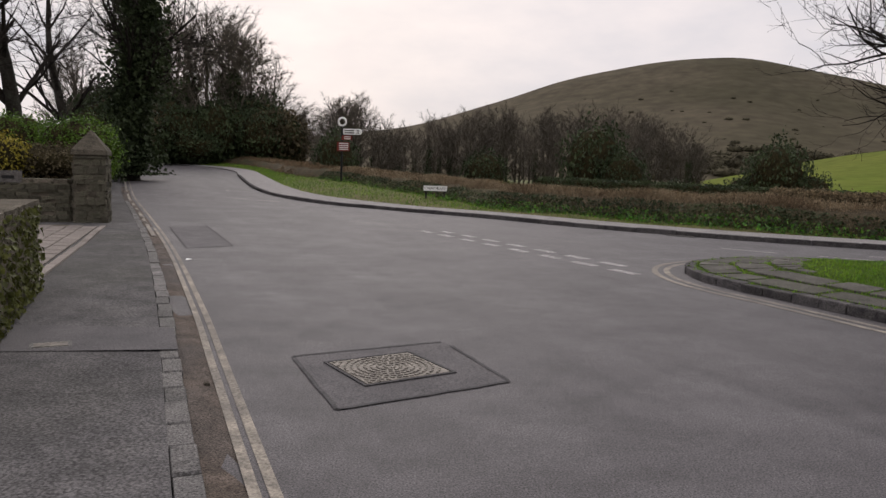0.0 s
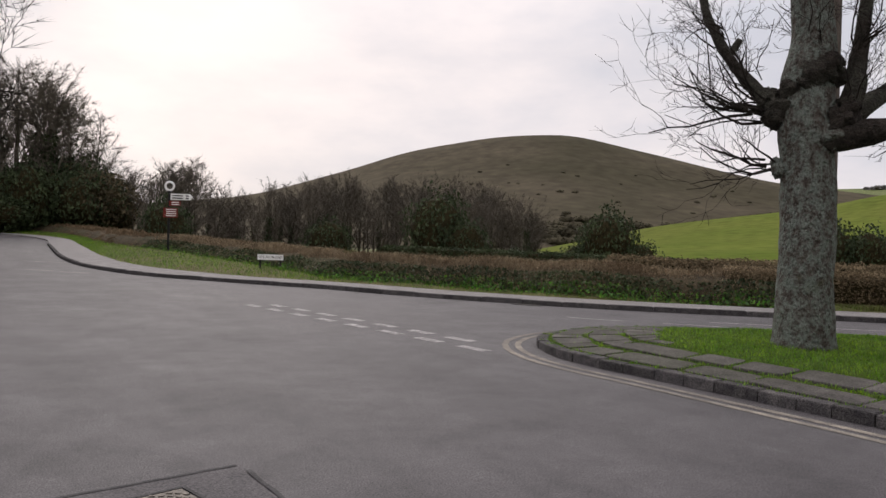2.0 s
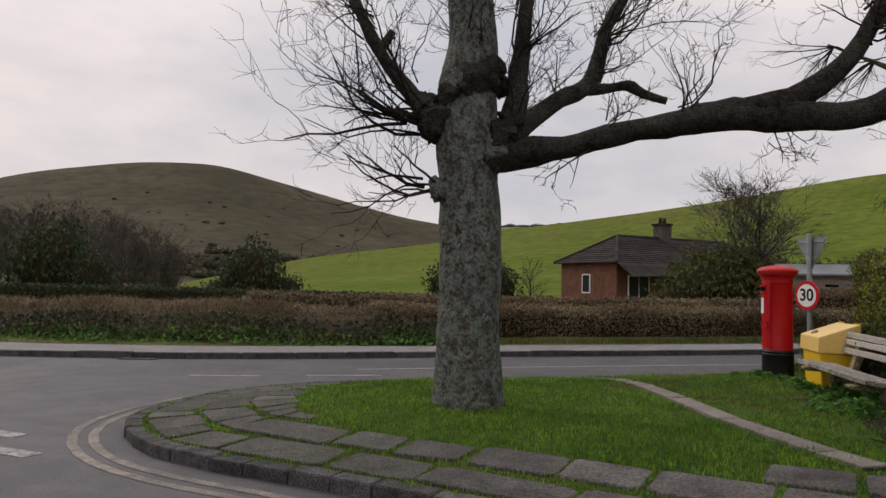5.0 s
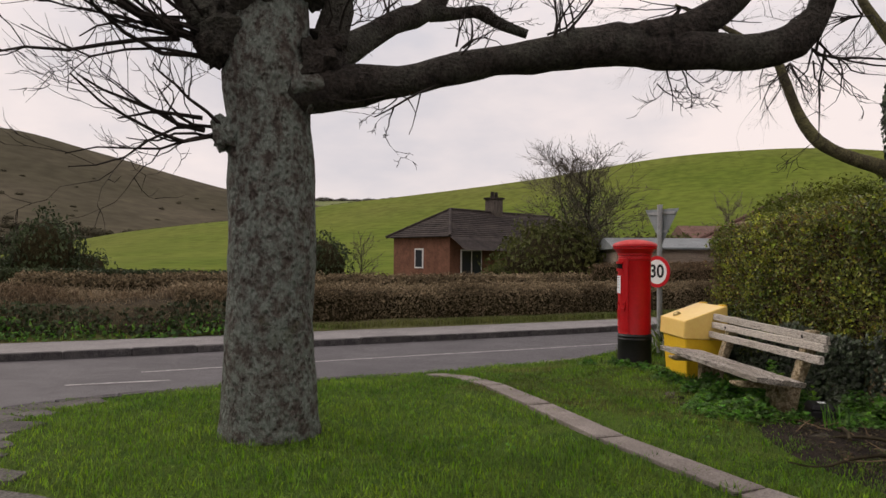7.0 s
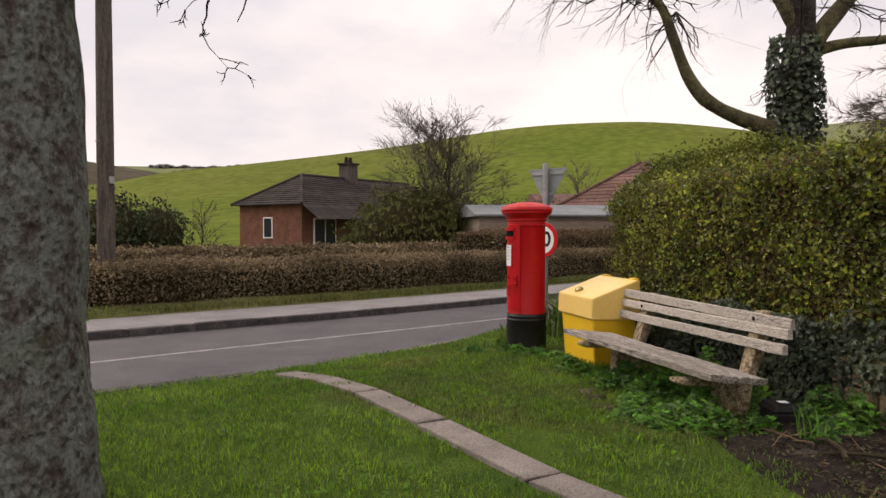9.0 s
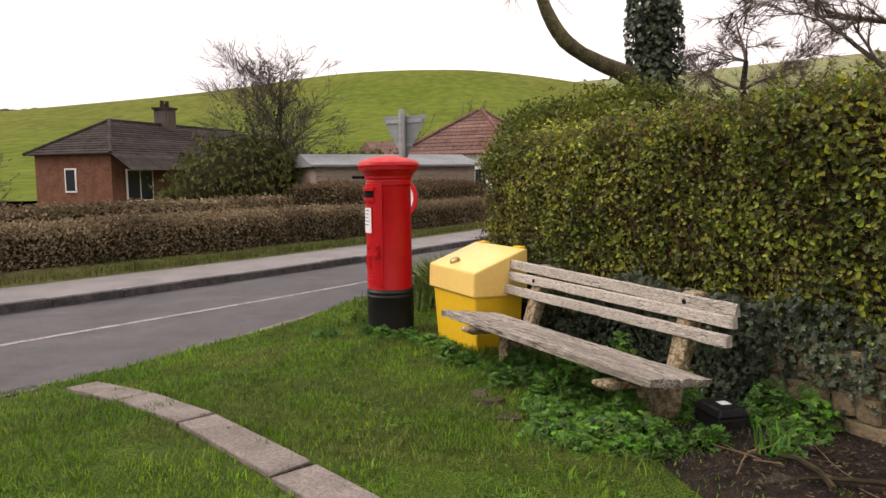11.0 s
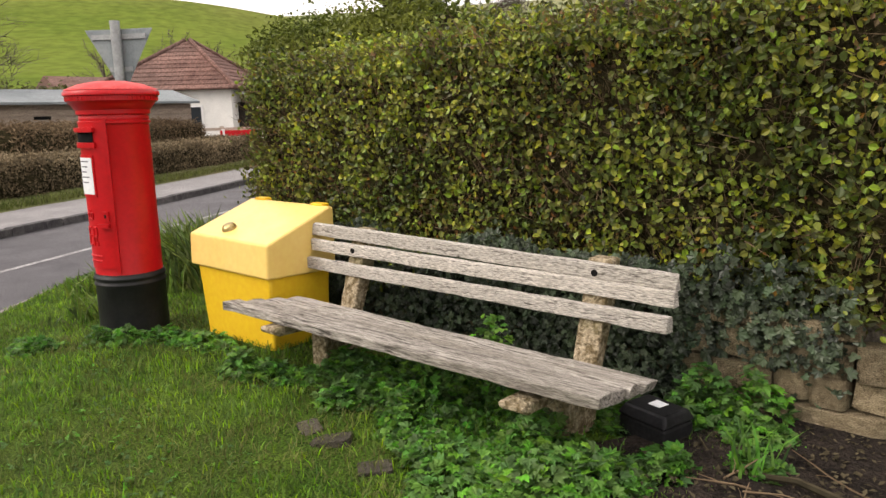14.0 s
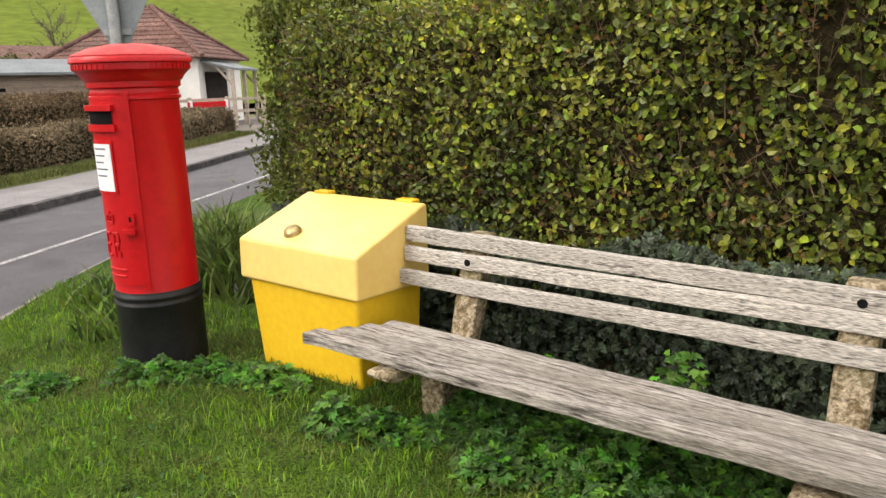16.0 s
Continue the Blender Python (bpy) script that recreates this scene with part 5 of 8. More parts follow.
part("keyhole", curved(0.19, 0.2125, 33.5, 36.5, 0.752, 0.775, 2), M_SLOT, door)
CIPHER = (("crown", ((-7, 7, 0.740, 0.752), (-8, -6, 0.752, 0.785), (6, 8, 0.752, 0.785), (-1.5, 1.5, 0.752, 0.800), (-6, -1.5, 0.775, 0.785), (1.5, 6, 0.775, 0.785))),
          ("cipher_letter", ((-16, -13, 0.585, 0.700), (-13, -3, 0.688, 0.700), (-13, -5, 0.637, 0.649), (-13, -3, 0.585, 0.597))),
          ("cipher_letter", ((2, 5, 0.585, 0.700), (5, 13, 0.688, 0.700), (5, 13, 0.637, 0.649), (11, 14, 0.649, 0.688), (8, 11, 0.610, 0.637), (11, 14, 0.585, 0.612))),
          ("lettering_bar", ((-20, 20, 0.520, 0.530),)), ("lettering_bar", ((-18, 18, 0.490, 0.500),)))
for kind_, bars in CIPHER:
    emb = Geo()
    for a0, a1, z0, z1 in bars:
        c = curved(0.19, 0.2035, a0, a1, z0, z1, 3)
        emb.add(c.v[0], c.f)
    soften(part(kind_, emb, M_RED, door), 0.002, 1)

# ---- grit bin ----
gb_ = thing("grit_bin", (10.772, 7.25, 0.188), "yellow plastic grit bin with a sloping lid beside the bench", "grit bin", rz=39.5)
W2 = 0.380
def taper(z0, z1, w0, w1, f0, f1, b0, b1):
    return Geo().add([(-w0, b0, z0), (w0, b0, z0), (w0, f0, z0), (-w0, f0, z0), (-w1, b1, z1), (w1, b1, z1), (w1, f1, z1), (-w1, f1, z1)],
                     [(0, 3, 2, 1), (4, 5, 6, 7), (0, 1, 5, 4), (1, 2, 6, 5), (2, 3, 7, 6), (3, 0, 4, 7)])
soften(part("tub", taper(-0.06, 0.48, W2 - 0.055, W2 - 0.028, 0.193, 0.226, -0.185, -0.195), M_YPLAS, gb_), 0.02, 3)
lid = Geo().add([(-W2, -0.215, 0.42), (W2, -0.215, 0.42), (W2, 0.25, 0.437), (-W2, 0.25, 0.437),
                 (-W2, -0.215, 0.775), (W2, -0.215, 0.775), (W2, -0.185, 0.777), (-W2, -0.185, 0.777), (W2, 0.242, 0.622), (-W2, 0.242, 0.622)],
                [(3, 2, 1, 0), (0, 1, 5, 4), (4, 5, 6, 7), (7, 6, 8, 9), (9, 8, 2, 3), (1, 2, 8, 6, 5), (0, 4, 7, 9, 3)])
# The lid's paler yellow carries the bright sky reflection.
ld = soften(part("lid", lid, M_YLID, gb_, "sloping lid with sky sheen in its paler yellow"), 0.014, 3)
part("catch", Geo().lathe([(0.0, -0.01), (0.042, -0.005), (0.042, 0.012), (0.03, 0.03), (0.0, 0.034)], 18, pose(0.10, 0.150, 0.655, -20)), M_BRASS, ld, "worn brass-coloured catch", True)
for x in (-0.27, 0.27):
    soften(part("hinge", Geo().box((x - 0.05, -0.235, 0.755), (x + 0.05, -0.18, 0.789)), M_YPLAS, ld), 0.006)

# ---- bench ----
bench = thing("bench", (9.747, 6.28, 0.0), "weathered grey wooden bench on rough concrete supports, weeds round its feet", "bench", rz=40.4)
rw = random.Random(3)
def plank(name, x0, x1, y0, y1, zl, zr, thick, tilt=0.0):
    """A worn board from end to end with ragged edges; zl and zr are its top at either end."""
    n, g, vs = 24, Geo(), []
    for i in range(n + 1):
        x = x0 + (x1 - x0) * i / n
        z = zr + (zl - zr) * i / n
        for j, (y, dz) in enumerate(((y0, -thick), (y1, -thick - tilt), (y1, -tilt), ((y0 + y1) / 2, 0.004 - tilt / 2), (y0, 0))):
            vs.append((x + (rw.uniform(-0.012, 0.012) if i in (0, n) else 0), y + rw.uniform(-0.003, 0.003), z + dz + rw.uniform(-0.0025, 0.0025)))
    f = [(i * 5 + k, (i + 1) * 5 + k, (i + 1) * 5 + (k + 1) % 5, i * 5 + (k + 1) % 5) for i in range(n) for k in range(5)]
    g.add(vs, f + [(0, 1, 2, 3, 4), tuple(n * 5 + k for k in range(4, -1, -1))])
    return soften(part(name, g, M_SEAT if name == "seat_slat" else M_WOOD, bench), 0.004, 2)
for y, zl, zr, h in ((0.0, 0.888, 0.862, 0.062), (0.02, 0.803, 0.802, 0.06), (0.045, 0.706, 0.708, 0.06)):
    plank("back_slat", -1.024, 1.024, y - 0.014, y + 0.022, zl, zr, h)
for y0, y1, xl, xr, zl, zr in ((0.175, 0.264, 0.98, -1.025, 0.520, 0.512), (0.270, 0.356, 1.03, -1.010, 0.526, 0.522), (0.362, 0.446, 1.06, -1.000, 0.533, 0.530), (0.452, 0.545, 1.12, -1.000, 0.540, 0.545)):
    plank("seat_slat", xr, xl, y0, y1, zl, zr, 0.042, -0.006)
for x, y, z in ((0.69, 0.043, 0.775), (-0.69, 0.023, 0.83)):
    part("bolt_hole", Geo().lathe([(0.0, -0.001), (0.014, 0), (0.014, 0.003), (0.0, 0.0035)], 14, pose(x, y, z, -90)), M_SLOT, bench)
for x in (-0.69, 0.69):
    dz = 0.025 if x > 0 else 0.0
    prof = [(0.30, 0.05), (0.30, 0.42 + dz), (0.56, 0.43 + dz), (0.60, 0.45 + dz), (0.60, 0.475 + dz), (0.10, 0.462 + dz), (-0.02, 0.88), (-0.10, 0.88), (-0.06, 0.70), (0.06, 0.40), (0.12, 0.05)]
    m = Matrix(((0, 0, 1, x - 0.055), (1, 0, 0, 0), (0, 1, 0, 0), (0, 0, 0, 1)))
    soften(part("support", Geo().prism(prof, 0.0, 0.11, m), M_CONC, bench, "rough exposed-aggregate concrete support"), 0.012, 2)

# ---- sign post with give-way and speed signs ----
sp = thing("sign_post", (13.0, 8.5, 0.05), "galvanised post with a give-way sign and a speed limit sign", "road sign", rz=-18)
part("post", Geo().tube([(0, 0, -0.1), (0, 0, 2.18)], [0.038, 0.038], 18), M_STEEL, sp, "", True)
part("post_cap", Geo().lathe([(0.04, 2.17), (0.04, 2.20), (0.0, 2.205)], 16), M_STEEL, sp)
# local -x is the way the speed sign faces
def disc(r, x0, x1, n=40):
    m = Matrix(((0, 0, 1, 0), (1, 0, 0, 0), (0, 1, 0, 0), (0, 0, 0, 1)))
    return Geo().lathe([(0.0, x0), (r, x0), (r, x1), (0.0, x1)], n, Matrix.Translation((0, 0, 1.235)) @ m)
spd = part("speed_sign", disc(0.225, -0.062, -0.045), M_SIGNR, sp, "round white speed limit sign with a red rim")
part("white_disc", disc(0.175, -0.064, -0.060), M_WHITE, spd)
part("sign_back", disc(0.225, -0.0449, -0.040), M_SIGNB, spd)
fc = bpy.data.curves.new("numerals", "FONT")
fc.body, fc.size, fc.extrude, fc.align_x, fc.align_y = "30", 0.26, 0.001, "CENTER", "CENTER"
fc.offset = 0.006
dep = bpy.data.objects.new("numerals", fc)
num = new("numerals", bpy.data.meshes.new_from_object(dep))
bpy.data.objects.remove(dep)
num.data.materials.clear()
num.data.materials.append(M_BLACK)
num.parent = spd
num.matrix_basis = Matrix(((0, 0, -1, -0.0655), (-1, 0, 0, 0), (0, 1, 0, 1.235), (0, 0, 0, 1)))
tm = Matrix(((0, 0, 1, 0.042), (1, 0, 0, 0), (0, 1, 0, 0), (0, 0, 0, 1)))
gw = soften(part("give_way_sign", Geo().prism([(-0.30, 2.14), (0.0, 1.62), (0.30, 2.14)], 0.0, 0.004, tm), M_SIGNB, sp, "grey back of a triangular sign"), 0.002)
part("sign_rail", Geo().box((0.030, -0.24, 2.06), (0.041, 0.24, 2.10)), M_STEEL, gw)
part("sign_rail", Geo().box((0.030, -0.10, 1.80), (0.041, 0.10, 1.84)), M_STEEL, gw)

# ---- finger post and street sign ----
fp = thing("finger_post", (-5.2, 36.5, 0.28), "black finger post with a white arm and brown signs", "finger post", rz=-8)
part("post", Geo().tube([(0, 0, -0.2), (0, 0, 3.0)], [0.055, 0.05], 12), M_POLEB, fp)
ringm = pose(0, 0, 3.22, 90)
prof = [(0.19 + 0.05 * math.cos(t), 0.03 * math.sin(t)) for t in np.linspace(0, 2 * math.pi, 9)]
ring_g = Geo().lathe(prof, 28, ringm)
ring_g.f = ring_g.f[:-2]
part("ring_finial", ring_g, M_WHITE, fp, "white ring finial", True)
arm = part("finger_arm", Geo().prism([(0.06, 2.60), (0.92, 2.60), (1.04, 2.74), (0.92, 2.88), (0.06, 2.88)], -0.03, 0.03, pose(0, 0, 0, 90)), M_WHITE, fp, "white pointed arm")
for k, (x0, x1, z) in enumerate(((0.14, 0.62, 2.79), (0.14, 0.62, 2.68), (0.74, 0.88, 2.79), (0.74, 0.88, 2.68))):
    part("lettering_bar", Geo().box((x0, -0.034, z - 0.025), (x1, -0.031, z + 0.025)), M_BLACK, arm)
for x0, x1, z0, z1 in ((0.0, 0.52, 2.32, 2.55), (-0.24, 0.40, 1.78, 2.22)):
    bs = part("brown_sign", Geo().box((x0, -0.055, z0), (x1, -0.035, z1)), M_BROWN, fp, "brown tourist sign")
    for k in range(2 if z1 - z0 < 0.3 else 4):
        part("lettering_bar", Geo().box((x0 + 0.12, -0.059, z1 - 0.09 - k * 0.095), (x1 - 0.06, -0.056, z1 - 0.05 - k * 0.095)), M_WHITE, bs)
ss = thing("street_sign", (-0.35, 26.0, 0.24), "low white street name plate with black letters on two posts", "street sign", rz=-8)
part("plate", Geo().box((-0.42, -0.015, 0.30), (0.42, 0.015, 0.48)), M_WHITE, ss)
for x in (-0.33, 0.33):
    part("post", Geo().box((x - 0.03, 0.016, -0.2), (x + 0.03, 0.06, 0.47)), M_POLEB, ss)
for word, x in (("CHURCH", -0.14), ("ROAD", 0.22)):
    fc = bpy.data.curves.new("street_name", "FONT")
    fc.body, fc.size, fc.extrude, fc.align_x, fc.align_y = word, 0.115, 0.001, "CENTER", "CENTER"
    dep = bpy.data.objects.new("street_name", fc)
    num = new("street_name", bpy.data.meshes.new_from_object(dep))
    bpy.data.objects.remove(dep)
    num.data.materials.clear()
    num.data.materials.append(M_BLACK)
    num.parent = ss
    num.matrix_basis = pose(x, -0.0165, 0.39, 90)

# ---- hedge behind the bench on its stone wall ----
hl = smooth_line([tuple(HEDGE_B + BACK * 1.15 + ALONG * 0.02), tuple(HEDGE_B + BACK * 0.6 + ALONG * 0.06), tuple(HEDGE_B + BACK * 0.16 - ALONG * 0.08), tuple(HEDGE_B - ALONG * 0.45), tuple(HEDGE_B.lerp(HEDGE_A, 0.5)), tuple(HEDGE_A)], 0.2)
def flat_green(x, y):
    return 0.2


def hedge_base(x, y):
    """The hedge stands a little lower towards the road."""
    s = (x - 9.0) * ALONG.x + (y - 5.3) * ALONG.y
    return 0.2 - 0.16 * min(1.0, max(0.0, s / 3.6))


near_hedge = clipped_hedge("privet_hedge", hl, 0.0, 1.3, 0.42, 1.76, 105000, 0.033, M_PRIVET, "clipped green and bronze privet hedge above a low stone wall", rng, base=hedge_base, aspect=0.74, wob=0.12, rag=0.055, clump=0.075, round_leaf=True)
n = 7000
P, S = along(hl, n, rng)
zz = rng.uniform(0.45, 1.75, n)
drift = np.array([noise.noise((p[0] * 1.3, p[1] * 1.3, z_ * 1.3)) for p, z_ in zip(P, zz)])
keep = drift + rng.normal(size=n) * 0.2 > -0.05
P, S, zz = P[keep], S[keep], zz[keep]
n = len(P)
Q = P - S * (0.0 + 0.05 * rng.normal(size=n))[:, None]
hb = np.array([hedge_base(*q) for q in Q])
tagged(part("bronze_foliage", Geo().leaves(np.column_stack([Q, zz + hb]), 0.027, rng, np.column_stack([-S, np.full(n, 0.2)]), 1.3, 0.7, 0.3), M_BRONZE, near_hedge, "bronzed winter leaves"), kind="stuff")
n = 9000
P, S = along(hl, n, rng)
zz = rng.uniform(0.42, 1.72, n)
Q = P + S * rng.uniform(-0.02, 0.10, n)[:, None]
hb = np.array([hedge_base(*q) for q in Q])
tagged(part("twig_growth", Geo().slivers(np.column_stack([Q, zz + hb]), np.column_stack([-S, np.full(n, 0.5)]), 0.20, 0.006, rng, 0.7, 0.3), M_DRY, near_hedge, "bare brown twigs among the leaves"), kind="stuff")
back_hedge = smooth_line([tuple(HEDGE_B + ALONG * 2.05 + BACK * 1.6), tuple(HEDGE_B + ALONG * 1.1 + BACK * 1.35), tuple(HEDGE_B - ALONG * 0.5 + BACK * 1.3)], 0.2)
clipped_hedge("taller_hedge", back_hedge, 0.0, 1.2, 0.2, 2.05, 24000, 0.055, M_TALL, "looser tall garden hedge behind the privet", rng, base=flat_green, wob=0.2, rag=0.09)

structure("wall_low", sweep([HEDGE_B + (HEDGE_A - HEDGE_B) * (i / 30) - BACK * 0.02 for i in range(31)], [(0.03, -0.1), (0.03, 0.44), (0.30, 0.46), (0.5, 0.3)], flat_green, 0.02), M_MORTAR, "low dry stone wall under the hedge", "wall")

# ---- low wall stones, ivy, weeds and clutter by the bench ----
def block(g, m, sx, sy, sz, rnd, chamfer=0.18):
    """An uneven stone: a box with cut corners, about 28 triangles."""
    vs = []
    for z in (-1, 1):
        for x, y in ((-1 + chamfer, -1), (1 - chamfer, -1), (1, -1 + chamfer), (1, 1 - chamfer), (1 - chamfer, 1), (-1 + chamfer, 1), (-1, 1 - chamfer), (-1, -1 + chamfer)):
            k = 1 - 0.06 * rnd.random()
            vs.append(tuple(m @ Vector((x * sx * 0.5 * k, y * sy * 0.5 * k, z * sz * 0.5 * (1 - 0.1 * rnd.random())))))
    return g.add(vs, [tuple(range(7, -1, -1)), tuple(range(8, 16))] + [(i, (i + 1) % 8, 8 + (i + 1) % 8, 8 + i) for i in range(8)])


STONES = []
rs = random.Random(21)
for k in range(8):
    STONES.append(block(Geo(), Matrix(), 1, 1, 1, rs, rs.uniform(0.1, 0.3)).mesh("stone", M_STONE))
TANS = []
for k in range(8):
    TANS.append(block(Geo(), Matrix(), 1, 1, 1, rs, rs.uniform(0.1, 0.35)).mesh("stone", M_TAN))


def stone_face(parent, a, b, z0, z1, out, rnd, wide=(0.14, 0.34), tall=(0.08, 0.15), depth=0.10, skip=0.04, kinds=STONES):
    """Rubble stones laid in rough courses on the face from a to b; out is the way the face looks."""
    a, b = Vector(a), Vector(b)
    d = (b - a).normalized()
    L = (b - a).length
    out = Vector(out).normalized()
    ang = math.atan2(d.y, d.x)
    z = z0
    while z < z1 - 0.03:
        h = min(rnd.uniform(*tall), z1 - z)
        x = 0.0
        while x < L - 0.03:
            w = min(rnd.uniform(*wide), L - x + 0.015)
            if rnd.random() > skip and w > 0.04:
                c = a + d * (x + w / 2) + out * rnd.uniform(-0.015, 0.02)
                ob = new("stone", rnd.choice(kinds))
                ob.parent = parent
                ob.matrix_basis = Matrix.Translation((c.x, c.y, z + h / 2)) @ Matrix.Rotation(ang, 4, "Z") @ pose(0, 0, 0, rnd.gauss(0, 3), rnd.gauss(0, 5), rnd.gauss(0, 3)) @ Matrix.Diagonal((w * 0.985, depth, h * 0.965, 1))
            x += w
        z += h


wl = bpy.data.objects["wall_low"]
p0, p1 = HEDGE_B - ALONG * 1.2 - BACK * 0.03, HEDGE_B - ALONG * 5.6 - BACK * 0.03
stone_face(wl, p1, p0, 0.16, 0.66, -BACK, rs, (0.10, 0.34), (0.06, 0.15), 0.12, 0.03, TANS)


def leaf_mound(name, spots, n, size, material, label, rng, category, height=0.16):
    """Low growth of lobed leaves in several mounds (x, y, radius)."""
    total = sum(s[2] ** 2 for s in spots)
    Q = []
    for x, y, r in spots:
        k = int(n * r * r / total)
        a, q = rng.uniform(0, 2 * math.pi, k), np.sqrt(rng.random(k)) * r
        px, py = x + q * np.cos(a), y + q * np.sin(a)
        f = np.clip(1 - (q / r) ** 2, 0, 1)
        lump = np.array([0.5 + 0.7 * noise.noise((u * 4, v * 4, 1)) for u, v in zip(px, py)])
        z = np.array([green_z(u, v) for u, v in zip(px, py)]) + height * f * np.clip(lump, 0.15, 1.2) * rng.uniform(0.5, 1.05, k)
        Q.append(np.column_stack([px, py, z]))
    Q = np.concatenate(Q)
    g = Geo().palmate(Q, size, rng, np.tile([0, 0, 1.0], (len(Q), 1)), 0.75)
    return tagged(part(name, g, material, None, label), category=category, kind="stuff")


def spot(u, v):
    """A place by the bench's own axes: along it, and forward of its back."""
    c, s = math.cos(radians(40.4)), math.sin(radians(40.4))
    return 9.747 + c * u - s * v, 6.28 + s * u + c * v


weeds = [(*spot(u, v), r) for u, v, r in ((-0.62, 0.74, 0.22), (-0.78, 0.62, 0.24), (-0.95, 0.50, 0.22), (-0.45, 0.66, 0.17), (-1.08, 0.30, 0.14), (-0.62, 0.42, 0.24), (-0.35, 0.48, 0.2), (-0.12, 0.38, 0.22), (0.18, 0.32, 0.22), (0.45, 0.28, 0.2),
                                          (-0.2, 0.1, 0.22), (0.12, 0.02, 0.24), (-0.55, 0.12, 0.2), (-0.85, -0.05, 0.18), (-1.12, -0.22, 0.2), (-1.3, -0.1, 0.16), (-1.38, 0.1, 0.12), (-0.28, 0.64, 0.12), (-0.16, 0.58, 0.11), (0.78, 0.52, 0.13), (0.93, 0.58, 0.12), (0.6, 0.45, 0.1), (0.28, 0.52, 0.12))]
leaf_mound("pillar_weeds", [(10.84, 8.04, 0.14), (10.80, 7.86, 0.13), (10.72, 7.68, 0.14), (10.62, 7.58, 0.13), (10.50, 7.50, 0.10), (10.86, 8.22, 0.10), (11.0, 8.62, 0.16), (11.2, 8.75, 0.13)], 1300, 0.060, M_WEED, "fresh green weeds at the foot of the pillar box", rng, "weeds", 0.12)
leaf_mound("weeds", weeds, 9500, 0.066, M_WEED, "fresh green lobed weeds round the bench feet", rng, "weeds", 0.19)
leaf_mound("tall_weeds", [(*spot(u, v), r) for u, v, r in ((-0.45, 0.06, 0.17), (-0.18, 0.04, 0.16), (-0.62, -0.02, 0.14), (0.32, 0.02, 0.15), (-1.05, -0.18, 0.16), (-1.25, -0.28, 0.14))], 1300, 0.07, M_WEED, "tall leafy weeds behind the bench seat", rng, "weeds", 0.42)
leaf_mound("clover_patches", [(8.9, 7.6, 0.5), (9.6, 7.9, 0.4), (7.4, 8.6, 0.4), (8.1, 6.4, 0.35), (9.4, 8.6, 0.4), (6.9, 7.4, 0.4), (10.3, 8.3, 0.4)], 900, 0.034, M_WEED, "small broad leaves among the grass", rng, "weeds", 0.03)

n = 9000
u = rng.random(n)
u = u[np.array([noise.noise((a * 6.5 * 2.6, 7, 2)) for a in u]) + rng.normal(size=n) * 0.15 > -0.12]
n = len(u)
P = np.array(tuple(HEDGE_B))[None] - np.outer(u * 6.5, np.array(ALONG)) - np.outer(0.03 + 0.10 * rng.random(n), np.array(BACK))
zt = 0.52 + 0.16 * np.array([noise.noise((a * 6.5 * 1.3, 0, 5)) for a in u])
z = zt + rng.normal(size=n) * 0.10
hang = np.array([noise.noise((a * 6.5 * 0.9, 3, 9)) for a in u]) > 0.05
z = np.where(hang, zt - rng.random(n) * 0.42, z)
g = Geo().palmate(np.column_stack([P, np.maximum(z, 0.2) + 0.06]), 0.058, rng, np.array([[-BACK.x, -BACK.y, 0.35]] * n), 0.7, 5, 1.5, 0.62)
tagged(part("wall_ivy", g, M_IVY, None, "dark glossy ivy trailing over the low stone wall"), category="ivy", kind="stuff")

n = 8500
u = rng.uniform(0.15, 3.3, n)
P = np.array(tuple(HEDGE_B))[None] - np.outer(u, np.array(ALONG)) - np.outer(0.08 + 0.13 * rng.random(n), np.array(BACK))
g = Geo().palmate(np.column_stack([P, 0.20 + rng.random(n) ** 0.75 * (0.62 + 0.16 * np.array([noise.noise((a * 1.9, 2, 6)) for a in u]))]), 0.052, rng, np.array([[-BACK.x, -BACK.y, 0.35]] * n), 0.7, 5, 1.5, 0.62)
tagged(part("bench_ivy", g, M_IVY, None, "dense dark ivy covering the wall behind the bench"), category="ivy", kind="stuff")
for cx, cy, n, high_ in ((12.25, 7.72, 260, 0.34), (12.5, 7.9, 340, 0.42), (12.8, 8.0, 320, 0.44), (13.1, 8.05, 260, 0.42), (12.0, 8.55, 70, 0.17), (12.7, 8.7, 110, 0.20)):
    P = np.array((cx, cy))[None] + rng.normal(size=(n, 2)) * 0.13
    tagged(part("strap_leaf_clump", Geo().blades(np.column_stack([P, z_of(P)]), high_, 0.026, rng, 1.1), M_STRAP, None, "clump of long arching strap leaves under the hedge end"), category="plant", group="strap leaf clumps", kind="stuff")
n = 20
P = np.array(spot(-1.36, 0.16))[None] + rng.normal(size=(n, 2)) * 0.035
g = Geo().blades(np.column_stack([P, z_of(P)]), 0.19, 0.013, rng, 0.6)
tagged(part("strap_leaves", g, M_WEED, None, "tuft of long green leaves beside the black box"), category="plant", kind="stuff")

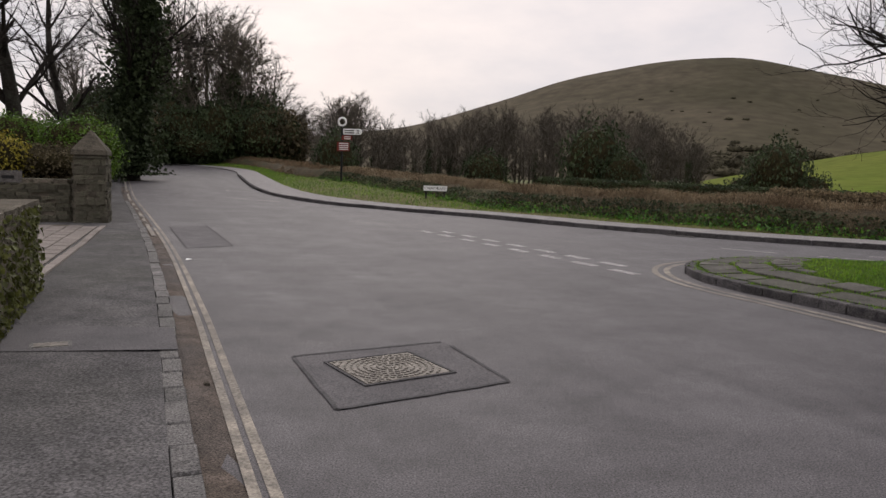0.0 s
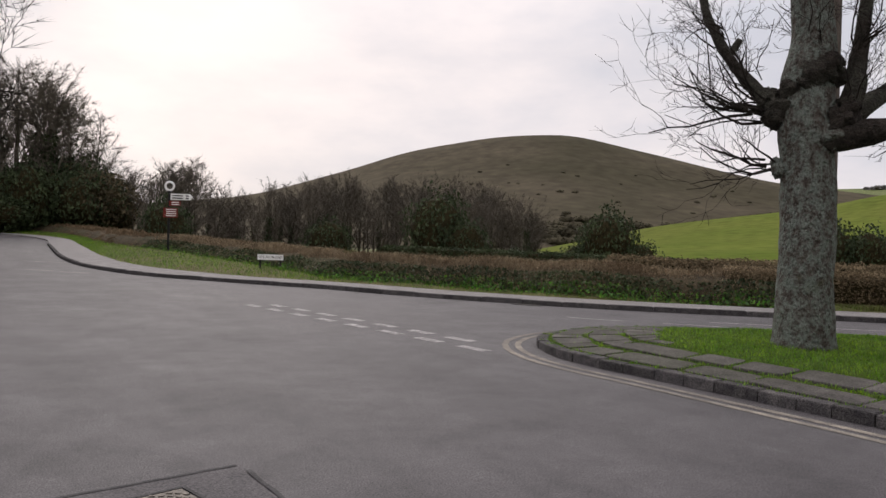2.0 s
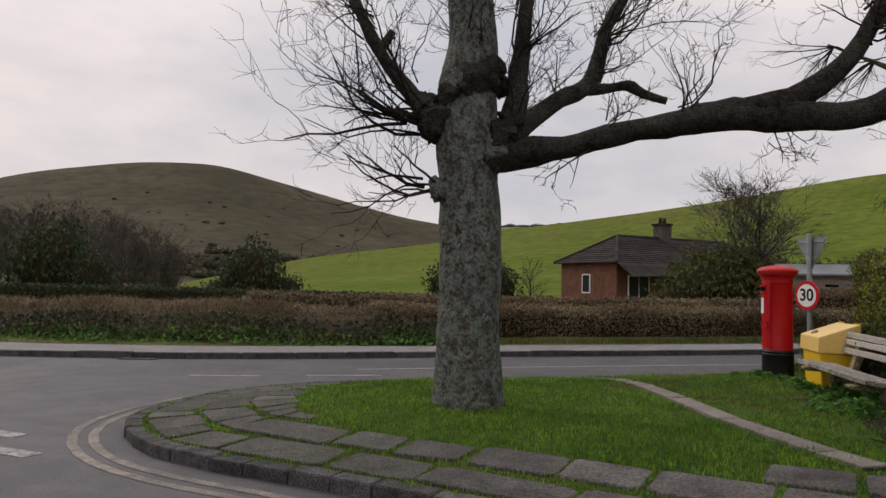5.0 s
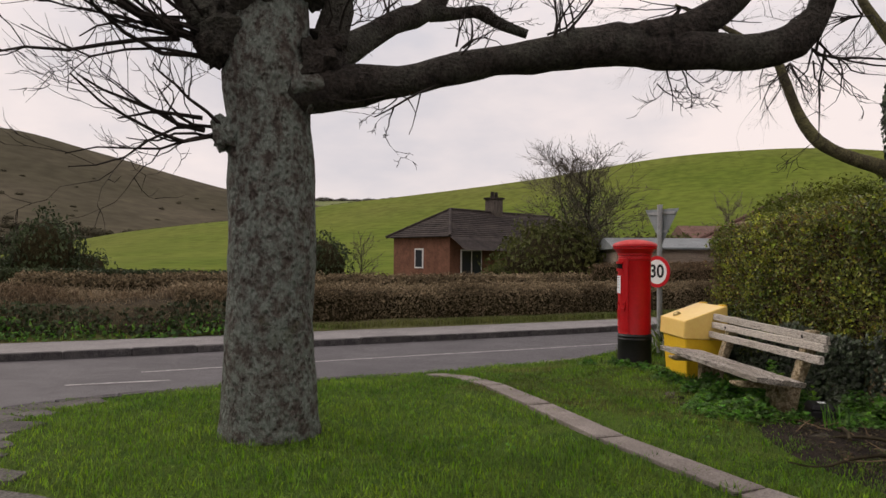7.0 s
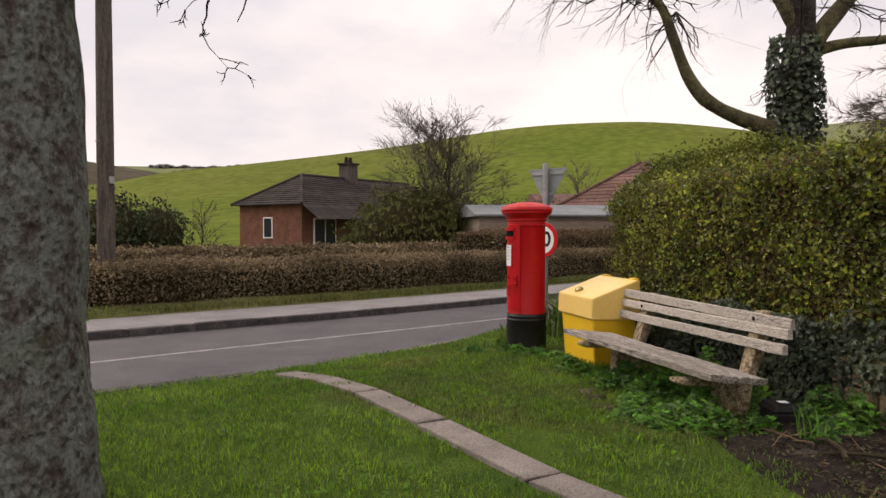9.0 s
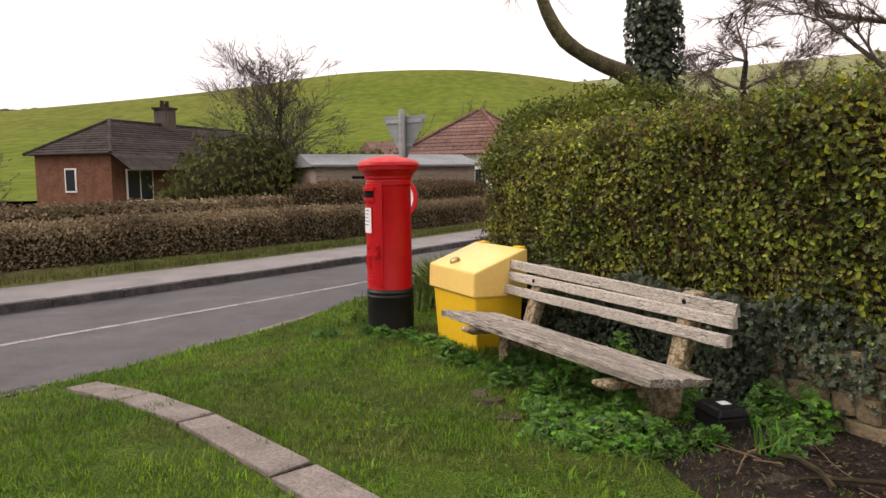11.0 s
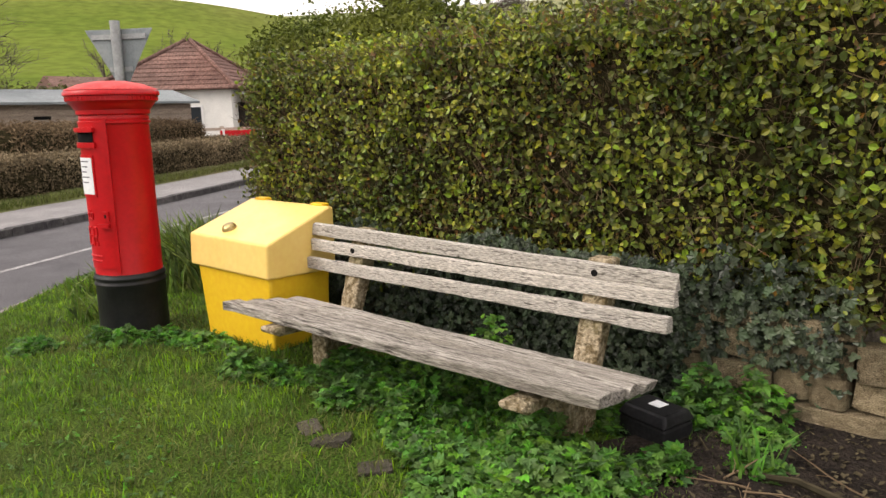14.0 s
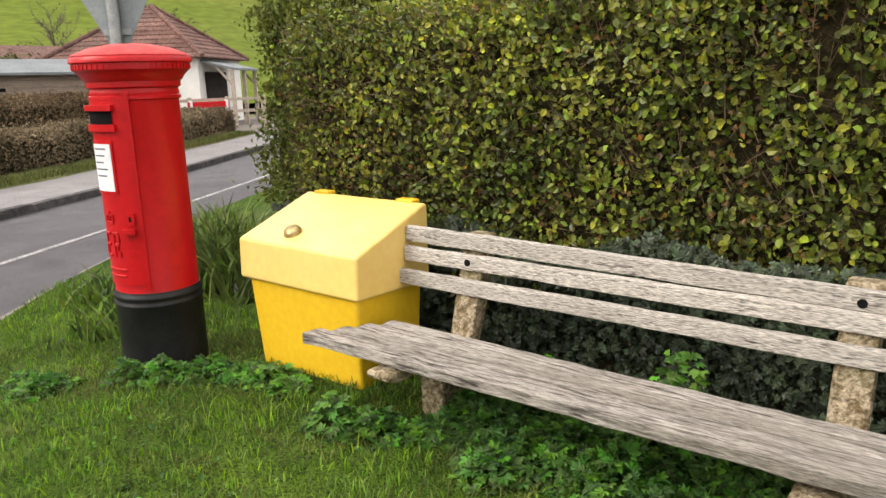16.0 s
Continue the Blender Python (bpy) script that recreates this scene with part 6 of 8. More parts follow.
soil_l = smooth_line([spot(-1.0, 0.02), spot(-1.35, 0.25), spot(-1.9, 0.35), spot(-2.6, 0.3), spot(-3.6, 0.2)], 0.15)
structure("soil_bed", sweep(soil_l, [(-0.42, 0.0), (-0.36, 0.012), (0.0, 0.03), (0.35, 0.035), (0.6, 0.035), (1.0, 0.03)], lambda x, y: green_z(x, y), 0.03), M_SOIL, "bare dark soil below the wall", "soil", True)
for u, v, s in ((-1.62, 0.36, 0.2), (-1.95, 0.1, 0.24), (0.02, 0.80, 0.16), (0.18, 0.78, 0.12), (-0.28, 0.86, 0.13), (-1.85, 0.5, 0.1)):
    x, y = spot(u, v)
    st = tagged(new("loose_stone", rs.choice(STONES)), "loose rough limestone lying by the bench", "stone", "loose stones")
    st.matrix_basis = pose(x, y, green_z(x, y) - s * 0.03, rs.gauss(0, 8), rs.gauss(0, 8), rs.uniform(0, 90)) @ Matrix.Diagonal((s, s * 0.75, s * 0.26, 1))
rt = random.Random(5)
for k in range(14):
    x, y = spot(rt.uniform(-2.4, -1.3), rt.uniform(0.0, 0.55))
    g = Geo()
    grow(g, (0, 0, 0.01), (rt.gauss(0, 1), rt.gauss(0, 1), 0.1), rt.uniform(0.12, 0.35), 0.005, 1, rt, 4, 0.2, 0.02, (1, 2), 0.5)
    tw = tagged(part("fallen_twig", g, M_DRY, None, "dry fallen twig on the soil"), category="twig", group="fallen twigs")
    tw.location = (x, y, green_z(x, y) + 0.02)
n = 1500
uv_ = np.column_stack([rng.uniform(-3.0, -1.0, n), rng.uniform(-0.35, 0.62, n)])
P = np.array([spot(a, b) for a, b in uv_])
z = z_of(P) + 0.042
tagged(part("leaf_litter", Geo().leaves(np.column_stack([P, z]), 0.026, rng, np.tile([0, 0, 1.0], (n, 1)), 0.5, 0.5, 0.2), M_DRYD, None, "small dead leaves and chips on the soil"), category="leaf litter", kind="stuff")
for u, v, turn in ((-1.75, 0.28, 20), (-1.95, 0.05, 75), (-2.2, 0.3, 140)):
    x, y = spot(u, v)
    g = Geo()
    pts_ = [Vector((math.cos(radians(turn)) * 0.11 * k + rt.gauss(0, 0.02), math.sin(radians(turn)) * 0.11 * k + rt.gauss(0, 0.02), 0.02 + 0.025 * math.sin(k * 1.1))) for k in range(7)]
    g.tube(pts_, [0.014, 0.013, 0.012, 0.010, 0.008, 0.006, 0.004], 6)
    rb = tagged(part("old_root", g, M_DRYD, None, "weathered woody root lying on the soil", True), category="root", group="roots")
    rb.location = (x, y, green_z(x, y) + 0.03)
bx = thing("black_box", (*spot(-0.97, 0.04), 0.205), "black plastic rodent bait box with a white label on the soil", "bait box", rz=25)
soften(part("box_body", taper(0.0, 0.105, 0.112, 0.108, 0.09, 0.085, -0.09, -0.085), M_PLASB, bx), 0.012)
bl = soften(part("box_lid", taper(0.108, 0.150, 0.114, 0.096, 0.092, 0.066, -0.092, -0.07), M_PLASB, bx), 0.01)
part("box_label", Geo().box((-0.028, -0.04, 0.1505), (0.028, 0.015, 0.152)), M_PAPER, bl, "small white label")

# ---- path slabs across the green ----
pl_line = smooth_line([tuple(p) for p in PATH[::8]], 0.05)
i = 0
rp = random.Random(8)
gr = bpy.data.objects["green"]
joint = Geo()
while i < len(pl_line) - 3:
    ln = rp.randint(7, 11)
    j = min(i + ln, len(pl_line) - 1)
    a, b = pl_line[i], pl_line[j]
    d = (b - a).normalized()
    nn = Vector((-d.y, d.x))
    c = (a + b) / 2
    w = 0.105
    vs = [(a + nn * w + d * 0.016), (b + nn * w - d * 0.016), (b - nn * w - d * 0.016), (a - nn * w + d * 0.016)]
    vs = [Vector((p.x + rp.uniform(-0.008, 0.008), p.y + rp.uniform(-0.008, 0.008))) for p in vs]
    inn = [c + (p - c) * 0.965 for p in vs]
    gz = lambda p: green_z(p.x, p.y) + 0.014
    g = Geo().add([(p.x, p.y, gz(p) - 0.06) for p in vs] + [(p.x, p.y, gz(p) + 0.006) for p in vs] + [(p.x, p.y, gz(p) + 0.012) for p in inn],
                  [(4, 5, 9, 8), (5, 6, 10, 9), (6, 7, 11, 10), (7, 4, 8, 11), (8, 9, 10, 11), (0, 1, 5, 4), (1, 2, 6, 5), (2, 3, 7, 6), (3, 0, 4, 7)])
    part("path_slab", g, M_PATH, gr)
    joint.add([(*(b + nn * sx * w + d * sy), gz(b) - 0.004) for sx, sy in ((-1, -0.03), (1, -0.03), (1, 0.03), (-1, 0.03))], [(0, 1, 2, 3)])
    i = j
tagged(part("path_joint", joint, M_SOIL, gr), kind="stuff")

# ---- stone slabs round the edge of the green ----
rim = [p for p in ISLAND if (p.y > 1.0 and p.x < 7.0)]
arc = [0.0]
for a, b in zip(rim, rim[1:]):
    arc.append(arc[-1] + (b - a).length)
rim_n = sides_of(rim)


def rim_at(s, off):
    i = int(np.clip(np.searchsorted(arc, s) - 1, 0, len(rim) - 2))
    t = (s - arc[i]) / max(1e-6, arc[i + 1] - arc[i])
    return rim[i].lerp(rim[i + 1], t) - rim_n[i].lerp(rim_n[i + 1], t) * off


def pave_width(s):
    """How far the slabs reach in from the kerb."""
    p = rim_at(s, 0)
    return float(np.min(np.hypot(PAVEN[:, 0] - p.x, PAVEN[:, 1] - p.y)))


slab_polys = []
rp = random.Random(14)
for row, (o0, o1) in enumerate(((0.16, 0.58), (0.59, 1.03), (1.04, 1.48))):
    s = 0.2 + row * 0.3
    while s < arc[-1] - 1.0:
        ln = rp.choice((rp.uniform(0.3, 0.5), rp.uniform(0.5, 0.8), rp.uniform(0.75, 1.15)))
        lo = o0 + rp.uniform(0.0, 0.035) * (row > 0)
        wd = pave_width(s + ln / 2)
        hi = min(o1 - rp.uniform(-0.01, 0.05), wd + 0.12)
        if hi - lo > 0.14 and not (row == 2 and rp.random() < 0.12):
            a, b, c, d = rim_at(s, lo), rim_at(s + ln, lo), rim_at(s + ln, hi), rim_at(s, hi)
            cc = (a + b + c + d) / 4
            q = [Vector((p.x + rp.uniform(-0.02, 0.02), p.y + rp.uniform(-0.02, 0.02))) for p in (a, b, c, d)]
            q2 = []
            for m_, p in enumerate(q):
                prev, nxt = q[m_ - 1], q[(m_ + 1) % 4]
                q2 += [p.lerp(prev, rp.uniform(0.04, 0.13)), p.lerp(nxt, rp.uniform(0.04, 0.13))]
            z = green_z(cc.x, cc.y) + rp.uniform(0.0, 0.012)
            tx, ty = rp.gauss(0, 0.008), rp.gauss(0, 0.008)
            inn = [cc + (p - cc) * 0.97 for p in q2]
            zz = lambda p, h: green_z(p.x, p.y) * 0.5 + z * 0.5 + h + (p.x - cc.x) * tx + (p.y - cc.y) * ty
            n8 = len(q2)
            g = Geo().add([(p.x, p.y, zz(p, -0.05)) for p in q2] + [(p.x, p.y, zz(p, 0.004)) for p in q2] + [(p.x, p.y, zz(p, 0.012)) for p in inn],
                          [(i, (i + 1) % n8, n8 + (i + 1) % n8, n8 + i) for i in range(n8)] + [(n8 + i, n8 + (i + 1) % n8, 2 * n8 + (i + 1) % n8, 2 * n8 + i) for i in range(n8)] + [tuple(range(2 * n8, 3 * n8))])
            part("stone_slab", g, M_SLAB, gr)
            slab_polys.append(np.array([tuple(p) for p in q2]))
        s += ln + rp.uniform(0.02, 0.06)
P = rng.uniform((3.2, 2.5), (7.5, 11.6), (90000, 2))
P = P[inside(P, pave_poly) & inside(P, poly)]
keep = np.ones(len(P), bool)
for q in slab_polys:
    keep &= ~inside(P, q)
P = P[keep]
d_edge = np.array([edge_distance(*p) for p in P])
P = P[(d_edge > 0.14)]
g = Geo().blades(np.column_stack([P, z_of(P) - 0.004]), 0.040, 0.007, rng, 0.95)
tagged(part("joint_grass", g, M_GRASS, None, "grass growing in the joints between the slabs"), category="grass", kind="stuff")

# ---- kerb stones ----
def kerb(line, off, wide, z_top, length, material, parent, rnd, base, gap=0.012, depth=0.16, taper_=0.012):
    """Separate stones along a line, off to its left."""
    run = [0.0]
    for a, b in zip(line, line[1:]):
        run.append(run[-1] + (b - a).length)
    side = sides_of(line)
    def at(s):
        i = int(np.clip(np.searchsorted(run, s) - 1, 0, len(line) - 2))
        t = (s - run[i]) / max(1e-6, run[i + 1] - run[i])
        return line[i].lerp(line[i + 1], t), side[i].lerp(side[i + 1], t).normalized()
    s = 0.0
    while s < run[-1] - length[0]:
        ln = rnd.uniform(*length)
        (a, na), (b, nb) = at(s + gap), at(min(s + ln, run[-1]))
        j = rnd.uniform(-0.008, 0.008)
        q = [a + na * (off + j), b + nb * (off + j), b + nb * (off + wide + j), a + na * (off + wide + j)]
        c = (q[0] + q[2]) / 2
        z = base(c.x, c.y) + z_top + rnd.uniform(-0.008, 0.008)
        inn = [c + (p - c) * 0.93 for p in q]
        g = Geo().add([(p.x, p.y, z - depth) for p in q] + [(p.x, p.y, z - taper_) for p in q] + [(p.x, p.y, z) for p in inn],
                      [(0, 1, 5, 4), (1, 2, 6, 5), (2, 3, 7, 6), (3, 0, 4, 7), (4, 5, 9, 8), (5, 6, 10, 9), (6, 7, 11, 10), (7, 4, 8, 11), (8, 9, 10, 11)])
        part("kerb_stone", g, material, parent)
        s += ln


rk = random.Random(2)
kerb([p for p in ISLAND if p.y > 1.0 and p.x < 9.6], -0.13, 0.15, 0.098, (0.26, 0.44), M_KERBD, gr, rk, lambda x, y: 0.0)
kerb([p for p in ISLAND if p.y > 7.0 and 9.5 < p.x < 16.5], -0.01, 0.10, 0.045, (0.75, 0.95), M_PATH, gr, rk, lambda x, y: 0.0)
kerb([p for p in NEAR_KERB if p.y < 22], -0.07, 0.115, 0.056, (0.24, 0.36), M_KERB, bpy.data.objects["pavement_near"], rk, road_z)
kerb([p for p in FAR_KERB if -13 < p.x < 26], 0.0, 0.135, 0.105, (0.85, 0.95), M_KERBD, bpy.data.objects["pavement_far"], rk, road_z)

# ---- gateway on the cottage side ----
def wall_run(name, a, b, z0, z1, thick, label, rnd, both=True, wide=(0.16, 0.36), tall=(0.09, 0.16)):
    a, b = Vector(a), Vector(b)
    d = (b - a).normalized()
    nl = Vector((-d.y, d.x))
    h = thick / 2
    q = [a + nl * h, b + nl * h, b - nl * h, a - nl * h]
    ob = structure(name, Geo().prism([tuple(p) for p in q], z0 - 0.1, z1), M_MORTAR, label, "wall")
    stone_face(ob, a - nl * h, b - nl * h, z0, z1, -nl, rnd, wide, tall)
    if both:
        stone_face(ob, b + nl * h, a + nl * h, z0, z1, nl, rnd, wide, tall)
    stone_face(ob, a - d * 0.02 - nl * h * 0.9, a - d * 0.02 + nl * h * 0.9, z0, z1, -d, rnd, wide, tall)
    stone_face(ob, b + d * 0.02 - nl * h * 0.9, b + d * 0.02 + nl * h * 0.9, z0, z1, d, rnd, wide, tall)
    n = max(2, int((b - a).length / 0.3))
    for i in range(n):
        c = a.lerp(b, (i + 0.5) / n)
        cs = new("coping_stone", rnd.choice(STONES))
        cs.parent = ob
        cs.matrix_basis = Matrix.Translation((c.x, c.y, z1 + 0.03)) @ Matrix.Rotation(math.atan2(d.y, d.x), 4, "Z") @ Matrix.Diagonal(((b - a).length / n * 0.97, thick * 1.15, 0.1, 1))
    return ob


rwall = random.Random(31)
wall_run("wall_gate_side", (-3.98, 6.75), (-2.55, 3.3), 0.06, 0.82, 0.34, "low rubble stone wall with ivy at the gateway", rwall, both=False)
wall_run("wall_garden", (-7.2, 14.05), (-9.6, 13.3), 0.06, 0.80, 0.32, "low mossy rubble wall by the gate pier", rwall, wide=(0.12, 0.30), tall=(0.05, 0.10))
wall_run("wall_roadside", (-7.25, 14.6), (-10.6, 21.2), 0.06, 1.0, 0.34, "rubble stone wall beside the road", rwall, both=False)
pier = thing("gate_pier", (-6.85, 14.15, 0.05), "square stone gate pier with a pyramid cap", "gate pier", rz=17)
soften(part("pier_shaft", Geo().box((-0.27, -0.27, -0.1), (0.27, 0.27, 1.30)), M_STONE, pier), 0.03)
for p_, q_, o_ in (((-0.27, -0.27), (0.27, -0.27), (0, -1)), ((0.27, -0.27), (0.27, 0.27), (1, 0)), ((0.27, 0.27), (-0.27, 0.27), (0, 1)), ((-0.27, 0.27), (-0.27, -0.27), (-1, 0))):
    stone_face(pier, p_, q_, 0.0, 1.28, o_, rwall, (0.12, 0.34), (0.07, 0.17), 0.06)
cp = part("pier_cap", Geo().add([(-0.32, -0.32, 1.30), (0.32, -0.32, 1.30), (0.32, 0.32, 1.30), (-0.32, 0.32, 1.30), (-0.31, -0.31, 1.40), (0.31, -0.31, 1.40), (0.31, 0.31, 1.40), (-0.31, 0.31, 1.40), (0, 0, 1.80)],
                                [(3, 2, 1, 0), (0, 1, 5, 4), (1, 2, 6, 5), (2, 3, 7, 6), (3, 0, 4, 7), (4, 5, 8), (5, 6, 8), (6, 7, 8), (7, 4, 8)]), M_STONE, pier, "weathered pyramid capstone")
soften(cp, 0.015)
hs = thing("house_sign", (-8.2, 13.60, 0.66), "pale stone name board with dark lettering on the garden wall", "name board", rz=17)
part("board", Geo().box((-0.28, -0.06, 0.0), (0.28, -0.02, 0.36)), M_SLAB, hs)
for x0, x1, z in ((-0.05, 0.16, 0.24), (-0.16, 0.22, 0.11)):
    part("lettering_bar", Geo().box((x0, -0.064, z - 0.03), (x1, -0.061, z + 0.03)), M_BLACK, hs)
# block paved drive
drive = structure("driveway", Geo().add([(-3.95, 6.55, 0.062), (-6.35, 13.4, 0.062), (-9.8, 12.6, 0.075), (-8.5, 6.0, 0.075)], [(0, 1, 2, 3)]), M_MORTAR, "driveway of pale concrete block paving", "driveway")
da, db = Vector((-3.95, 6.55)), Vector((-6.35, 13.4))
du = (db - da).normalized()
dw = Vector((-du.y, du.x))
DBLK = block(Geo(), Matrix(), 1, 1, 1, rs, 0.06).mesh("paving_block", M_PATH)
for i in range(15):
    for j in range(16):
        c = da + du * (0.25 + i * 0.46 + 0.23 * (j % 2)) + dw * (0.13 + j * 0.245)
        if i * 0.46 + 0.23 > 6.9:
            continue
        bk = new("paving_block", DBLK)
        bk.parent = drive
        bk.matrix_basis = Matrix.Translation((c.x, c.y, 0.066)) @ Matrix.Rotation(math.atan2(du.y, du.x), 4, "Z") @ Matrix.Diagonal((0.45, 0.235, 0.03, 1))
kerb(smooth_line([(-3.80, 6.5), (-5.0, 9.9), (-6.22, 13.3)], 0.1), -0.02, 0.10, 0.082, (0.85, 0.95), M_PATH, drive, rk, lambda x, y: 0.0)

# ---- shrubs and trees ----
def leafy(name, radii, n, size, material, label, category, rng, core=0.78, seed=0, group="", inner=None):
    """A shrub: an inner growth, by default coloured dark for the shade inside, and a ragged coat of leaves, on the
    ground at its origin.
    """
    a, b, c = radii
    ob = new(name)
    vs, N_, M_ = [], 10, 7
    def lump(v):
        return 1 + 0.28 * noise.noise(v * 1.7 + Vector((seed, 0, 0))) + 0.14 * noise.noise(v * 4.1 + Vector((0, seed, 0)))
    for j in range(M_ + 1):
        for i in range(N_):
            t, p = 2 * math.pi * i / N_, math.pi * j / M_
            v = Vector((math.sin(p) * math.cos(t), math.sin(p) * math.sin(t), math.cos(p)))
            k = lump(v) * core
            vs.append((v.x * a * k, v.y * b * k, c * 0.92 + v.z * c * k))
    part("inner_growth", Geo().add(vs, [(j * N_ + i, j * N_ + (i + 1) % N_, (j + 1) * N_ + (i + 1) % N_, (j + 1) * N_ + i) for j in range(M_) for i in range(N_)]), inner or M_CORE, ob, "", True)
    V = rng.normal(size=(n, 3))
    V /= np.linalg.norm(V, axis=1)[:, None]
    K = np.array([lump(Vector(v)) for v in V]) * np.clip(rng.normal(0.93, 0.10, n), 0.6, 1.2)
    Q = V * K[:, None] * np.array([a, b, c])
    Q[:, 2] += c * 0.92
    Q[:, 2] = np.maximum(Q[:, 2], 0.02)
    tagged(part("foliage", Geo().leaves(Q, size, rng, V, 1.2, 0.6, 0.25), material, ob), kind="stuff")
    return tagged(ob, label, category, group)


def put(ob, x, y, z, rz=0.0, s=1.0, sz=None):
    m = pose(x, y, z, 0, 0, rz)
    c = copy_thing(ob, m)
    c.scale = (s, s, sz or s)
    return c


def bare_tree(name, h, label, rnd, depth=4, trunk_r=0.16, fork=0.3, spread=0.5, ivy=0, twig=M_TWIGF, stems=1, group="woodland trees", bark=None, kids=(3, 4), rng=rng, ivy_mat=None, up=0.04, least=0.014, leaf=0, fine=3500, sliver=0.0022, rise=0.08, low=2):
    """A leafless tree: trunk and a crown of forking twigs, with ivy on its trunk if asked for."""
    ob = new(name)
    g, tg, lp = Geo(), Geo(), []
    tips = []
    for s in range(stems):
        lean = Vector((rnd.gauss(0, 0.08 + 0.2 * (stems > 1)), rnd.gauss(0, 0.08 + 0.2 * (stems > 1)), 1)).normalized()
        pts = [Vector((rnd.gauss(0, 0.15) * (stems > 1), rnd.gauss(0, 0.15) * (stems > 1), -0.3))]
        for k in range(6):
            pts.append(pts[-1] + (lean + Vector((rnd.gauss(0, 0.10), rnd.gauss(0, 0.10), 0))) * h * 0.125)
        rad = [trunk_r * (1.15 - 0.14 * k) for k in range(7)]
        g.tube(pts, rad, 8)
        lp += [(p, r) for p, r in zip(pts, rad)]
        for k in range(low, 7):
            for q in range(3):
                a = rnd.uniform(0, 2 * math.pi)
                d = Vector((math.cos(a) * spread, math.sin(a) * spread, rnd.uniform(0.5, 1.0)))
                grow(tg, pts[k], d, h * rnd.uniform(0.22, 0.34) * (1.2 - 0.09 * k), rad[k] * 0.5, depth - 1, rnd, 4, 0.15, up, kids, 0.62, least=least, tips=tips)
        grow(tg, pts[-1], lean, h * 0.18, rad[-1] * 0.8, depth - 1, rnd, 4, 0.15, up, kids, 0.7, least=least, tips=tips)
    part("trunk", g, bark or M_TRUNKF, ob, "", True)
    if fine:
        pick = rng.integers(0, len(tips), fine)
        tg.slivers([tuple(tips[i][0]) for i in pick], [tuple(tips[i][1]) for i in pick], 0.07 * h, sliver * h, rng, 0.5, rise)
    tagged(part("crown", tg, twig, ob, "bare twiggy crown"), kind="stuff")
    if ivy:
        Q = []
        for i in range(ivy):
            k = rnd.random() ** 0.8 * (len(lp) - 1.01)
            p, r = lp[int(k)]
            q = lp[min(int(k) + 1, len(lp) - 1)][0]
            c = p.lerp(q, k - int(k)) if (q - p).length < h else p
            a = rnd.uniform(0, 2 * math.pi)
            rr = r + abs(rnd.gauss(0, 0.40)) * (0.5 + 0.8 * noise.noise((k * 2, a, 3)) ** 2 + 0.35) * h / 9
            Q.append((c.x + rr * math.cos(a), c.y + rr * math.sin(a), max(0.05, c.z + rnd.gauss(0, 0.15))))
        tagged(part("ivy_coat", Geo().leaves(np.array(Q), leaf or 0.024 * h, rng, None, 1, 0.8, 0.2), ivy_mat or M_IVYF, ob, "dark ivy round the trunk"), kind="stuff")
    return tagged(ob, label, "tree", group)


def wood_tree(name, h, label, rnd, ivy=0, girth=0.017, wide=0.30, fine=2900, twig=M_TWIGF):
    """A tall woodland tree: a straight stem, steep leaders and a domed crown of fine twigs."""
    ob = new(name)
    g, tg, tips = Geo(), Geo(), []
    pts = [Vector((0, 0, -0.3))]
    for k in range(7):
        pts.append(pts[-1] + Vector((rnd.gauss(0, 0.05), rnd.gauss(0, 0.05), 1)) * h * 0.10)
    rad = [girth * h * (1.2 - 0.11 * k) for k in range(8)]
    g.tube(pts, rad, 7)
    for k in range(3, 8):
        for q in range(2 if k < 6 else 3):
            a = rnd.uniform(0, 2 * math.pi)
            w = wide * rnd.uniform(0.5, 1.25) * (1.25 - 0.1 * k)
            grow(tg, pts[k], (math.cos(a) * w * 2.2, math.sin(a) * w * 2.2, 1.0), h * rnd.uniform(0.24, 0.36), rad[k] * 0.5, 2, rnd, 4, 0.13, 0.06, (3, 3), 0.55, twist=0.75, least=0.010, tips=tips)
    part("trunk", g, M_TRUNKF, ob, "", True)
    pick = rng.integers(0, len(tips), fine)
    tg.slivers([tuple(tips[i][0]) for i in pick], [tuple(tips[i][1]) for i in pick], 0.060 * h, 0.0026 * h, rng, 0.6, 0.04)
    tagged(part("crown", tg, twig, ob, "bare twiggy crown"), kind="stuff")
    if ivy:
        t = rng.random(ivy) ** 0.9 * 6.6
        i = t.astype(int)
        c = np.array([tuple(pts[a].lerp(pts[a + 1], float(f))) for a, f in zip(i, t - i)])
        a = rng.uniform(0, 2 * math.pi, ivy)
        swell = np.array([0.7 + 0.8 * abs(noise.noise((x * 0.9, y, h))) for x, y in zip(t, a)])
        r = girth * h * (0.9 + 1.1 * np.abs(rng.normal(size=ivy))) * swell
        Q = c + np.column_stack([r * np.cos(a), r * np.sin(a), rng.normal(size=ivy) * 0.1])
        tagged(part("ivy_coat", Geo().leaves(Q, 0.017 * h, rng, None, 1, 0.8, 0.2), M_IVYF, ob, "dark ivy round the trunk"), kind="stuff")
    return tagged(ob, label, "tree", "woodland trees")


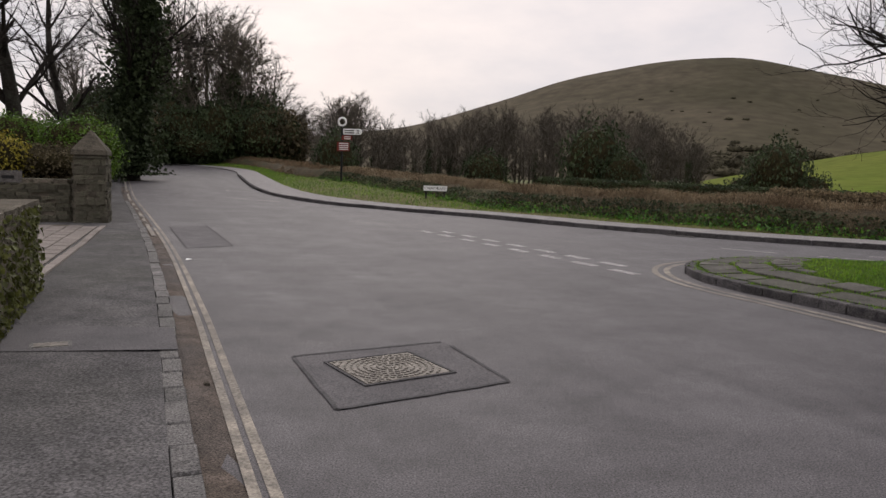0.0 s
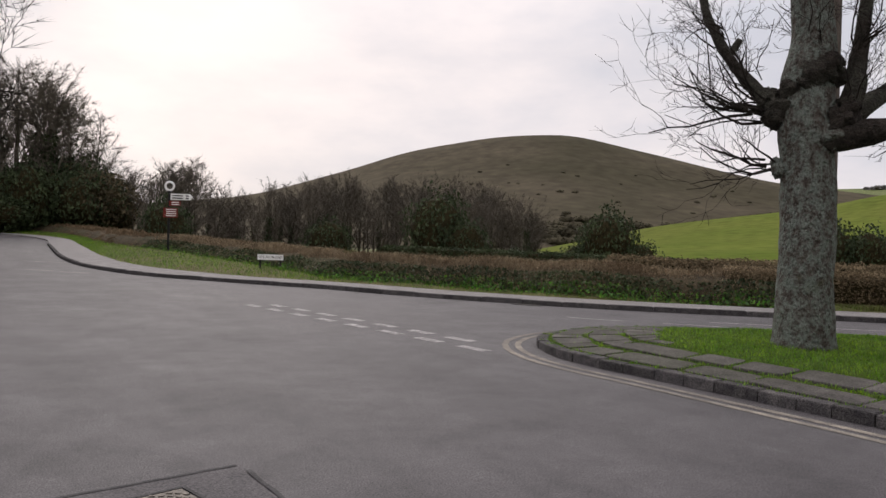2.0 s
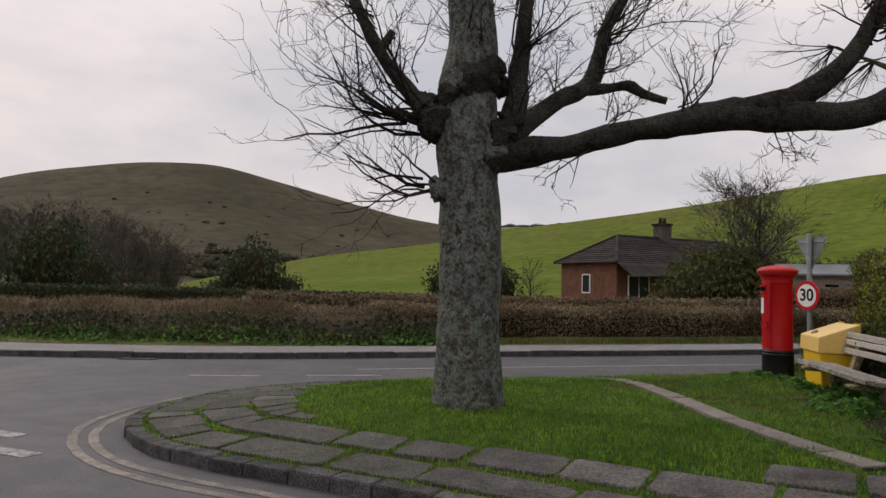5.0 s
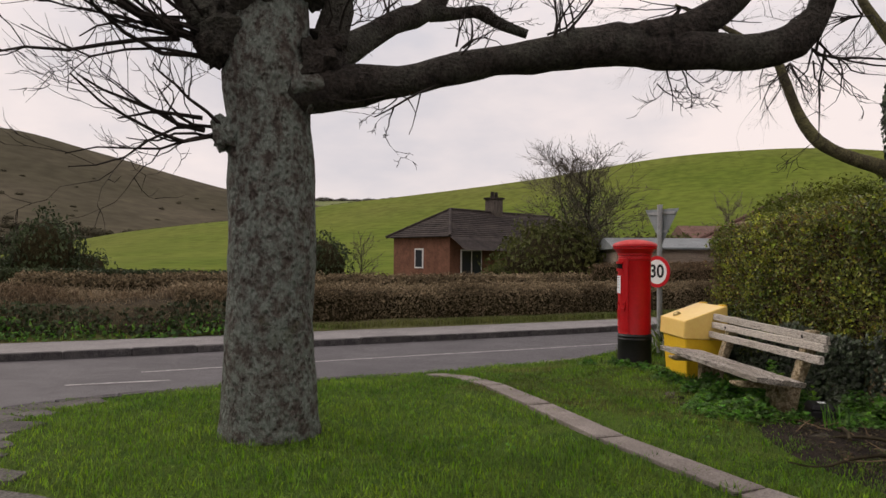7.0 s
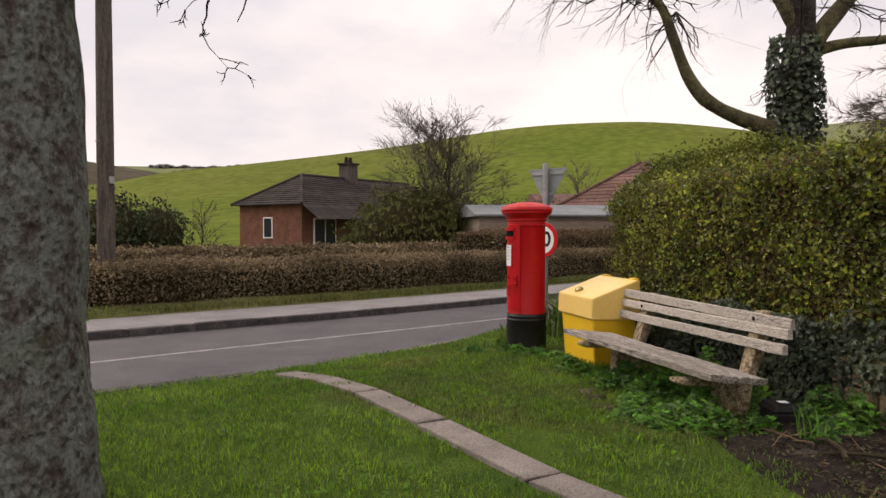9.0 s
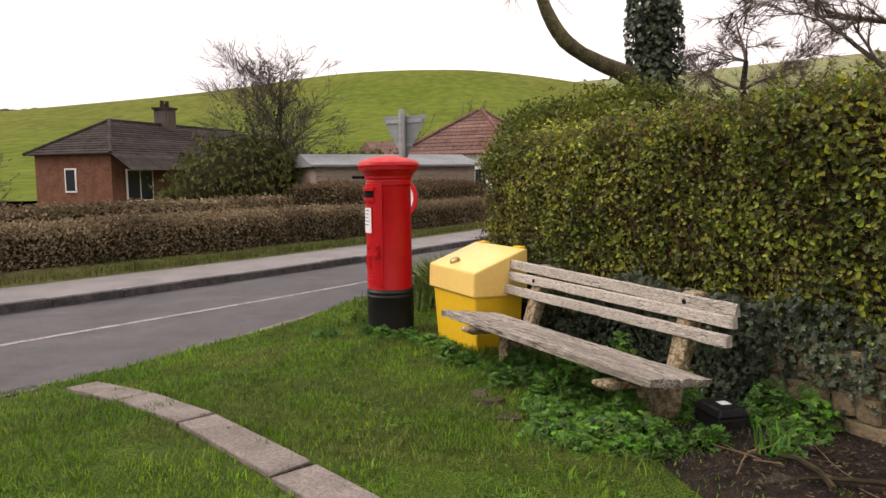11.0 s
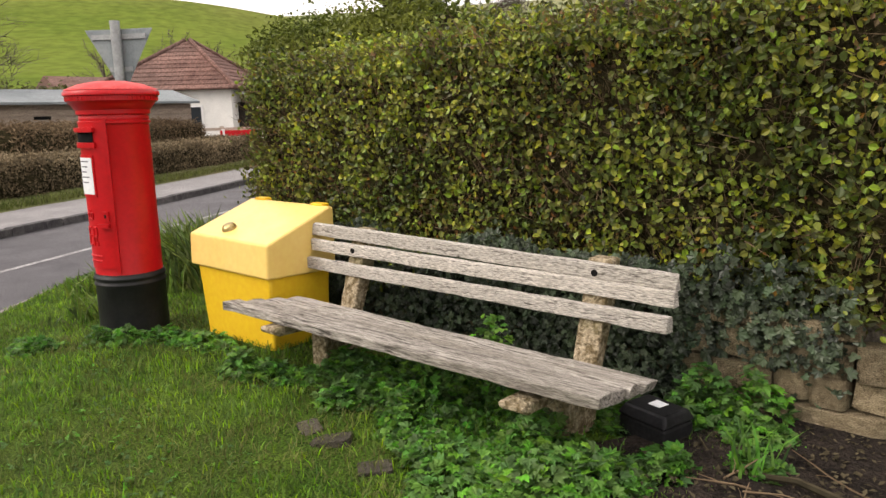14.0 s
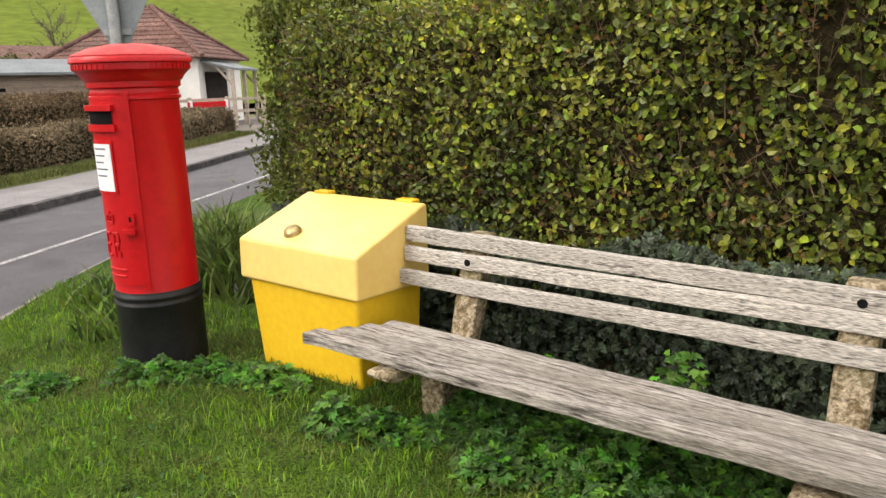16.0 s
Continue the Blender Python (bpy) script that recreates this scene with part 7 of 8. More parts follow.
rt = random.Random(77)
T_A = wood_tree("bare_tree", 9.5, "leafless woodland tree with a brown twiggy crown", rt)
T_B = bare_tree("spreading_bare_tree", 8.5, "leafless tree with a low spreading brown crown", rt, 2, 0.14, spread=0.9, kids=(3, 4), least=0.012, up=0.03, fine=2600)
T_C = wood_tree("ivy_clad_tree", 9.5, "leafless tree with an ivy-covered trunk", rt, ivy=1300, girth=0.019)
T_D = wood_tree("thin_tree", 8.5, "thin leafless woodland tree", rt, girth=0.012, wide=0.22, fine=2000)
B_A = leafy("evergreen_bush", (1.8, 1.8, 1.5), 1700, 0.20, M_EVER, "dark evergreen bush in the hollow", "bush", rng, seed=1, group="dark bushes")
B_B = leafy("olive_bush", (1.9, 1.7, 1.2), 2600, 0.17, M_SHRUB, "rough olive-green bush in winter leaf", "bush", rng, seed=5, group="olive bushes")
B_C = leafy("brown_thicket", (2.0, 1.8, 1.4), 1700, 0.24, M_DRYD, "leafless tangled brown thicket of scrub", "thicket", rng, seed=9, group="thickets")
B_S = leafy("scrub_bush", (1.8, 1.7, 1.3), 210, 0.5, M_SCRUB, "low scrub bush on the hillside, its colour greyed for haze", "bush", rng, 0.85, 12, group="hill scrub", inner=M_SCRUB)
B_T = leafy("scrub_thorn", (1.8, 1.7, 1.3), 210, 0.5, M_SCRUB, "thorn bush on the hillside, its colour greyed for haze", "bush", rng, 0.85, 15, group="hill scrub", inner=M_SCRUB)
B_H = leafy("distant_tree", (1.8, 1.7, 1.3), 200, 0.6, M_HAZE, "distant tree on the far ridge, coloured pale for haze", "tree", rng, 0.85, 18, group="ridge trees")
templates = [B_H, B_S, B_T, T_A, T_B, T_C, T_D, B_A, B_B, B_C]


def polar(az, r):
    return 0.0 + r * math.sin(radians(az)), 0.0 + r * math.cos(radians(az))


def low_ground(az, r):
    return -0.12 - 2.2 * min(1.0, max(0.0, (r - 30) / 60)) * (0.5 + 0.5 * math.cos(radians(az - 15)))


def tall(ob):
    """How high a tree stands."""
    return max(v.co.z for c in ob.children if c.name.startswith("crown") for v in c.data.vertices) * 0.95


# the wood in the hollow
HIGH = {o.name: tall(o) for o in (T_A, T_B, T_C, T_D)}
TOPS = [(-12, 5.0), (-10.9, 4.6), (-7.5, 5.7), (-5.6, 4.9), (-4.4, 3.5), (-2.4, 3.3), (-1.4, 4.3), (1.6, 5.7), (3.4, 5.2), (6, 4.9), (9, 5.1), (13.2, 5.4), (15.5, 5.0), (17.4, 4.1), (19, 3.1), (21.4, 1.9)]
for i in range(96):
    az = -12 + 31.5 * ((i * 0.618034) % 1.0)
    r = rt.uniform(66, 92)
    top = lerp_table(TOPS, az) * rt.uniform(0.62, 1.04)
    z0 = low_ground(az, r)
    want = 1.3 + r * math.tan(radians(top)) - z0
    src = rt.choice([T_A, T_A, T_D, T_C, T_C, T_B])
    h = HIGH[src.name]
    put(src, *polar(az, r), z0, rt.uniform(0, 360), want / h * rt.uniform(0.95, 1.15), want / h)
for i in range(46):
    az = -12 + 36 * ((i * 0.618034 + 0.3) % 1.0)
    r = rt.uniform(52, 66)
    src = rt.choice([B_A, B_A, B_B, B_C])
    s = rt.uniform(0.45, 0.85) * (0.8 if az > 5 else 0.9)
    put(src, *polar(az, r), low_ground(az, r), rt.uniform(0, 360), s * 1.2, s)
for az, r, s, sz in ((11.5, 60, 1.5, 2.3), (13.6, 58, 1.1, 1.5), (24.3, 54, 1.2, 1.75), (26.5, 54, 0.9, 1.0), (22.5, 56, 0.9, 0.95), (3.0, 66, 1.2, 1.6), (-8.5, 62, 1.1, 1.9), (17.5, 62, 1.0, 0.8), (20, 60, 1.0, 0.7)):
    put(B_A, *polar(az, r), low_ground(az, r), rt.uniform(0, 360), s, sz)
# scrub on the brown hill and hedges round the field
def on_hill(az, s):
    r = 330 + 430 * s
    return 5 + r * math.sin(radians(az)), 6 + r * math.cos(radians(az)), 1.4 + r * math.tan(radians(-0.9 + (lerp_table(HILL, az) + 0.9) * s ** 0.85))


for i in range(170):
    az, s = rt.uniform(5, 42), 0.12 + rt.random() ** 3.2 * 0.65
    x, y, z = on_hill(az, s)
    k = rt.uniform(0.3, 0.8) * (1.9 - s)
    put(rt.choice([B_S, B_S, B_T]), x, y, z - 0.8, rt.uniform(0, 360), k * 1.5, k * 0.9)
for i in range(170):
    az = 14 + 27 * ((i * 0.618034) % 1.0)
    x, y, z = on_hill(az, rt.uniform(0.05, 0.26) * (0.9 if az < 30 else 0.75) + 0.004 * (az - 14))
    put(rt.choice([B_S, B_S, B_T]), x, y, z - 1, rt.uniform(0, 360), rt.uniform(1.8, 3.2), rt.uniform(1.2, 2.3))
for i in range(34):
    az = 27 + i * 0.64
    c = lerp_table(FIELD, az) + 0.05
    if az < 39 or az > 43:
        put(B_T if i % 3 else B_S, 5 + 342 * math.sin(radians(az)), 6 + 342 * math.cos(radians(az)), 1.4 + 342 * math.tan(radians(c)) - 1.5, i * 40, 1.4, 0.55)
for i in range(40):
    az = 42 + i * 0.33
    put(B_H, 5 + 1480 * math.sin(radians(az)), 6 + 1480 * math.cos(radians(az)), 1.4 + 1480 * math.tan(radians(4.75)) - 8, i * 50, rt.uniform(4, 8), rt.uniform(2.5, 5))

# the trees above the road on the cottage side
T_E = bare_tree("tall_bare_tree", 11.0, "tall leafless tree with dark crooked limbs", rt, 4, 0.24, spread=0.7, twig=M_TWIG, bark=M_BARKD, group="", kids=(2, 3), fine=900, sliver=0.0016)
T_F = bare_tree("ivy_column_tree", 13.0, "tall tree thickly clad in dark ivy", rt, 4, 0.30, ivy=20000, leaf=0.19, twig=M_TWIG, bark=M_BARKD, ivy_mat=M_EVER, group="")
templates += [T_E, T_F]
HIGH.update({o.name: tall(o) for o in (T_E, T_F)})
for az, r, h, src in ((-30.6, 27, 11.5, T_E), (-33.6, 25, 12, T_E), (-27.4, 36, 10.5, T_E), (-26.8, 42, 6.5, T_B), (-23.2, 39, 14.5, T_F),
                      (-22.6, 74, 15.5, T_C), (-21.6, 70, 14.0, T_A), (-20.8, 72, 13.5, T_C), (-19.8, 69, 13.0, T_C), (-18.9, 72, 13.8, T_C), (-18.0, 70, 14.2, T_A), (-17.2, 73, 14.6, T_C), (-16.4, 71, 14.2, T_C), (-15.6, 73, 13.0, T_B), (-14.8, 72, 12.0, T_A), (-14.0, 74, 10.8, T_B), (-13.2, 76, 9.0, T_C), (-12.6, 78, 8.0, T_D),
                      (-21.2, 76, 14.5, T_B), (-19.4, 77, 13.8, T_B), (-17.6, 78, 14.6, T_B), (-16.0, 78, 13.8, T_A), (-26.6, 46, 7.5, T_C), (-27.6, 40, 5.5, T_D)):
    hh = HIGH[src.name]
    x, y = polar(az, r)
    put(src, x, y, road_z(x, y) + 0.3, rt.uniform(0, 360), h / hh * 1.05, h / hh)
for i in range(34):
    az = -23.4 + 10.8 * ((i * 0.618034) % 1.0)
    x, y = polar(az, rt.uniform(68.5, 75))
    put(rt.choice([B_A, B_A, B_C]), x, y, road_z(x, y) + 0.2, rt.uniform(0, 360), rt.uniform(1.2, 1.6), rt.uniform(1.0, 2.6))
for az, r, s, sz, src in ((-26, 36, 0.9, 1.2, B_A), (-25, 40, 1.0, 1.5, B_A), (-27.5, 32, 0.8, 0.8, B_C), (-29.5, 30, 1.0, 0.7, B_A), (-31.5, 26, 1.0, 0.65, B_A), (-34, 24, 1.0, 0.65, B_A), (-25.2, 44, 1.1, 1.8, B_A), (-24.6, 48, 1.1, 1.6, B_C), (-24.6, 52, 1.2, 1.8, B_A), (-25, 58, 1.2, 1.8, B_A), (-26, 64, 1.4, 1.8, B_A)):
    x, y = polar(az, r)
    put(src, x, y, road_z(x, y) - 0.1, rt.uniform(0, 360), s, sz)
n = 5000
bq = rng.integers(0, 30, n)
Q = np.array([tuple(p) for p in FAR_KERB[:40]])[bq] + rng.normal(size=(n, 2)) * 0.4 + np.array([0.6, 1.6])
tagged(part("bend_verge_grass", Geo().blades(np.column_stack([Q, np.array([road_z(*q) for q in Q]) + 0.1]), 0.35, 0.04, rng, 0.7), M_GRASSV, None, "long rough grass on the verge at the bend"), category="grass", kind="stuff")
box1 = leafy("clipped_shrub", (1.0, 0.9, 0.74), 7000, 0.07, M_LAUREL, "clipped bright green garden shrub", "shrub", rng, 0.88, 3)
box1.location = (-8.75, 17.3, 0.78)
box2 = leafy("clipped_shrub", (1.4, 0.9, 0.82), 7000, 0.07, M_LAUREL, "clipped bright green garden shrub", "shrub", rng, 0.88, 6)
box2.location = (-11.0, 18.4, 0.78)
gold = leafy("golden_shrub", (0.5, 0.45, 0.5), 1500, 0.06, M_GOLD, "golden yellow garden shrub", "shrub", rng, 0.8, 4)
gold.location = (-9.2, 15.2, 0.78)
brn = leafy("brown_shrub", (0.9, 0.7, 0.42), 2500, 0.07, M_DRYD, "brown leafless garden shrub", "shrub", rng, 0.8, 8)
brn.location = (-8.6, 15.9, 0.76)
structure("garden_bed", Geo().prism([(-7.3, 14.3), (-10.8, 21), (-22, 30), (-22, 12), (-9.7, 13.4)], -0.1, 0.78), M_SOIL, "raised garden bed behind the wall", "garden bed")
n = 2600
Q = np.array([(-3.98, 6.75)]) + np.outer(rng.random(n), np.array([(1.43), (-3.45)]))
Q += np.outer(rng.uniform(0.14, 0.22, n), np.array([0.92, 0.38]))
tagged(part("gate_wall_ivy", Geo().leaves(np.column_stack([Q, rng.uniform(0.05, 0.85, n) ** 1.3 + 0.05]), 0.05, rng, np.tile([0.92, 0.38, 0.2], (n, 1)), 0.9, 0.9, 0.2), M_SHRUB, None, "small-leaved ivy and weeds on the wall"), category="ivy", kind="stuff")
bsn = thing("blue_sign", (*polar(-22.9, 62), road_z(0, 57) + 0.1), "small blue road sign on a short post", "road sign", rz=22)
part("sign_plate", Geo().box((-0.22, -0.02, 1.0), (0.22, 0.0, 1.45)), M_BLUE, bsn)
part("post", Geo().tube([(0, 0.02, -0.2), (0, 0.02, 1.4)], [0.03, 0.03], 8), M_STEEL, bsn)
part("symbol_bar", Geo().box((-0.03, -0.024, 1.1), (0.03, -0.021, 1.35)), M_WHITE, bsn)

# ---- telegraph pole, ivy tree, trees by the bungalow ----
tp = thing("telegraph_pole", (12.7, 16.2, 0.0), "dark creosoted wooden telegraph pole behind the footpath", "telegraph pole")
part("pole", Geo().tube([(0, 0, -0.3), (0, 0, 4), (0, 0, 8.5)], [0.15, 0.135, 0.11], 14), M_TELE, tp, "", True)
part("number_plate", Geo().box((-0.05, -0.16, 2.2), (0.05, -0.14, 2.32)), M_STEEL, tp)
part("pole_step", Geo().tube([(-0.22, -0.05, 2.9), (-0.1, 0, 2.9)], [0.015, 0.015], 6), M_STEEL, tp)

IT = Vector((16.03, 5.69, 0.1))
R9, F9 = Vector((0.4415, -0.897, 0)), Vector((0.897, 0.4415, 0))
def it(r, z, d=0.0):
    return IT + R9 * r + F9 * d + Vector((0, 0, z))
ivt = thing("ivy_tree", (0, 0, 0), "bare tree with a trunk wrapped in glossy ivy", "tree")
g = Geo()
bark_tube(g, [it(-0.1, 0), it(-0.05, 1.5), it(0, 2.6), it(0.0, 3.4), it(0.08, 4.2), it(0.1, 5.2), it(0.2, 6.8)], [0.34, 0.30, 0.28, 0.25, 0.2, 0.16, 0.06], 14, 0.12, 3, 3)
part("trunk", g, M_BARKD, ivt, "", True)
for pts_, rad_ in (([it(-0.1, 2.65), it(-0.5, 2.86), it(-0.95, 3.0), it(-1.35, 3.22), it(-1.6, 3.6), it(-1.76, 4.05), it(-1.95, 4.6), it(-2.6, 5.05), it(-3.5, 5.55)], [0.17, 0.125, 0.105, 0.098, 0.09, 0.08, 0.065, 0.045, 0.015]),
                   ([it(0.1, 3.6), it(0.35, 4.2), it(0.7, 4.6), it(1.1, 5.3), it(1.6, 6.4)], [0.16, 0.13, 0.12, 0.09, 0.03]),
                   ([it(0.15, 3.9), it(0.7, 4.05), it(1.4, 4.1), it(2.2, 4.4), it(3.0, 4.3)], [0.1, 0.08, 0.06, 0.05, 0.02]),
                   ([it(0.0, 4.3), it(-0.3, 4.8), it(-0.7, 5.4), it(-1.0, 6.4)], [0.12, 0.09, 0.07, 0.02])):
    g = Geo()
    bark_tube(g, pts_, rad_, 10, 0.14, 4, 5)
    part("limb", g, M_MOSSB, ivt, "", True)
g = Geo()
ri = random.Random(9)
for p, d, k in ((it(-2.1, 4.95), (-0.5, 0, -0.5), 9), (it(-2.8, 5.2), (-0.6, 0, -0.6), 10), (it(-3.4, 5.5), (-0.7, 0, -0.4), 8), (it(-1.75, 4.5), (-0.3, 0, -0.7), 7), (it(-1.0, 6), (-0.4, 0, -0.2), 10), (it(1.1, 5.3), (0.5, 0, -0.3), 10), (it(2.2, 4.4), (0.6, 0, -0.5), 10), (it(0.7, 4.6), (0.5, 0, 0.3), 7), (it(1.6, 6.2), (0.3, 0, -0.4), 10), (it(-0.7, 5.2), (-0.3, 0, 0.2), 8)):
    for q in range(k):
        v = R9 * d[0] + Vector((ri.gauss(0, 0.35), ri.gauss(0, 0.35), d[2] + ri.gauss(0, 0.3)))
        grow(g, p, v, ri.uniform(0.6, 1.2), 0.016, 3, ri, 4, 0.28, -0.03, (2, 3), 0.6)
tagged(part("twig_growth", g, M_TWIG, ivt, "fine drooping bare twigs"), kind="stuff")
n = 5200
zz = rng.uniform(0.3, 4.1, n)
a = rng.uniform(0, 2 * math.pi, n)
rr = 0.30 + 0.08 * rng.random(n) + 0.10 * np.array([noise.noise((x, y * 1.5, 2)) for x, y in zip(a, zz)])
C = np.array(IT)[None] + np.column_stack([rr * np.cos(a), rr * np.sin(a), zz])
tagged(part("ivy_coat", Geo().leaves(C, 0.085, rng, np.column_stack([np.cos(a), np.sin(a), np.full(n, 0.2)]), 0.8, 0.9, 0.2), M_IVY, ivt, "glossy dark ivy leaves"), kind="stuff")

T_G = bare_tree("garden_tree", 7.0, "leafless garden tree with ivy low on its stems", rt, 4, 0.08, spread=0.75, ivy=1200, leaf=0.09, stems=3, group="", ivy_mat=M_EVER, up=0.14, least=0.008)
templates += [T_G]
put(T_G, 28.9, 17.4, 0, 20, 1.3, 0.84)
for x, y, s, sz, src in ((26.6, 18.0, 1.05, 1.3, B_B), (28.4, 18.6, 1.1, 1.35, B_B), (25.4, 19.2, 0.55, 0.6, B_B), (30.2, 18.5, 0.9, 0.95, B_C), (32.5, 17.5, 1.2, 1.15, B_B), (36, 18, 1.3, 1.2, B_B), (40, 18.5, 1.4, 1.3, B_B), (22.9, 28.6, 0.8, 1.0, B_A), (24.3, 27.8, 0.7, 0.9, B_A), (44, 12, 1.2, 1.1, B_B)):
    put(src, x, y, -0.1, rt.uniform(0, 360), s, sz)
for x, y, s in ((61, 22, 0.85), (66, 17.5, 0.95), (70, 14.5, 0.9), (64, 19, 0.7), (25.2, 26.3, 0.32)):
    put(T_B, x, y, 0, rt.uniform(0, 360), s, s)
for x, y, s in ((26, -3.6, 1.1), (33, 0, 0.9), (37, 3.0, 0.75), (29, 3.2, 0.62), (28, 1.0, 0.8), (34, -4, 0.95)):
    put(T_B if s < 1 else T_E, x, y, 0, rt.uniform(0, 360), s * 0.85, s * 0.75)
T_H = bare_tree("spreading_tree", 7.5, "wide-spreading bare tree with brown twigs", rt, 3, 0.24, spread=2.0, kids=(3, 4), group="", up=0.0, least=0.012, fine=9000, rise=-0.05, twig=M_TWIGF, bark=M_BARKD)
templates += [T_H]
put(T_H, 21.5, 0.9, 0, 30, 1.1, 1.0)
put(T_H, 21.5, -3.0, 0, 130, 1.2, 1.05)
put(T_H, 30, 2.0, 0, 200, 1.0, 0.95)
for ob in templates:
    for o in list(ob.children_recursive) + [ob]:
        bpy.data.objects.remove(o)

# ---- bungalow ----
def hip_roof(parent, L, W, eave, ridge, over, material, courses, front_drop=0.0):
    """A hipped roof over x 0..L and y 0..W, in overlapping courses; each course is a part."""
    for side in range(4):
        for k in range(courses):
            t0, t1 = k / courses, (k + 1) / courses
            def ring(t):
                i = (W / 2 + over) * t
                x0, x1, y0, y1 = -over + i, L + over - i, -over + i, W + over - i
                return [(x0, y0), (x1, y0), (x1, y1), (x0, y1)]
            z0, z1 = eave + (ridge - eave) * t0, eave + (ridge - eave) * t1
            a, b = ring(t0), ring(t1)
            i, j = side, (side + 1) % 4
            lift = 0.035
            g = Geo().add([(*a[i], z0 + lift), (*a[j], z0 + lift), (*b[j], z1), (*b[i], z1), (*a[i], z0 - 0.01), (*a[j], z0 - 0.01)], [(0, 1, 2, 3), (4, 5, 1, 0)])
            part("tile_course", g, material, parent)


def window_unit(parent, m, w, h, mullions=1):
    wn = part("window", Geo().box((-w / 2, -0.03, 0), (w / 2, 0.02, h), m), M_WHITE, parent, "white framed window")
    n = mullions + 1
    for k in range(n):
        x0, x1 = -w / 2 + 0.06 + k * (w - 0.06) / n, -w / 2 + (k + 1) * (w - 0.06) / n
        part("pane", Geo().box((x0, -0.036, 0.06), (x1, -0.031, h - 0.06), m), M_GLASS, wn)
    return wn


hs_ = thing("bungalow", (31.0, 26.0, -0.1), "red brick bungalow with a brown tiled hipped roof", "house", rz=-8.0)
HW = 4.2
g = Geo().box((0, 0, 0), (13, HW, 2.75))
part("wall", g, M_BRICK, hs_, "red brick wall")
rf = part("roof", Geo().box((-0.1, -0.1, 2.70), (13.1, HW + 0.1, 2.78)), M_TILE, hs_, "brown tiled hipped roof")
hip_roof(rf, 13, HW, 2.72, 4.25, 0.30, M_TILE, 14)
for k in range(4):
    z0 = 2.70 - k * 0.17
    part("tile_course", Geo().add([(-0.3, -0.30 - 0.26 * k, z0 + 0.03), (7.0, -0.30 - 0.26 * k, z0 + 0.03), (7.0, -0.56 - 0.26 * k, z0 - 0.14), (-0.3, -0.56 - 0.26 * k, z0 - 0.14)], [(3, 2, 1, 0)]), M_TILE, rf)
for a, b in (((-0.3, -0.3, 2.75), (2.1, 2.1, 4.27)), ((-0.3, HW + 0.3, 2.75), (2.1, 2.1, 4.27)), ((2.1, 2.1, 4.27), (10.9, 2.1, 4.27))):
    part("ridge_tile", Geo().tube([a, b], [0.08, 0.08], 8), M_TILE, rf)
ch = part("chimney", Geo().box((5.2, 1.75, 3.9), (5.9, 2.45, 5.0)), M_TELE, hs_, "brick chimney stack")
part("chimney_cap", Geo().box((5.13, 1.68, 5.0), (5.97, 2.52, 5.1)), M_TILE, ch)
for x in (5.4, 5.72):
    part("chimney_pot", Geo().lathe([(0.10, 5.1), (0.12, 5.12), (0.09, 5.4), (0.1, 5.42)], 10, Matrix.Translation((x, 2.1, 0))), M_TILE, ch)
window_unit(hs_, pose(-0.02, HW * 0.52, 1.15, 0, 0, -90), 0.62, 1.0, 0)
window_unit(hs_, pose(1.5, -0.02, 0.75, 0, 0, 0), 1.5, 1.35, 1)

# ---- shed, shop and what stands round them ----
sh = thing("shed", (25.7, 14.9, 0.15), "long low timber shed with a grey sheet roof", "shed", rz=-55)
part("wall", Geo().box((0, 0, -0.4), (5.2, 3.0, 1.75)), M_CLAD, sh, "pale timber walls")
for k in range(11):
    part("board", Geo().box((-0.02, -0.025, 0.05 + k * 0.155), (5.22, 0.0, 0.19 + k * 0.155)), M_CLAD, sh)
part("roof", Geo().add([(-0.2, -0.25, 1.78), (5.4, -0.25, 1.78), (5.4, 1.5, 2.15), (-0.2, 1.5, 2.15), (5.4, 3.25, 1.78), (-0.2, 3.25, 1.78), (-0.2, -0.25, 1.72), (5.4, -0.25, 1.72), (5.4, 3.25, 1.72), (-0.2, 3.25, 1.72)],
                       [(0, 1, 2, 3), (3, 2, 4, 5), (6, 7, 1, 0), (7, 8, 4, 2, 1), (8, 9, 5, 4), (9, 6, 0, 3, 5), (9, 8, 7, 6)]), M_FELT, sh, "grey sheet roof")
part("vent", Geo().box((1.1, -0.04, 1.35), (1.5, -0.026, 1.43)), M_SLOT, sh)
shop = thing("shop", (35.75, 15.0, -0.1), "white rendered cottage shop with a red tiled hipped roof", "shop", rz=-104)
part("wall", Geo().box((0, 0, 0), (5.0, 4.8, 2.6)), M_RENDER, shop, "white rendered walls")
sr = part("roof", Geo().box((-0.1, -0.1, 2.55), (5.1, 4.9, 2.62)), M_TILER, shop, "red and brown tiled roof")
hip_roof(sr, 5.0, 4.8, 2.58, 4.55, 0.3, M_TILER, 12)
for a, b in (((-0.3, -0.3, 2.62), (2.4, 2.4, 4.57)), ((5.3, -0.3, 2.62), (2.6, 2.4, 4.57)), ((5.3, 5.1, 2.62), (2.6, 2.4, 4.57))):
    part("ridge_tile", Geo().tube([a, b], [0.09, 0.09], 8), M_TILER, sr)
window_unit(shop, pose(1.2, -0.02, 1.0, 0, 0, 0), 0.9, 1.0, 1)
window_unit(shop, pose(3.6, -0.02, 1.0, 0, 0, 0), 0.6, 1.0, 0)
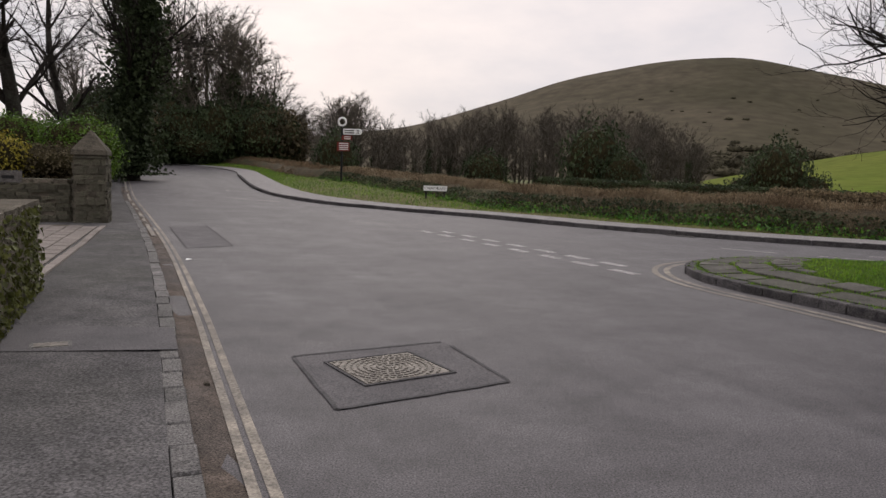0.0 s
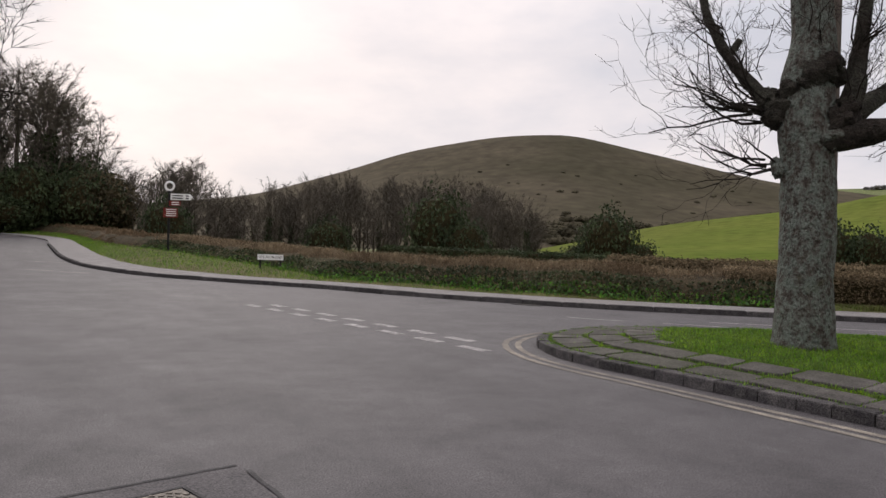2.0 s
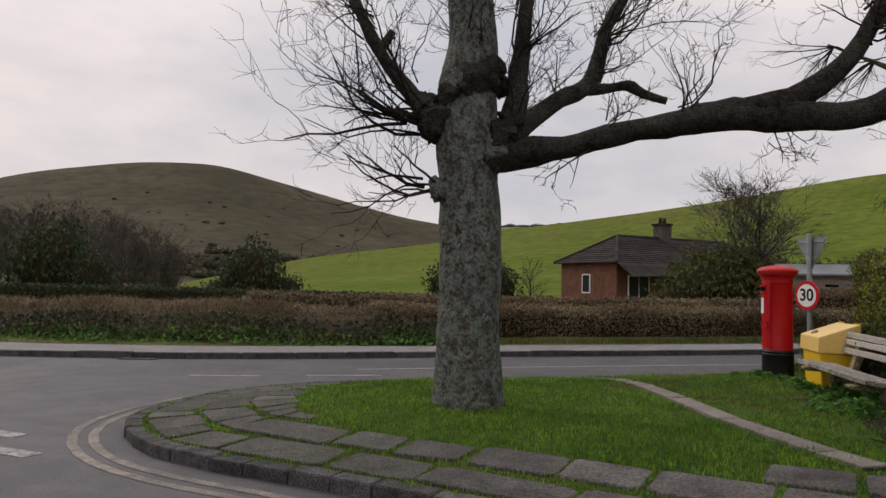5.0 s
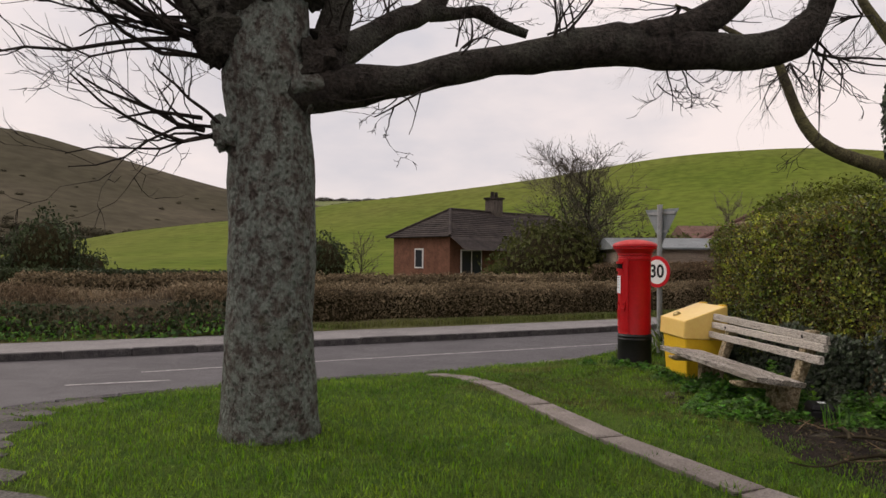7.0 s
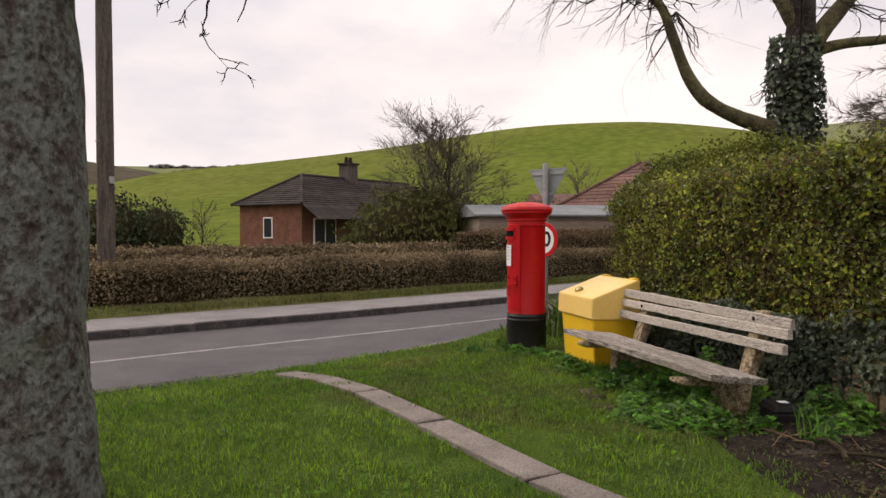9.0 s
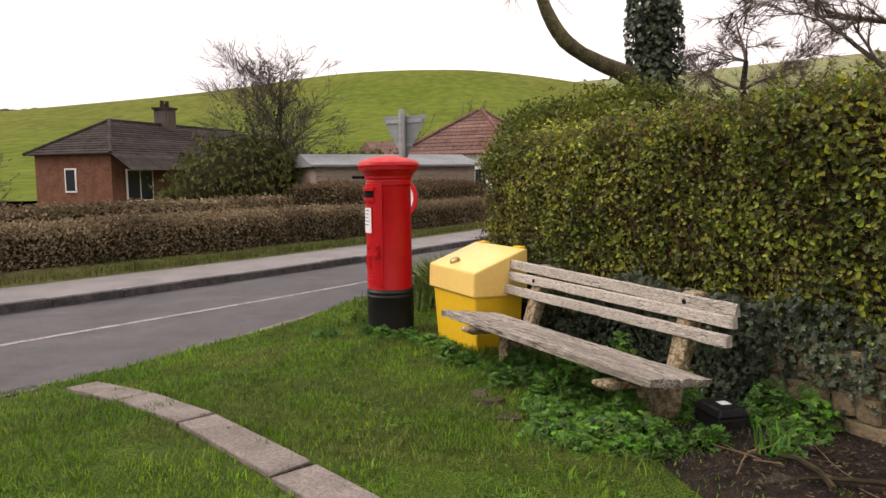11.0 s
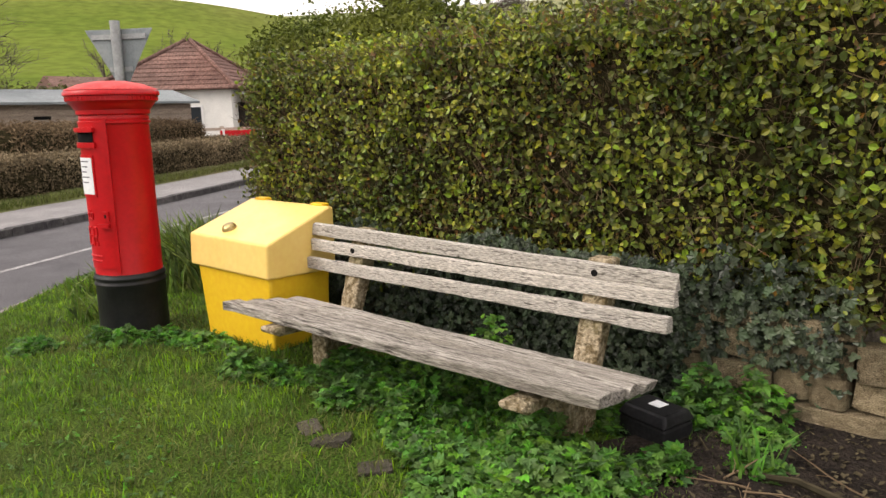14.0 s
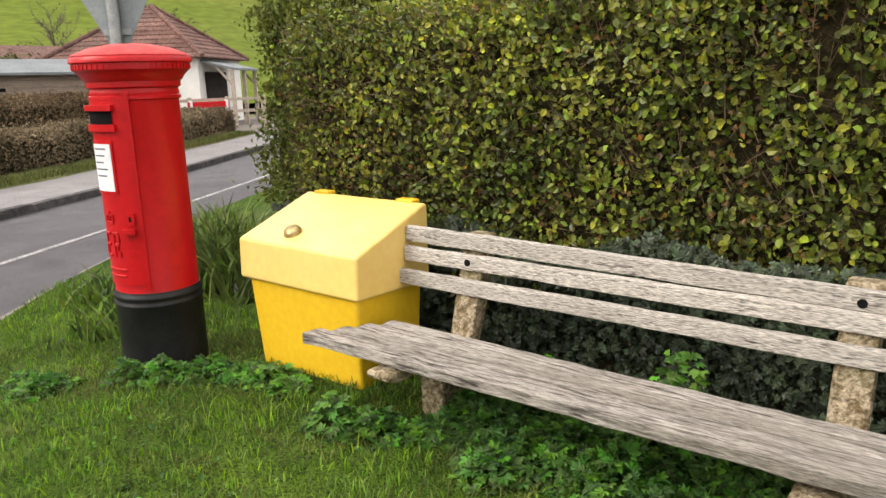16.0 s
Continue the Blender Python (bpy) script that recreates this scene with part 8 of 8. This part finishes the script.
porch = part("porch", Geo().add([(5.02, 0.2, 2.5), (5.02, 3.2, 2.5), (6.2, 3.2, 2.2), (6.2, 0.2, 2.2), (5.02, 0.2, 2.42), (5.02, 3.2, 2.42), (6.2, 3.2, 2.12), (6.2, 0.2, 2.12)], [(0, 3, 2, 1), (4, 5, 6, 7), (0, 4, 7, 3), (3, 7, 6, 2), (2, 6, 5, 1), (1, 5, 4, 0)]), M_FELT, shop, "small lean-to porch")
for y in (0.3, 1.7, 3.1):
    part("porch_post", Geo().box((6.02, y - 0.06, 0), (6.14, y + 0.06, 2.14)), M_FENCE, porch)
for y in (0.3, 3.1):
    part("porch_brace", Geo().tube([(6.08, y, 1.6), (5.5, y, 2.3)], [0.05, 0.05], 6), M_FENCE, porch)
part("porch_back", Geo().box((5.01, 0.6, 0), (5.04, 2.9, 2.1)), M_TILE, porch)
structure("shop_forecourt", Geo().add([(30.7, 8.1, 0.10), (30.7, 11.4, 0.12), (33.2, 13.2, 0.12), (42, 9.5, 0.12), (40, 5.6, 0.10)], [(4, 3, 2, 1, 0)]), M_PATH, "pale gravel forecourt in front of the shop", "forecourt")
put_fence = thing("rail_fence", (32.5, 11.6, 0.1), "pale wooden post and rail fence in front of the shop", "fence", rz=-64)
for k in range(4):
    part("post", Geo().box((k * 1.3, -0.06, -0.1), (k * 1.3 + 0.12, 0.06, 1.05)), M_FENCE, put_fence)
for z in (0.5, 0.9):
    part("rail", Geo().box((0, -0.03, z), (4.0, 0.03, z + 0.1)), M_FENCE, put_fence)
barn = thing("barn", (52, 21, -0.1), "low barn with a rusty red roof", "barn", rz=-50)
part("wall", Geo().box((0, 0, 0), (14, 6, 2.6)), M_CLAD, barn)
part("roof", Geo().add([(-0.3, -0.4, 2.6), (14.3, -0.4, 2.6), (14.3, 3, 4.2), (-0.3, 3, 4.2), (14.3, 6.4, 2.6), (-0.3, 6.4, 2.6)], [(0, 1, 2, 3), (3, 2, 4, 5), (1, 4, 2), (0, 3, 5)]), M_TILER, barn, "rusty red sheet roof")
for x, y, h_ in ((34.75, 12.9, 0.75), (35.0, 14.0, 0.85), (34.45, 11.4, 0.6)):
    pr = leafy("wall_shrub", (0.38, 0.38, h_), 900, 0.08, M_SHRUB, "thin green shrub against the white shop wall", "shrub", rng, 0.45, h_ * 9, group="wall shrubs")
    pr.location = (x - 0.35, y, -0.1)

# ---- small things ----
lt = thing("paper_scrap", (-3.35, 9.55, 0.006), "scrap of white paper lying on the road", "litter", rz=20)
part("scrap", Geo().add([(-0.05, -0.03, 0), (0.05, -0.02, 0.01), (0.04, 0.04, 0.0), (-0.04, 0.03, 0.015), (-0.05, -0.03, -0.003), (0.05, -0.02, 0.007), (0.04, 0.04, -0.003), (-0.04, 0.03, 0.012)], [(0, 1, 2, 3), (7, 6, 5, 4), (0, 4, 5, 1), (1, 5, 6, 2), (2, 6, 7, 3), (3, 7, 4, 0)]), M_WHITE, lt)
bt = thing("plastic_bottle", (12.25, 7.75, 0.24), "crushed pale plastic bottle in the grass", "litter", rz=40, tilt=(80, 0))
part("bottle", Geo().lathe([(0.0, -0.1), (0.032, -0.1), (0.034, 0.0), (0.03, 0.05), (0.012, 0.09), (0.012, 0.105), (0.0, 0.105)], 12), M_PAPER, bt, "", True)
rd = random.Random(44)
for k in range(26):
    i = rd.randint(4, 46)
    p = NEAR_KERB[i]
    nn = sides_of(NEAR_KERB)[i]
    q = p - nn * rd.uniform(0.02, 0.26)
    db = tagged(new("gutter_pebble", rd.choice(STONES)), "small pebble in the gutter silt", "pebble", "gutter pebbles")
    s = rd.uniform(0.012, 0.035)
    db.matrix_basis = pose(q.x, q.y, 0.014 + s * 0.15, 0, 0, rd.uniform(0, 180)) @ Matrix.Diagonal((s * 1.5, s, s * 0.7, 1))
gi = thing("kerb_drain", (5.35, 16.25, 0.0), "iron kerb drain with a broken stone edge", "drain", rz=-38)
part("drain_frame", Geo().box((-0.32, -0.2, 0.0), (0.32, 0.0, 0.012)), M_TAR, gi)
for k in range(7):
    part("drain_bar", Geo().box((-0.28 + k * 0.085, -0.17, 0.012), (-0.25 + k * 0.085, -0.03, 0.018)), M_IRON, gi)
wr = thing("overhead_wire", (0, 0, 0), "thin black overhead telephone wire", "wire")
for a, b in (((12.7, 16.2, 8.3), (60.0, -12.0, 7.5)),):
    pts_ = [Vector(a).lerp(Vector(b), t / 16) - Vector((0, 0, 1.2 * 4 * (t / 16) * (1 - t / 16))) for t in range(17)]
    part("wire", Geo().tube(pts_, [0.004] * 17, 4), M_STEEL, wr)
br = thing("road_barrier", (32.9, 10.4, 0.1), "red and white plastic road barrier by the shop", "barrier", rz=-60)
for z in (0.35, 0.7):
    part("barrier_rail", Geo().box((0, -0.04, z), (1.4, 0.04, z + 0.2)), M_SIGNR, br)
for x in (0.05, 1.3):
    part("barrier_leg", Geo().box((x, -0.05, 0), (x + 0.08, 0.05, 0.95)), M_WHITE, br)
